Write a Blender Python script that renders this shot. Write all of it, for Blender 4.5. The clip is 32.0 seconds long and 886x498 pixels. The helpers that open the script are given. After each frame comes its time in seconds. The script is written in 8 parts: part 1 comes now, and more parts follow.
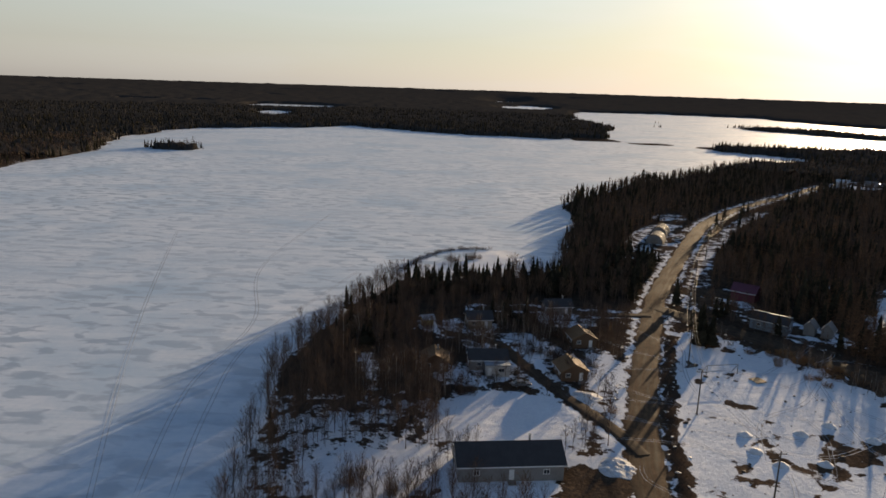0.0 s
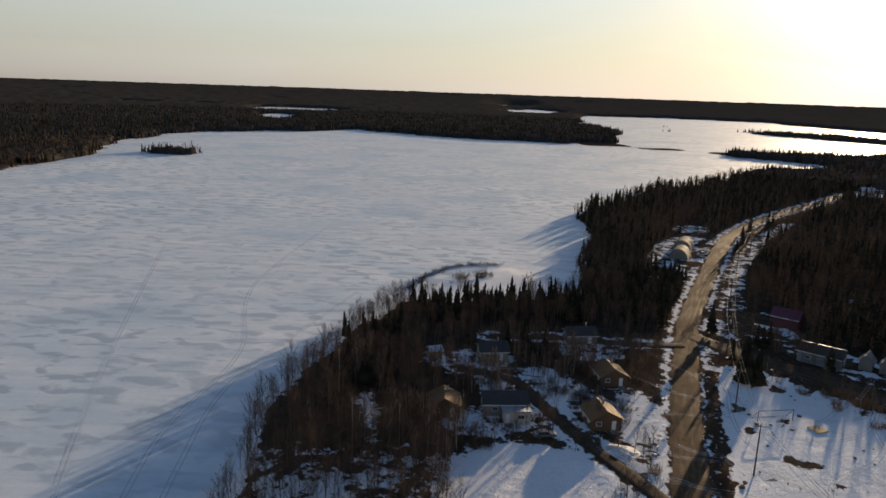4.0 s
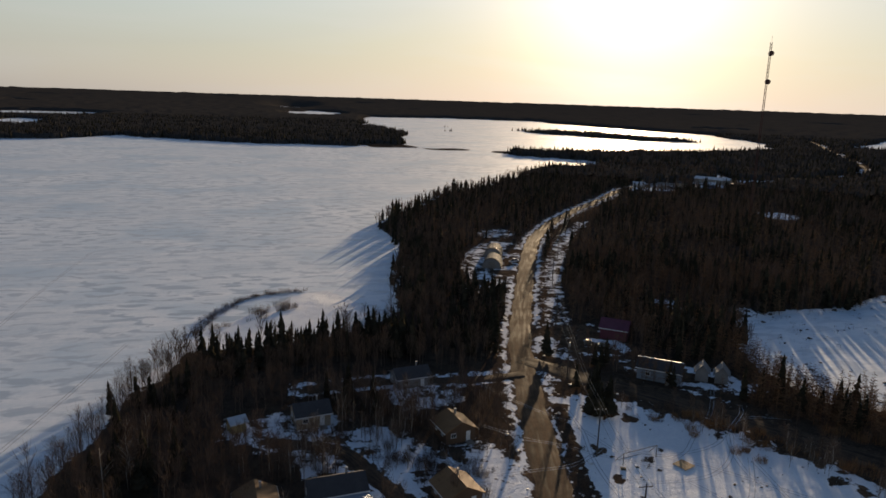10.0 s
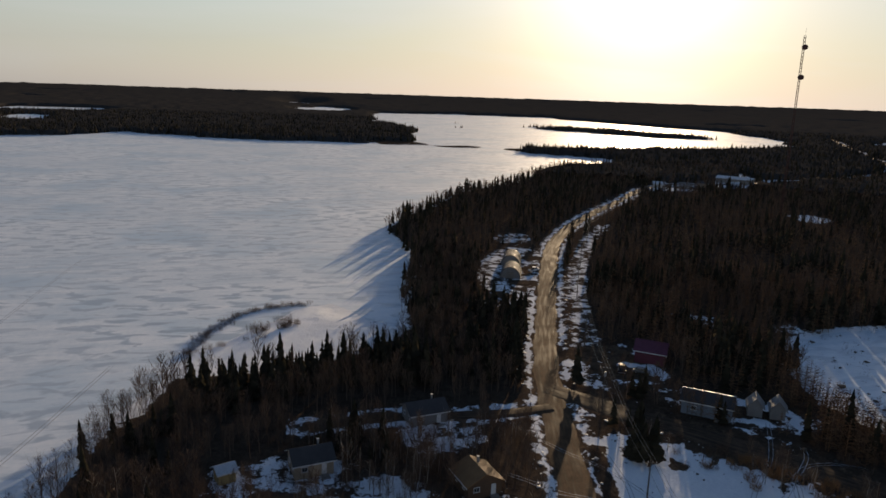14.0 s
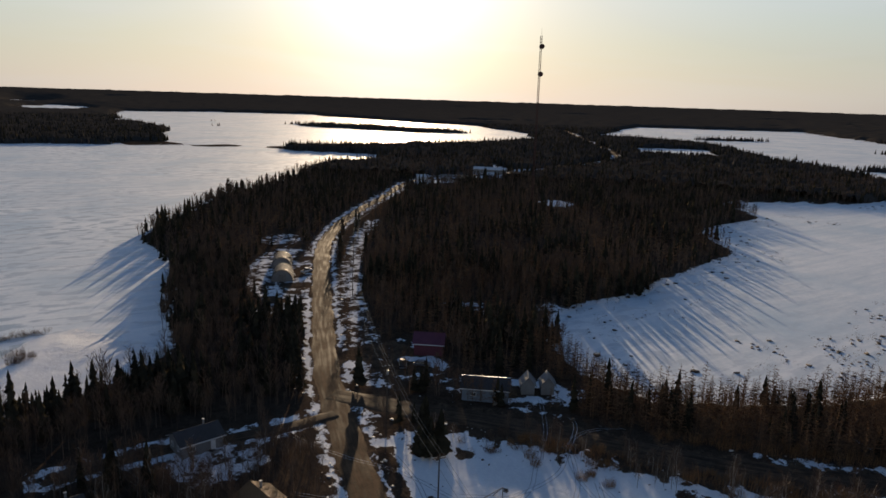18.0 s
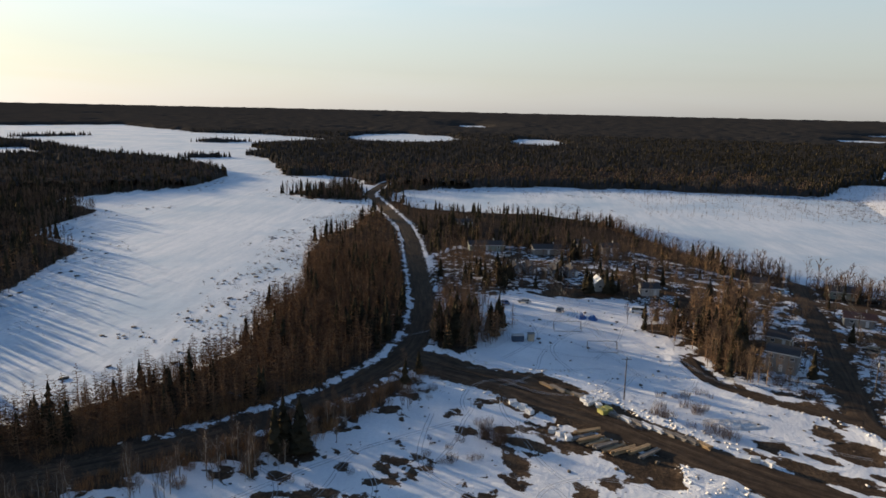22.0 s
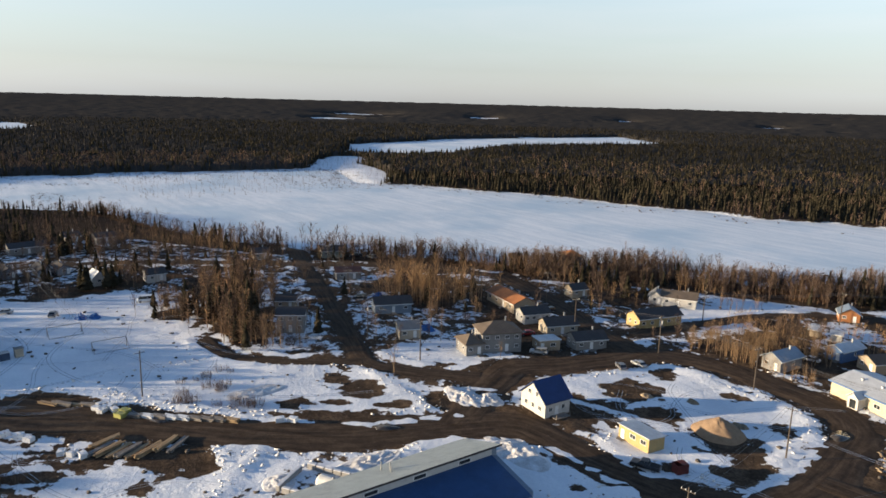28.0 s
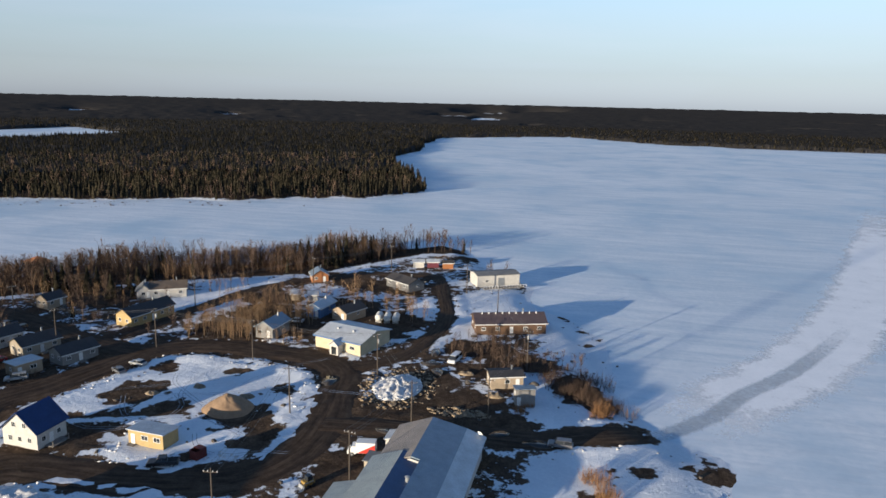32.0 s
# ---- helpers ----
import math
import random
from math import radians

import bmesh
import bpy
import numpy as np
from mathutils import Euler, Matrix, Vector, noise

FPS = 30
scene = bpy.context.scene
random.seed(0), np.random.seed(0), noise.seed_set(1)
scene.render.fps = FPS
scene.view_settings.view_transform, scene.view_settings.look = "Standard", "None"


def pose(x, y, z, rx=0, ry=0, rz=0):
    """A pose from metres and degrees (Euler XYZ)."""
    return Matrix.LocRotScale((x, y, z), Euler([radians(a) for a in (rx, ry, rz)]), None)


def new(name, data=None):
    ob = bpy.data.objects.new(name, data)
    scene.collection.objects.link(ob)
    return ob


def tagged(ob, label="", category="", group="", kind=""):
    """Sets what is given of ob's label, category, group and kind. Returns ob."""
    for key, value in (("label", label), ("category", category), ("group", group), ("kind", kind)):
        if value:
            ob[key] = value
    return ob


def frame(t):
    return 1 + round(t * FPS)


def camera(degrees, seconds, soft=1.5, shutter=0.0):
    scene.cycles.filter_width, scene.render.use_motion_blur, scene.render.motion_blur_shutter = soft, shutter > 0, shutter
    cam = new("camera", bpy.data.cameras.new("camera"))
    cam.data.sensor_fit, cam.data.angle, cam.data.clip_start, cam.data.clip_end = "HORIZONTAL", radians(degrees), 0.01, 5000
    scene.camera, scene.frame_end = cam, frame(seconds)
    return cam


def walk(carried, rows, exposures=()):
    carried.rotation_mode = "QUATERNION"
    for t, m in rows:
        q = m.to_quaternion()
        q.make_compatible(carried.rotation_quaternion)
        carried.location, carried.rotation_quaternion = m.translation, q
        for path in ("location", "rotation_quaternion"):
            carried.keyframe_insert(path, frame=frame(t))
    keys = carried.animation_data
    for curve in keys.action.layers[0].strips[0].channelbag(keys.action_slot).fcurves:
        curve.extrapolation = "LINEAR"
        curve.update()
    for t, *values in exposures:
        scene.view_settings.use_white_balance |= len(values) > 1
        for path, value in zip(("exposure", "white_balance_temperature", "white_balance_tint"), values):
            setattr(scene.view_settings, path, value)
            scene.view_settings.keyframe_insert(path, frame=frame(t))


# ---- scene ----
EXPOSURES = ((0, 0.68, 6850, 9), (7.9, 0.68, 6850, 9), (8.8, 0.44, 6850, 10), (13, 0.44, 6800, 10), (16, 0.44, 6700, 10), (19, 0.48, 6600, 10), (20, 0.82, 6550, 9), (21, 0.95, 6500, 8), (23, 1.10, 6450, 7), (27, 1.29, 6200, 6), (30, 1.22, 5900, 6), (32, 0.92, 5450, 5))
# ---------------------------------------------------------------- camera
def flight(t, x, y, z, yaw, pitch, roll):
    """A row for walk(): place, heading to the left from +y, pitch up, lean."""
    turn = Euler((radians(90 + pitch), 0, radians(yaw))).to_matrix().to_4x4()
    return t, Matrix.Translation((x, y, z)) @ turn @ pose(0, 0, 0, 0, 0, ROLLSIGN * roll)


ROLLSIGN = 1
ROWS = [
    (0, 0.00, -0.00, 70.00, 0.01, -13.00, 1.85), (0.5, -0.14, 3.13, 69.74, 0.09, -12.91, 1.82),
    (1, -0.30, 6.18, 69.60, 0.15, -12.86, 1.79), (1.5, -0.42, 9.13, 69.58, 0.21, -12.81, 1.78),
    (2, -0.56, 11.99, 69.62, 0.27, -12.80, 1.82), (2.5, -0.77, 14.84, 69.67, 0.30, -12.76, 1.88),
    (3, -1.04, 17.71, 69.70, 0.34, -12.75, 1.90), (3.5, -1.33, 20.62, 69.74, 0.36, -12.76, 1.93),
    (5.5, -2.42, 32.22, 69.86, 0.43, -12.72, 1.93), (6, -2.73, 35.06, 69.88, 0.44, -12.74, 1.97),
    (6.5, -3.03, 37.85, 69.91, 0.46, -12.75, 1.97), (7, -3.18, 40.59, 69.92, 0.50, -12.72, 1.96),
    (7.5, -3.12, 43.31, 69.96, -1.05, -12.66, 1.94), (8, -3.11, 46.07, 69.92, -13.79, -12.27, 2.00),
    (8.5, -3.52, 48.97, 69.78, -17.11, -12.10, 1.72), (9, -3.75, 51.90, 69.69, -17.11, -12.10, 1.79),
    (9.5, -3.76, 54.75, 69.68, -17.11, -12.12, 1.86), (10, -3.62, 57.49, 69.65, -17.04, -12.11, 1.87),
    (10.5, -3.34, 60.17, 69.65, -17.00, -12.13, 1.84), (11, -2.98, 62.79, 69.64, -16.92, -12.15, 1.86),
    (11.5, -2.56, 65.40, 69.69, -16.83, -12.20, 1.88), (12, -2.07, 67.99, 69.74, -16.77, -12.26, 1.90),
    (12.5, -1.55, 70.64, 69.74, -16.67, -12.33, 1.90), (13, -1.02, 73.29, 69.70, -16.58, -12.38, 1.97),
    (13.5, -0.40, 75.81, 69.74, -16.44, -12.42, 1.94), (15.5, 1.90, 83.69, 69.84, -16.06, -12.53, 1.88),
    (16, 2.35, 84.53, 69.68, -17.65, -12.53, 1.89), (16.5, 2.57, 84.65, 69.51, -20.81, -12.45, 1.90),
    (17, 2.68, 84.41, 69.42, -24.55, -12.39, 1.88), (17.5, 2.75, 84.12, 69.34, -29.58, -12.27, 1.89),
    (18, 2.72, 83.99, 69.23, -35.20, -12.13, 1.82), (18.5, 2.79, 83.99, 69.00, -41.22, -11.99, 1.83),
    (19, 2.88, 84.14, 68.79, -47.80, -11.83, 1.80), (19.5, 2.94, 84.31, 68.60, -55.17, -11.68, 1.61),
    (20, 2.92, 84.38, 68.48, -62.61, -11.54, 1.46), (20.5, 2.77, 84.32, 68.31, -70.02, -11.41, 1.36),
    (21, 2.62, 84.45, 67.97, -77.31, -11.29, 1.30), (21.5, 2.48, 84.60, 67.57, -82.16, -11.19, 1.38),
    (22, 2.44, 84.62, 67.59, -86.09, -11.22, 1.26), (22.5, 2.47, 84.61, 67.58, -87.09, -11.30, 1.25),
    (23, 2.58, 84.56, 67.55, -87.51, -11.43, 1.33), (23.5, 2.79, 84.47, 67.48, -89.28, -11.52, 1.41),
    (24, 3.07, 84.35, 67.38, -91.21, -11.63, 1.44), (24.5, 3.48, 84.16, 67.25, -93.23, -11.72, 1.42),
    (26.5, 5.59, 83.17, 66.48, -107.64, -11.96, 1.67), (27, 5.95, 83.04, 66.45, -115.41, -11.92, 1.56),
    (27.5, 6.03, 83.00, 66.41, -120.82, -11.88, 1.55), (28, 5.89, 83.06, 66.47, -125.69, -11.86, 1.52),
    (28.5, 5.67, 83.15, 66.54, -130.47, -11.84, 1.51), (29, 5.56, 83.19, 66.58, -135.14, -11.83, 1.43),
    (29.5, 5.52, 83.21, 66.59, -140.51, -11.84, 1.43), (30, 5.67, 83.62, 66.64, -145.95, -11.87, 1.43),
    (30.5, 5.60, 83.65, 66.63, -151.23, -11.87, 1.40), (31, 5.54, 83.78, 66.58, -156.52, -11.85, 1.39),
    (31.5, 5.67, 83.97, 66.50, -162.05, -11.83, 1.34), (32, 5.98, 84.16, 66.46, -167.08, -11.85, 1.37),
]
cam = camera(64.45, 32.0, soft=1.6)
walk(cam, [flight(*row) for row in ROWS], EXPOSURES)
# ---------------------------------------------------------------- node helpers
def material(name, rough=0.8, metal=0.0, spec=0.3):
    m = bpy.data.materials.new(name)
    m.use_nodes = True
    b = m.node_tree.nodes["Principled BSDF"]
    b.inputs["Roughness"].default_value, b.inputs["Metallic"].default_value = rough, metal
    b.inputs["Specular IOR Level"].default_value = spec
    return m, m.node_tree, b


def node(nt, kind, **values):
    n = nt.nodes.new(kind)
    for key, value in values.items():
        n.inputs[key].default_value = value
    return n


def noise_tex(nt, scale, detail=4.0, rough=0.6, coord="Object"):
    tc = nt.nodes.new("ShaderNodeTexCoord")
    n = node(nt, "ShaderNodeTexNoise", Scale=scale, Detail=detail, Roughness=rough)
    nt.links.new(tc.outputs[coord], n.inputs["Vector"])
    return n


def ramp(nt, source, stops):
    r = nt.nodes.new("ShaderNodeValToRGB")
    e = r.color_ramp.elements
    while len(e) < len(stops):
        e.new(0.5)
    for k, (at, c) in enumerate(stops):
        e[k].position, e[k].color = at, (*c, 1)
    nt.links.new(source, r.inputs["Fac"])
    return r


def mixed(nt, fac, a, b, blend="MIX"):
    m = nt.nodes.new("ShaderNodeMix")
    m.data_type, m.blend_type = "RGBA", blend
    for k, v in ((0, fac), (6, a), (7, b)):
        if isinstance(v, (int, float)):
            m.inputs[k].default_value = v
        elif isinstance(v, tuple):
            m.inputs[k].default_value = (*v, 1)
        else:
            nt.links.new(v, m.inputs[k])
    return m.outputs[2]


def maths(nt, op, a, b=0.0, c=0.0):
    m = nt.nodes.new("ShaderNodeMath")
    m.operation = op
    for k, v in enumerate((a, b, c)):
        if isinstance(v, (int, float)):
            m.inputs[k].default_value = v
        else:
            nt.links.new(v, m.inputs[k])
    return m.outputs[0]


# ---------------------------------------------------------------- world and sun
SUN_AZ, SUN_EL = 31.2, 7.2      # degrees clockwise from +y, and above the horizon
sun_way = Vector((math.sin(radians(SUN_AZ)) * math.cos(radians(SUN_EL)), math.cos(radians(SUN_AZ)) * math.cos(radians(SUN_EL)), math.sin(radians(SUN_EL))))
world = bpy.data.worlds.new("world")
scene.world = world
world.use_nodes = True
wn = world.node_tree
wbg = wn.nodes["Background"]
sky = wn.nodes.new("ShaderNodeTexSky")
sky.sky_type, sky.sun_disc = "NISHITA", False
sky.sun_elevation, sky.sun_rotation = radians(SUN_EL), radians(SUN_AZ)
sky.air_density, sky.dust_density, sky.ozone_density = 1.0, 0.3, 1.5
# the low haze is paler than the sky overhead
pale = node(wn, "ShaderNodeHueSaturation")
upward = wn.nodes.new("ShaderNodeSeparateXYZ")
wn.links.new(wn.nodes.new("ShaderNodeTexCoord").outputs["Generated"], upward.inputs[0])
haze = node(wn, "ShaderNodeMapRange", **{"From Min": 0.12, "From Max": 1.0, "To Min": 0.56, "To Max": 1.6})
wn.links.new(upward.outputs[2], haze.inputs["Value"])
# away from the sun the horizon is nearly colourless
toward = wn.nodes.new("ShaderNodeVectorMath")
toward.operation = "DOT_PRODUCT"
wn.links.new(wn.nodes.new("ShaderNodeTexCoord").outputs["Generated"], toward.inputs[0])
toward.inputs[1].default_value = sun_way
sunward = maths(wn, "MAXIMUM", toward.outputs["Value"], 0.0)
fade = node(wn, "ShaderNodeMapRange", **{"From Min": 0.0, "From Max": 0.16, "To Min": 0.35, "To Max": 1.0})
wn.links.new(upward.outputs[2], fade.inputs["Value"])
fade = maths(wn, "MINIMUM", 1.0, maths(wn, "MULTIPLY_ADD", maths(wn, "POWER", sunward, 4.0), 0.45, fade.outputs[0]))
wn.links.new(maths(wn, "MULTIPLY", haze.outputs[0], fade), pale.inputs["Saturation"])
pale.inputs["Hue"].default_value = 0.512
wn.links.new(sky.outputs[0], pale.inputs["Color"])
tinted = mixed(wn, 1.0, pale.outputs[0], (1.0, 0.995, 1.05), "MULTIPLY")
# thin streaks of high cloud
stretch = wn.nodes.new("ShaderNodeMapping")
stretch.inputs["Scale"].default_value = (1.0, 1.0, 7.0)
wn.links.new(wn.nodes.new("ShaderNodeTexCoord").outputs["Generated"], stretch.inputs["Vector"])
cirrus = node(wn, "ShaderNodeTexNoise", Scale=2.6, Detail=5.0, Roughness=0.55, Distortion=0.4)
wn.links.new(stretch.outputs[0], cirrus.inputs["Vector"])
streak = node(wn, "ShaderNodeMapRange", **{"From Min": 0.46, "From Max": 0.72, "To Min": 0.0, "To Max": 0.5})
wn.links.new(cirrus.outputs[0], streak.inputs["Value"])
white = node(wn, "ShaderNodeHueSaturation", Saturation=0.45, Value=1.08)
wn.links.new(tinted, white.inputs["Color"])
tinted = mixed(wn, streak.outputs[0], tinted, white.outputs[0])
grey = wn.nodes.new("ShaderNodeRGBToBW")
wn.links.new(tinted, grey.inputs[0])
veil = maths(wn, "DIVIDE", 1.0, maths(wn, "MULTIPLY_ADD", grey.outputs[0], 0.15, 1.0))
# thicker air low down, a deeper sky overhead, and the wide aureole round the sun
low = node(wn, "ShaderNodeMapRange", **{"From Min": 0.0, "From Max": 0.15, "To Min": 0.62, "To Max": 1.0})
wn.links.new(upward.outputs[2], low.inputs["Value"])
aureole = maths(wn, "MULTIPLY_ADD", maths(wn, "POWER", sunward, 110.0), 0.6, 1.0)
high = node(wn, "ShaderNodeMapRange", **{"From Min": 0.15, "From Max": 0.55, "To Min": 1.0, "To Max": 0.64})
wn.links.new(upward.outputs[2], high.inputs["Value"])
veil = maths(wn, "MULTIPLY", maths(wn, "MULTIPLY", veil, high.outputs[0]), maths(wn, "MULTIPLY", low.outputs[0], aureole))
dim = wn.nodes.new("ShaderNodeVectorMath")
dim.operation = "SCALE"
wn.links.new(tinted, dim.inputs[0])
wn.links.new(veil, dim.inputs["Scale"])
wn.links.new(dim.outputs[0], wbg.inputs[0])
wbg.inputs[1].default_value = 0.165
sun = new("sun", bpy.data.lights.new("sun", "SUN"))
sun.data.energy, sun.data.angle, sun.data.color = 4.9, radians(0.6), (1.0, 0.76, 0.50)
sun.matrix_world = Matrix.Translation((0, 0, 300)) @ sun_way.to_track_quat("Z", "Y").to_matrix().to_4x4()


# ---------------------------------------------------------------- materials
def bumped(nt, b, height, strength, distance):
    n = node(nt, "ShaderNodeBump", Strength=strength, Distance=distance)
    nt.links.new(height, n.inputs["Height"])
    nt.links.new(n.outputs[0], b.inputs["Normal"])


def speckled(name, dark, light, scale=3.0, rough=0.8, metal=0.0, bump=0.0, spec=0.3, by_object=0.0):
    """A material of two tones by noise at two scales, with a light relief."""
    m, nt, b = material(name, rough, metal, spec)
    a, c = noise_tex(nt, scale, 5.0), noise_tex(nt, scale * 9.0, 3.0)
    total = maths(nt, "MULTIPLY_ADD", c.outputs[0], 0.45, maths(nt, "MULTIPLY", a.outputs[0], 0.55))
    if by_object:
        info = nt.nodes.new("ShaderNodeObjectInfo")
        total = maths(nt, "ADD", total, maths(nt, "MULTIPLY_ADD", info.outputs["Random"], by_object, -by_object / 2))
    r = ramp(nt, total, ((0.32, dark), (0.68, light)))
    nt.links.new(r.outputs[0], b.inputs["Base Color"])
    if bump:
        bumped(nt, b, total, bump, 0.05)
    return m


def foliage(name, dark, light, rough=0.85):
    """Twigs and needles: a tone of its own for every island of the mesh, and for every tree."""
    m, nt, b = material(name, rough, 0.0, 0.0)
    g = nt.nodes.new("ShaderNodeNewGeometry")
    n = noise_tex(nt, 0.02, 3.0)
    total = maths(nt, "MULTIPLY_ADD", g.outputs["Random Per Island"], 0.6, maths(nt, "MULTIPLY", n.outputs[0], 0.5))
    r = ramp(nt, total, ((0.15, dark), (0.85, light)))
    nt.links.new(r.outputs[0], b.inputs["Base Color"])
    return m


def ground_material():
    """Snow, bare dirt and forest litter, each where the ground's own cover lets it lie."""
    m, nt, b = material("ground_snow_and_dirt", 0.95, 0.0, 0.0)
    cover = nt.nodes.new("ShaderNodeAttribute")
    cover.attribute_name = "cover"
    sep = nt.nodes.new("ShaderNodeSeparateXYZ")
    nt.links.new(cover.outputs["Vector"], sep.inputs[0])
    big, mid, fine = noise_tex(nt, 0.05, 6.0), noise_tex(nt, 0.35, 6.0, 0.65), noise_tex(nt, 1.7, 6.0, 0.7)
    snow = ramp(nt, maths(nt, "MULTIPLY_ADD", fine.outputs[0], 0.35, maths(nt, "MULTIPLY", big.outputs[0], 0.65)), ((0.36, (0.62, 0.65, 0.69)), (0.62, (0.84, 0.85, 0.86))))
    litter = ramp(nt, maths(nt, "MULTIPLY_ADD", fine.outputs[0], 0.5, maths(nt, "MULTIPLY", mid.outputs[0], 0.5)), ((0.35, (0.030, 0.022, 0.017)), (0.65, (0.085, 0.062, 0.044))))
    dirt = ramp(nt, maths(nt, "MULTIPLY_ADD", fine.outputs[0], 0.5, maths(nt, "MULTIPLY", mid.outputs[0], 0.5)), ((0.33, (0.026, 0.020, 0.015)), (0.50, (0.070, 0.050, 0.035)), (0.70, (0.165, 0.116, 0.077))))
    wave = maths(nt, "MULTIPLY_ADD", fine.outputs[0], 0.40, maths(nt, "MULTIPLY_ADD", mid.outputs[0], 1.45, -0.925))
    def gate(value, soft=15.0):
        x = maths(nt, "ADD", value, wave)
        x = maths(nt, "MULTIPLY_ADD", maths(nt, "SUBTRACT", x, 0.5), soft, 0.5)
        n = nt.nodes.new("ShaderNodeClamp")
        nt.links.new(x, n.inputs[0])
        return n.outputs[0]
    base = mixed(nt, gate(sep.outputs[1]), snow.outputs[0], litter.outputs[0])
    base = mixed(nt, gate(sep.outputs[0]), base, dirt.outputs[0])
    nt.links.new(base, b.inputs["Base Color"])
    bumped(nt, b, maths(nt, "ADD", mid.outputs[0], maths(nt, "MULTIPLY", fine.outputs[0], 0.4)), 0.75, 0.45)
    return m


def ice_material():
    """Wind-worked snow on lake ice: pale crust with darker, bluish streaks of bare ice."""
    m, nt, b = material("lake_ice", 0.5, 0.0, 0.4)
    tc = nt.nodes.new("ShaderNodeTexCoord")
    mp = nt.nodes.new("ShaderNodeMapping")
    mp.inputs["Rotation"].default_value, mp.inputs["Scale"].default_value = (0, 0, radians(28)), (0.105, 0.215, 1)
    nt.links.new(tc.outputs["Object"], mp.inputs["Vector"])
    n1 = node(nt, "ShaderNodeTexNoise", Scale=1.0, Detail=3.0, Roughness=0.5, Distortion=0.5)
    nt.links.new(mp.outputs[0], n1.inputs["Vector"])
    n2 = noise_tex(nt, 0.006, 3.0)
    n3 = noise_tex(nt, 0.6, 4.0)
    region = node(nt, "ShaderNodeMapRange", **{"From Min": 0.36, "From Max": 0.62})
    nt.links.new(n2.outputs[0], region.inputs["Value"])
    patch = node(nt, "ShaderNodeMapRange", **{"From Min": 0.51, "From Max": 0.60})
    nt.links.new(n1.outputs[0], patch.inputs["Value"])
    drift = nt.nodes.new("ShaderNodeMapping")
    drift.inputs["Rotation"].default_value, drift.inputs["Scale"].default_value = (0, 0, radians(8)), (0.018, 0.16, 1)
    nt.links.new(tc.outputs["Object"], drift.inputs["Vector"])
    n4 = node(nt, "ShaderNodeTexNoise", Scale=1.0, Detail=6.0, Roughness=0.7, Distortion=0.4)
    nt.links.new(drift.outputs[0], n4.inputs["Vector"])
    # the open western lake is swept in patches, the sheltered southern arm lies smooth
    place = nt.nodes.new("ShaderNodeSeparateXYZ")
    nt.links.new(tc.outputs["Object"], place.inputs[0])
    swept = node(nt, "ShaderNodeMapRange", **{"From Min": -20.0, "From Max": 80.0, "To Min": 0.12, "To Max": 1.0})
    nt.links.new(maths(nt, "MULTIPLY_ADD", place.outputs[0], -0.8, place.outputs[1]), swept.inputs["Value"])
    where = maths(nt, "MULTIPLY", swept.outputs[0], maths(nt, "MULTIPLY", patch.outputs[0], maths(nt, "MULTIPLY_ADD", region.outputs[0], 0.75, 0.25)))
    crust = ramp(nt, maths(nt, "MULTIPLY_ADD", n3.outputs[0], 0.2, maths(nt, "MULTIPLY_ADD", n4.outputs[0], 0.5, maths(nt, "MULTIPLY", n2.outputs[0], 0.3))), ((0.40, (0.53, 0.61, 0.68)), (0.58, (0.77, 0.80, 0.83))))
    # broad cloudy blotches of thinner crust
    n5 = noise_tex(nt, 0.016, 5.0, 0.62)
    blotch = node(nt, "ShaderNodeMapRange", **{"From Min": 0.47, "From Max": 0.66, "To Min": 0.0, "To Max": 0.85})
    nt.links.new(n5.outputs[0], blotch.inputs["Value"])
    crust = mixed(nt, blotch.outputs[0], crust.outputs[0], (0.43, 0.555, 0.66))
    base = mixed(nt, where, crust, (0.30, 0.375, 0.45))
    nt.links.new(base, b.inputs["Base Color"])
    rr = ramp(nt, where, ((0.0, (0.62, 0.62, 0.62)), (0.9, (0.36, 0.36, 0.36))))
    nt.links.new(rr.outputs[0], b.inputs["Roughness"])
    bumped(nt, b, maths(nt, "MULTIPLY_ADD", n3.outputs[0], 0.4, n1.outputs[0]), 0.14, 0.3)
    return m


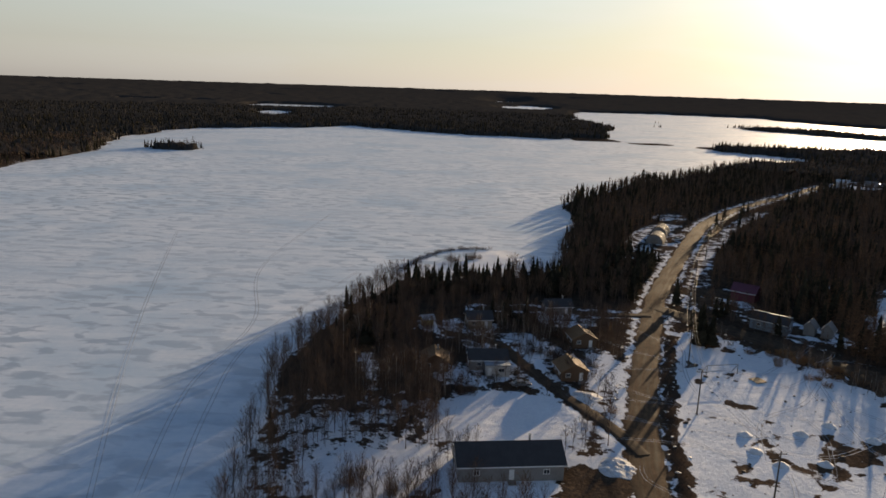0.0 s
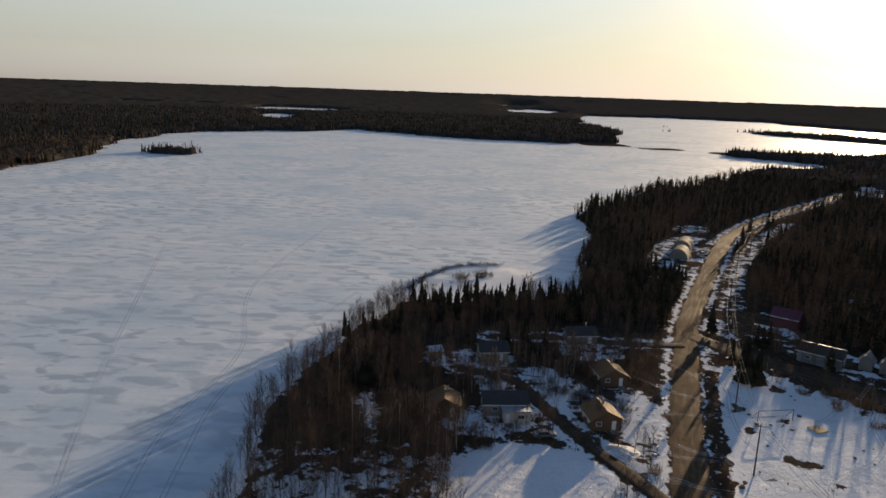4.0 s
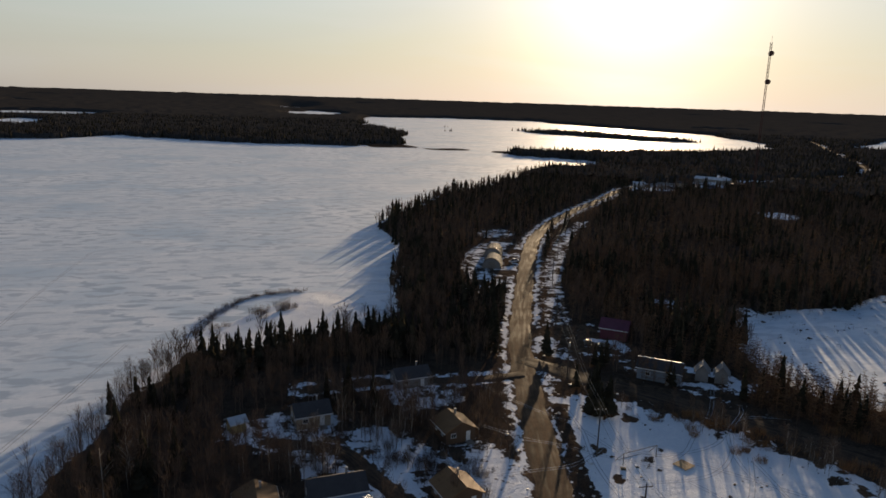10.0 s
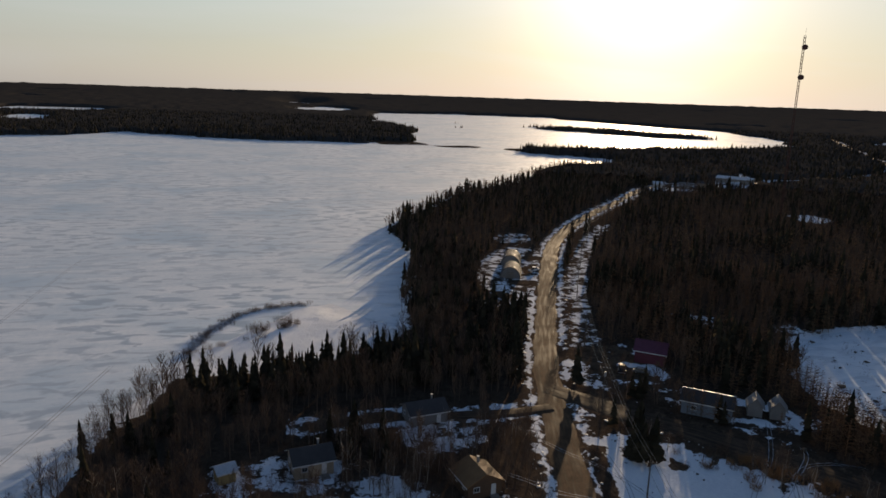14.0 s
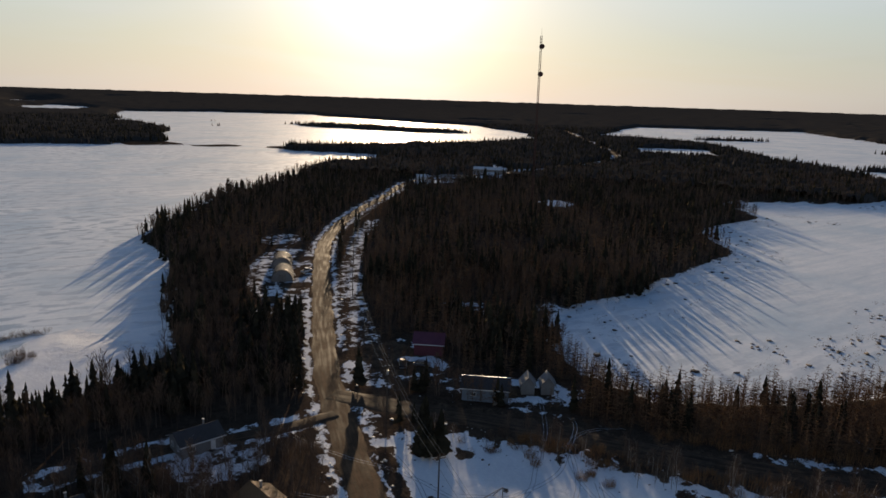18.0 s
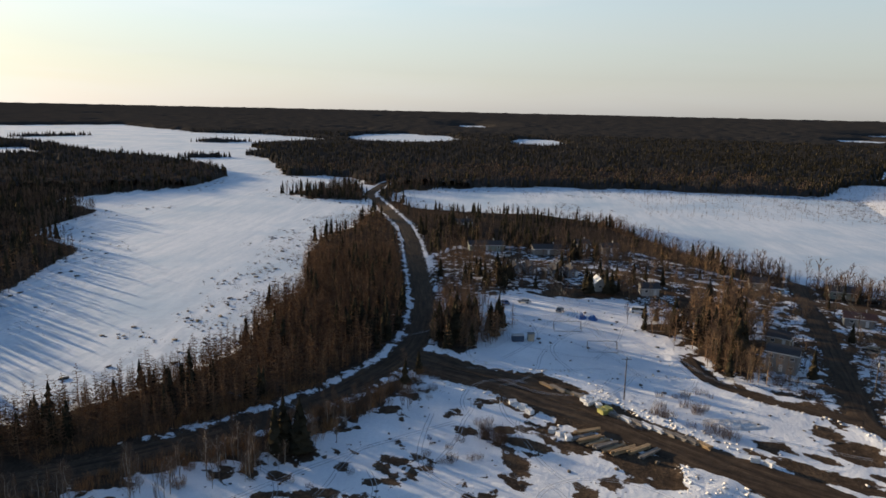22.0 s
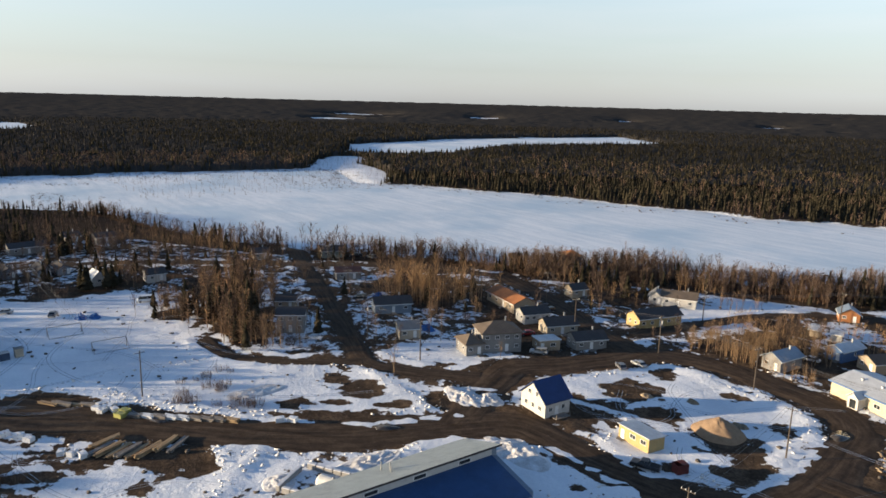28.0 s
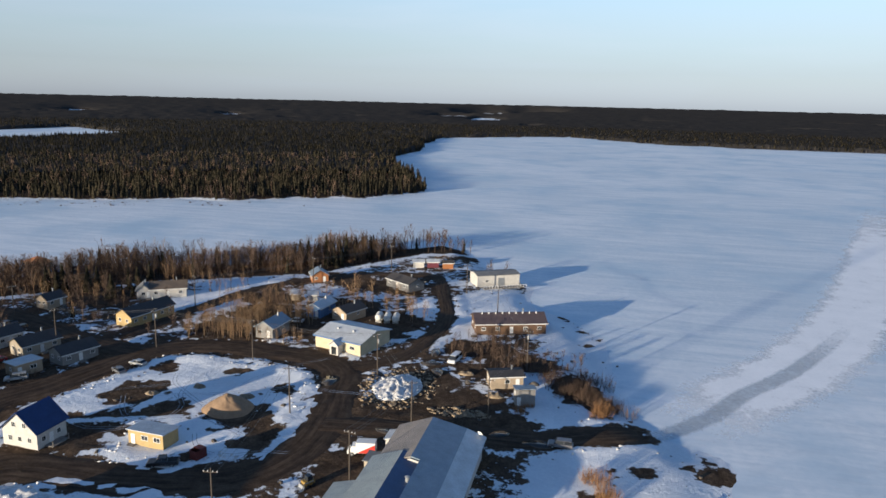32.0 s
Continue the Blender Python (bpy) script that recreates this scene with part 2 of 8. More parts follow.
def road_material(name="gravel_road", tone=(0.78, 0.78, 0.78)):
    """Thawed gravel road: damp ruts along it, dry crown and shoulders."""
    m, nt, b = material(name, 0.8, 0.0, 0.06)
    shade = lambda *c: tuple(v * t for v, t in zip(c, tone))
    big, mid, fine = noise_tex(nt, 0.08, 5.0), noise_tex(nt, 0.5, 6.0, 0.65), noise_tex(nt, 3.0, 3.0)
    uv = nt.nodes.new("ShaderNodeUVMap")
    mp = nt.nodes.new("ShaderNodeMapping")
    mp.inputs["Scale"].default_value = (5, 0.09, 1)
    nt.links.new(uv.outputs[0], mp.inputs["Vector"])
    ruts = node(nt, "ShaderNodeTexNoise", Scale=1.0, Detail=3.0, Roughness=0.5)
    nt.links.new(mp.outputs[0], ruts.inputs["Vector"])
    total = maths(nt, "MULTIPLY_ADD", ruts.outputs[0], 0.50, maths(nt, "MULTIPLY_ADD", mid.outputs[0], 0.28, maths(nt, "MULTIPLY", fine.outputs[0], 0.22)))
    r = ramp(nt, total, ((0.38, shade(0.048, 0.032, 0.021)), (0.50, shade(0.122, 0.076, 0.044)), (0.64, shade(0.225, 0.143, 0.084))))
    nt.links.new(r.outputs[0], b.inputs["Base Color"])
    wet = ramp(nt, maths(nt, "MULTIPLY_ADD", ruts.outputs[0], 0.6, maths(nt, "MULTIPLY", big.outputs[0], 0.4)), ((0.40, (0.74, 0.74, 0.74)), (0.56, (0.97, 0.97, 0.97))))
    nt.links.new(wet.outputs[0], b.inputs["Roughness"])
    bumped(nt, b, total, 0.4, 0.08)
    return m


# M_ROAD stays paler and warmer: the main road's low-sun sheen is in its colour
M_GROUND, M_ICE, M_ROAD, M_DAMP = ground_material(), ice_material(), road_material(), road_material("damp_earth_road", (0.50, 0.56, 0.66))
M_SPRUCE = foliage("spruce_needles", (0.0165, 0.0158, 0.0115), (0.049, 0.041, 0.026))
M_TWIG = foliage("bare_twigs", (0.050, 0.035, 0.028), (0.165, 0.115, 0.083))
M_TAMARACK = foliage("tamarack_twigs", (0.052, 0.032, 0.021), (0.215, 0.130, 0.076))
M_BARK = speckled("bark", (0.05, 0.04, 0.03), (0.16, 0.13, 0.10), 2.0)
M_BIRCH = speckled("pale_bark", (0.20, 0.17, 0.13), (0.50, 0.46, 0.40), 2.0)
# greyer and paler than the near needles: distance haze put into the colour
M_CANOPY = foliage("far_canopy_hazed", (0.022, 0.021, 0.020), (0.062, 0.056, 0.050))

# ---------------------------------------------------------------- the plan: lakes, islands, roads
SHORE_WEST = ((333, 951), (212, 1030), (51, 1075), (-45, 1108), (-163, 1199), (-328, 1056), (-393, 965), (-360, 738), (-347, 688), (-332, 566), (-327, 513),
              (-420, 400), (-800, 100), (-1500, -400), (-1500, -1200), (-432, -1193), (-213, -1208), (-104, -1223), (95, -1412), (201, -1327), (308, -1192),
              (266, -911), (232, -639), (158, -472), (142, -428), (168, -369), (231, -328), (310, -300), (412, -269), (462, -225), (504, -192), (615, -229),
              (633, -179), (645, -34), (640, 60), (620, 110), (568, 166), (520, 158), (480, 138), (474, 108), (478, 57), (449, 12))
SHORE_NEAR = ((359, -14), (327, -23), (284, -59), (227, -101), (192, -150), (173, -158), (150, -163), (134, -184), (118, -203), (100, -214), (81, -238), (63, -231),
              (42, -191), (28, -168), (24, -143), (10, -131), (2, -117), (-1, -99), (0, -79), (-2, -64), (-8, -57), (-22, -47), (-22, -30), (-26, 20), (-30, 70),
              (-38, 108), (-41, 149), (-38, 186), (-29, 215), (-20, 250), (-13, 268), (-4, 282), (13, 299), (27, 305), (36, 286), (45, 278), (50, 298), (58, 327),
              (73, 366), (72, 392), (69, 430), (100, 480), (150, 560), (215, 640), (252, 690), (300, 725), (388, 748), (425, 810), (372, 880))
SHORE_NORTH = ((345, 965), (235, 1075), (280, 1250), (341, 1444), (300, 1700), (355, 2027), (443, 2405), (700, 2450), (992, 2356), (1050, 1900), (1150, 1560),
               (1000, 1200), (845, 1010), (680, 960), (510, 950), (400, 950))
SHORE_BAY = ((133, 202), (139, 184), (150, 172), (165, 165), (196, 157), (256, 160), (299, 167), (361, 172), (433, 165), (500, 170), (512, 190), (512, 215),
             (545, 250), (580, 235), (650, 205), (690, 230), (700, 290), (763, 312), (972, 413), (1223, 488), (1499, 407), (1662, 640), (1690, 800), (2140, 1248),
             (1716, 1519), (1125, 1124), (1136, 848), (897, 599), (850, 520), (733, 375), (675, 340), (555, 345), (475, 385), (431, 327), (372, 326), (340, 312),
             (309, 274), (250, 258), (204, 247), (181, 246), (158, 240), (145, 222))
POND = ((785, 735), (850, 632), (990, 765), (898, 845))
SHORE_SOUTH = ((728, -335), (795, -306), (957, -442), (1060, -768), (1052, -1125), (799, -984), (788, -782), (825, -623), (707, -431))
# far lakes: centre, half widths across and along the way from the village
FAR_LAKES = ((-455, 2106, 87, 182), (-387, 1590, 28, 145), (294, 3623, 40, 238), (296, 2690, 66, 290), (1633, 291, 80, 278), (1570, -9, 41, 175), (2899, 177, 47, 258), (2681, -1376, 92, 250),
             (2119, -978, 59, 188), (2255, -1719, 33, 218), (1952, -2225, 23, 190), (1384, -2328, 21, 182), (650, -3811, 84, 338), (714, -3068, 42, 230), (475, -2654, 37, 272), (446, -4081, 74, 248))
LAKES = [SHORE_WEST + SHORE_NEAR, SHORE_NORTH, SHORE_BAY, POND, SHORE_SOUTH]
# islands: centre, half length, half width, turn in degrees
ISLANDS = ((-285, 728, 34, 19, 10), (765, 1415, 205, 62, -58), (513, 1755, 15, 10, 20), (450, 1537, 12, 6, 20), (548, 1703, 7, 5, 0), (650, 1618, 30, 9, 30), (905, 455, 40, 15, -67), (1290, 590, 56, 22, -58), (960, 608, 8, 6, 0), (1345, 955, 95, 24, -38))
GROUND_Z = 1.5


def fractal(x, y, size, octaves=3, seed=0.0):
    """Smooth value noise by sines, about -1 to 1, for arrays."""
    out, amp, total = 0, 1.0, 0.0
    for k in range(octaves):
        a = seed * 1.7 + k * 2.1
        c, s, w = math.cos(a), math.sin(a), 2 * math.pi / size * 2.03 ** k
        u, v = (c * x - s * y) * w, (s * x + c * y) * w
        out = out + amp * 0.5 * (np.sin(u + 1.7 * np.sin(0.61 * v + a)) + np.cos(v * 1.13 + 1.9 * np.sin(0.57 * u + 2 * a)))
        total, amp = total + amp, amp * 0.55
    return out / total


def inside_by(poly, x, y):
    """Distance to a closed outline for arrays: above zero inside it."""
    x, y = np.asarray(x, float), np.asarray(y, float)
    best, odd = np.full(x.shape, 1e18), np.zeros(x.shape, bool)
    for (ax, ay), (bx, by) in zip(poly, poly[1:] + poly[:1]):
        dx, dy = bx - ax, by - ay
        h = np.clip(((x - ax) * dx + (y - ay) * dy) / (dx * dx + dy * dy), 0, 1)
        best = np.minimum(best, (x - ax - h * dx) ** 2 + (y - ay - h * dy) ** 2)
        cross = (ay > y) != (by > y)
        if dy:
            odd ^= cross & (x < ax + (y - ay) / dy * dx)
    return np.where(odd, 1, -1) * np.sqrt(best)


def line_by(line, x, y):
    """Distance to an open line for arrays."""
    best = np.full(np.shape(x), 1e18)
    for (ax, ay), (bx, by) in zip(line, line[1:]):
        dx, dy = bx - ax, by - ay
        h = np.clip(((x - ax) * dx + (y - ay) * dy) / (dx * dx + dy * dy), 0, 1)
        best = np.minimum(best, (x - ax - h * dx) ** 2 + (y - ay - h * dy) ** 2)
    return np.sqrt(best)


def smooth(a, b, v):
    t = np.clip((v - a) / (b - a), 0, 1)
    return t * t * (3 - 2 * t)


def shore(x, y):
    """Distance inland from the nearest shore, for arrays; below zero on a lake."""
    far = np.hypot(x - 100, y - 60)
    w = np.clip(far / 60, 1, 12)
    x, y = x + fractal(x, y, 22 * w, 3, 1.0) * 1.6 * w, y + fractal(x, y, 25 * w, 3, 4.0) * 1.6 * w
    d = np.full(np.shape(x), 1e9)
    for lake in LAKES:
        d = np.minimum(d, -inside_by(lake, x, y))
    for cx, cy, a, b in FAR_LAKES:
        c, s = math.cos(math.atan2(cy - 84, cx)), math.sin(math.atan2(cy - 84, cx))
        u, v = (x - cx) * c + (y - cy) * s, (y - cy) * c - (x - cx) * s
        d = np.minimum(d, (np.hypot(u / b, v / (a * 1.6)) - 1) * min(a * 1.6, b))
    for cx, cy, a, b, turn in ISLANDS:
        c, s = math.cos(radians(turn)), math.sin(radians(turn))
        u, v = (x - cx) * c + (y - cy) * s, (y - cy) * c - (x - cx) * s
        d = np.maximum(d, (1 - np.hypot(u / a, v / b)) * b)
    return d


def rise(x, y):
    """The slow swell of the land towards the horizon."""
    far = np.hypot(x - 20, y - 80)
    return 48 * np.clip((far - 1700) / 3200, 0, 1) ** 2 + 0.8 * fractal(x, y, 1500, 2, 2.0) * smooth(900, 2500, far)


# roads: line, width
ROADS = {
    "main": (((36, 85), (38, 110), (43, 135), (48, 153), (53, 170), (61, 195), (68, 216), (77, 240), (101, 293), (123, 340), (142, 377), (162, 407), (178, 428), (209, 463), (244, 499), (298, 558), (345, 590)), 7.5),
    "far": (((345, 590), (390, 588), (449, 597), (560, 622), (640, 655), (702, 695), (779, 777), (884, 909), (1064, 1127), (1249, 1356)), 8.0),
    "cross": (((70, 222), (79, 209), (90, 196), (99, 184), (106, 173.3), (112.3, 163.3), (119, 154), (127, 145), (136, 136), (145, 127.5), (155, 120.3), (164, 115.5), (180, 108.5), (203, 104.8), (230, 105.8), (263, 110.5), (304, 117), (355, 125), (398, 134), (454, 151), (508, 167), (547, 181), (640, 180)), 8.0),
    "yard": (((182, 104), (174, 92), (168, 80), (158, 68), (147, 55), (138, 46), (128, 34), (119, 20), (112, 2), (104, -10)), 14.0),
    "ring": (((112, 2), (105, -9), (85, -11), (66, -16), (59, -28), (59, -40), (62, -55), (66, -68), (75, -74), (88, -75.5), (105, -75), (117, -68), (122, -52), (126, -40), (130, -28), (122, -12), (112, 2)), 11.0),
    "street": (((130, -18), (142, -6), (153, 0), (171, -5), (197, -13), (231, -23), (263, -32), (290, -40)), 6.5),
    "back_street": (((335, 100), (305, 69), (298, 32), (277, -6), (260, -30), (246, -52), (225, -75), (205, -88)), 6.0),
    "hill_street": (((119, -66), (135, -68), (154, -74), (180, -83), (205, -88)), 9.0),
    "lane": (((191, 29), (176, 28), (164, 18), (154, 1)), 4.5),
    "shore_street": (((64, -71), (55, -80), (51, -97), (51, -119), (58, -145), (67, -167), (95, -160), (120, -132), (128, -100), (131, -75)), 5.0),
    "landing": (((59, -40), (36, -43), (16, -45), (6, -49.5), (-4, -54.5)), 7.5),
    "west_lane": (((40, 124), (37, 134), (32, 144), (25.6, 158), (20, 172), (15, 184), (2, 190)), 3.6),
    "north_lane": (((66, 212), (50, 212), (30, 215), (12, 214)), 4.0),
}


def road_by(x, y):
    """Distance from the nearest road's edge, for arrays."""
    d = np.full(np.shape(x), 1e9)
    for line, width in ROADS.values():
        d = np.minimum(d, line_by(line, x, y) - width / 2)
    return d


VILLAGE = ((104, 195), (130, 148), (165, 118), (205, 108), (320, 114), (345, 100), (352, 55), (345, 15), (272, -35), (213, -80), (160, -130), (112, -158), (82, -205), (60, -215), (42, -188), (24, -143),
           (0, -110), (-2, -66), (-24, -40), (-40, -20), (-40, 60), (20, 100), (38, 104), (46, 130), (58, 186), (68, 200), (85, 196))
# patches of bare, brown ground in the village: centre, half sizes, turn
DIRT_SOUTH = (
    (45, -62, 9, 13, 0), (90, -150, 30, 7, -20), (70, -108, 16, 12, 0), (95, -95, 18, 8, 0), (120, -62, 14, 8, 0), (176, -62, 20, 9, -30),
    (60, -205, 8, 5, 30), (70, -96, 12, 6, 0), (16, -133, 7, 0.8, -52), (3, -119, 2.4, 0.6, -30), (7, -108, 2.6, 0.8, 20), (10, -120, 3, 0.5, -50),
    (170, -110, 24, 10, -30), (205, -120, 18, 9, 40), (235, -70, 22, 12, 40),
)
DIRT_CENTRE = (
    (108, -6, 14, 10, 20), (120, -4, 9, 8, 0), (128, -20, 8, 14, 0), (98, -29, 9, 5, 0), (32, -58, 8, 8, 0), (150, -55, 20, 12, 30),
    (205, 8, 6, 20, 0), (215, -50, 10, 20, 0), (240, 10, 22, 10, 0), (270, -50, 14, 8, 0), (24, -50, 8, 5, 0), (44, -48, 13, 9, 0),
    (34, -48, 10, 7, 0), (48, -24, 6, 14, 0), (108, -24, 8, 7, 0), (150, -40, 9, 7, 20), (137, -42, 9, 6, 20), (146, -50, 14, 6, -20),
)
DIRT_NORTH = (
    (165, 72, 13, 9, 50), (146, 52, 10, 5, 50), (128, 52, 9, 5, 60), (137, 62, 9, 4, 60), (109, 60, 4, 2, 30), (118, 66, 3, 2, 0),
    (150, 62, 14, 7, 60), (127, 28, 22, 8, 65), (120, 128, 4, 2, 0), (82, 127, 7, 4, 20), (74, 121, 5, 2, 10), (57, 121, 2.5, 1, 20),
    (53, 139.5, 1.6, 0.9, 30), (57, 142, 1.4, 0.6, 0), (85, 128, 6, 2.2, 30), (92, 122, 5, 3, 0), (28, 112, 7, 9, 0), (92, 228, 10, 5, -40),
)
DIRT_NORTH_B = (
    (105, 205, 16, 4, -45), (262, 40, 30, 8, 100),
)
DIRT_SQUARE = (
    (104.8, -43.6, 7.4, 6.2, -122), (92.9, -38.6, 4.7, 4.2, -123), (82.1, -39.2, 4.7, 2.7, -123), (75.4, -38.6, 6.8, 4, -123), (68.8, -29.9, 4.7, 3.5, -123), (73.2, -53.3, 2.1, 5.8, -123),
    (89.2, -62.5, 4.7, 2.5, -122), (108, -58.2, 4.1, 3.2, -122), (102.8, -21.2, 6.7, 6.3, -123), (75, -20.3, 2.6, 3.8, -122), (101.9, -33.5, 3.2, 3.1, -122), (69.7, -35.2, 3.8, 4.7, -123),
)
DIRT_WEDGE = (
    (139.5, 9.1, 5.4, 5.6, -122), (148, 12, 3.3, 3.5, -122), (140.3, 26.1, 3.9, 3.3, -122), (127.5, 7.3, 5.5, 2.4, -122), (135.9, 18.1, 3.1, 1.5, -122), (152.5, 8.2, 5.5, 1.5, -122),
    (122, 60.9, 2.1, 1.9, -123), (135.1, 67.4, 3.9, 3, -122), (124.8, 50.6, 3.8, 5, -123), (80, -0.8, 2.9, 2.2, -123),
)
DIRT_LANDING = (
    (-17.6, -42.5, 5.2, 3.1, -165), (-3.4, -37.5, 4.1, 1.7, -165), (4.3, -26.7, 2.4, 1.8, -165), (141.2, -15.3, 3.1, 2, -122),
)
DIRT_YARDS = ((90, 242, 11, 5, 5), (102, 313, 6, 4, 0), (112, 334, 4, 8, -25), (120, 352, 5, 6, -25), (86, 300, 6, 4, 20), (100, 237, 6, 4, -30))
DIRT = DIRT_YARDS + DIRT_SOUTH + DIRT_CENTRE + DIRT_NORTH + DIRT_NORTH_B + DIRT_SQUARE + DIRT_WEDGE + DIRT_LANDING
# open snow inside the village: outline
FIELD_GREAT = (
    (168, 78), (182, 92), (208, 96), (238, 92), (262, 70), (255, 40),
    (225, 30), (196, 34), (172, 32), (150, 40), (158, 60),
)
FIELD_MAIN = (
    (56, 116), (47, 130), (54, 152), (62, 183), (73, 189), (90, 186),
    (106, 157), (118, 120), (112, 60), (90, 20), (60, 60),
)
FIELD_BEACH = (
    (26, -146), (10, -131), (2, -117), (-1, -99), (2, -82), (12, -92),
    (18, -102), (20, -112), (34, -140),
)
FIELD_CROSS = (
    (110, 152), (135, 128), (158, 100), (160, 85), (140, 58), (120, 40),
    (104, 70), (104, 120),
)
FIELD_SQUARE = (
    (118.2, -22.1), (119.3, -28.5), (114.3, -46.7), (111.5, -65.1), (100.8, -66.4), (91.8, -64.4),
    (81.6, -65.9), (72.8, -63.8), (65.2, -54.5), (62.2, -43.2), (62.4, -32), (63.4, -23.1),
    (70.7, -22.6), (76.5, -14.3), (80.3, -14.2), (90.5, -15.7), (91.7, -21.9), (94.4, -29.5),
    (99.2, -29.6), (107.6, -26.1),
)
FIELD_WEDGE = (
    (177.5, 73.2), (172.4, 64.9), (167.2, 56.7), (161.5, 56.1), (150.2, 48.9), (141.4, 39.9),
    (136.4, 37), (132, 31.5), (127.4, 26.2), (121.1, 18), (118.9, 12.6), (116.9, 5.6),
    (113.5, -2.8), (117.9, -0.9), (122.4, 1.9), (128.6, 0.7), (138.9, 1.9), (147.2, 1.7),
    (153.1, 4.8), (161.1, 19.3), (174.9, 31.5),
)
FIELD_STACKS = (
    (148.1, 79.4), (147.2, 74), (142.7, 70.9), (133, 67.7), (126.8, 61.6), (131.7, 53.7),
    (130.7, 51), (124.8, 54.4), (116.5, 55), (113.4, 54), (130.6, 80.5),
)
FIELD_TONGUE = (
    (129.6, 47.1), (127.8, 40.2), (122.2, 36.8), (120.6, 42.3), (115.4, 46.7), (113.7, 45.8),
    (111.9, 51.7), (113.2, 53.6), (116.4, 48.3), (122.7, 47.4),
)
FIELD_HALL = (
    (102.1, 26.2), (107.4, 21.6), (110.7, 12.5), (108.7, 5.8), (102.6, -0.7), (92.4, -9.1),
    (83.9, -9.3), (72.7, -9.5), (80.3, 3), (95.8, 26.8),
)
FIELD_VERGE = (
    (129.3, -6), (126.7, -12.2), (120.9, -17.7), (116.8, -9.7), (118.1, -7.2), (123.4, -6.5),
)
FIELD_YARDS = (
    (149.2, -4.4), (157.6, -14.7), (152, -25.8), (138.5, -23.4), (132.2, -16.4), (139.8, -6.7),
)
FIELD_TANKS = (
    (61.5, -135.6), (57, -136.5), (48.5, -104.2), (53.5, -98.4), (63.6, -93.1), (66.2, -100.5),
    (56.7, -108.4),
)
FIELD_GABLE = (
    (47.8, -114.9), (42.3, -119), (37.3, -98.7), (41.1, -94.8),
)
FIELD_SHED = (
    (54.5, -135.7), (41.7, -154), (24.7, -151.7), (21.3, -135.1), (42.7, -121.2), (51.5, -125.5),
)
FIELD_HUT = (
    (20.1, -73.1), (15.6, -77.2), (11.5, -72.4), (3.3, -70.1), (1.7, -56.9), (12.8, -48.8),
    (15.4, -52.7), (15.3, -64.2),
)
FIELD_LANDING = (
    (12.5, -35.5), (3.5, -44.1), (-6.7, -46.5), (-15.7, -47.6), (-20.8, -47.3), (-17.2, -31.9),
    (13.8, -16.9),
)
FIELD_LAWN = (
    (141, -111), (135, -121), (128, -126), (119, -116), (117, -109), (125, -99.5), (132, -100.5),
)
FIELD_BANK = (
    (147, -140), (141, -152), (131, -158), (121, -147), (116, -134.5), (123, -129), (131, -124),
)
FIELD_WEST = (
    (1.3, 141.5), (5.8, 147.5), (20.1, 152.2), (26, 145.5), (27.5, 133), (28, 124),
    (2, 124),
)
RIMMED = (FIELD_SQUARE, FIELD_WEDGE, FIELD_TONGUE, FIELD_HALL, FIELD_VERGE)
FIELDS = RIMMED + (FIELD_GREAT, FIELD_MAIN, FIELD_BEACH, FIELD_CROSS, FIELD_STACKS, FIELD_YARDS, FIELD_TANKS, FIELD_GABLE, FIELD_SHED, FIELD_HUT, FIELD_LANDING, FIELD_LAWN, FIELD_BANK, FIELD_WEST)
# brown litter and brush floor of copses, their shade painted in with it: centre, half sizes, turn
COPSES = ((200, 95, 12, 6, 20), (214, 95, 12, 6, 0), (232, 94, 12, 5, 0), (196, 17, 18, 9, -20), (225, 9, 16, 8, -10), (195, -45, 13, 12, 0), (106, -88, 13, 12, 0), (98, -98, 12, 9, 0), (106, -108, 10, 9, 0), (127, 121, 5, 4, 0), (75, 188, 4, 4, 0), (85, -122, 12, 7, 0), (218, 30, 7, 5, 0), (258, 46, 6, 8, 0), (8, -72, 7, 10, 30), (185, -118, 26, 10, -30), (36, -93, 12, 7, 0), (24, -86, 10, 6, 0), (33, -78, 8, 5, 0), (112, -122, 14, 7, 0))
# open ground outside the village: centre, half sizes, turn
CLEARINGS_WEST = ((-19, 114, 5, 9, 10), (-18, 166, 3.5, 13, 15), (82, 291, 10, 12, -20), (128, 394, 10, 14, -30), (141, 266, 9, 4, -40), (144, 254, 7, 3.5, -40), (165, 250, 6, 4, 0), (95, 240, 14, 7, 10))
BOG = ((575, -215, 100, 34, -22), (685, -268, 62, 24, -35))
CLEARINGS = CLEARINGS_WEST + BOG + ((15, 137, 16, 16, 0), (24, 300, 16, 12, 0), (338, 428, 17, 13, 60), (106, 336, 15, 44, -25), (92, 298, 11, 14, -20), (92, 232, 16, 12, -40), (108, 202, 20, 8, -45), (20, 178, 14, 16, 0), (40, 168, 8, 18, 0), (38, 205, 10, 8, 0),
             (405, 588, 32, 18, 50), (335, 562, 30, 9, 20), (464, 600, 22, 14, 50), (412, 590, 25, 12, -50), (460, 640, 40, 8, 60), (5, 196, 14, 8, 0), (11, 274, 42, 27, 22), (-8, 116, 12, 8, 0), (20, 112, 18, 12, 0), (8, 162, 12, 8, 0), (150, 210, 8, 6, 0), (590, 190, 40, 8, 20))


spots = random.Random(5)
SPOTS = [(spots.uniform(100, 160), spots.uniform(55, 135), spots.uniform(0.5, 2.2), spots.uniform(0.4, 1.2), spots.uniform(0, 180)) for _ in range(80)]
SPOTS += [(spots.uniform(58, 112), spots.uniform(112, 185), spots.uniform(0.4, 1.4), spots.uniform(0.3, 0.8), spots.uniform(0, 180)) for _ in range(26)]


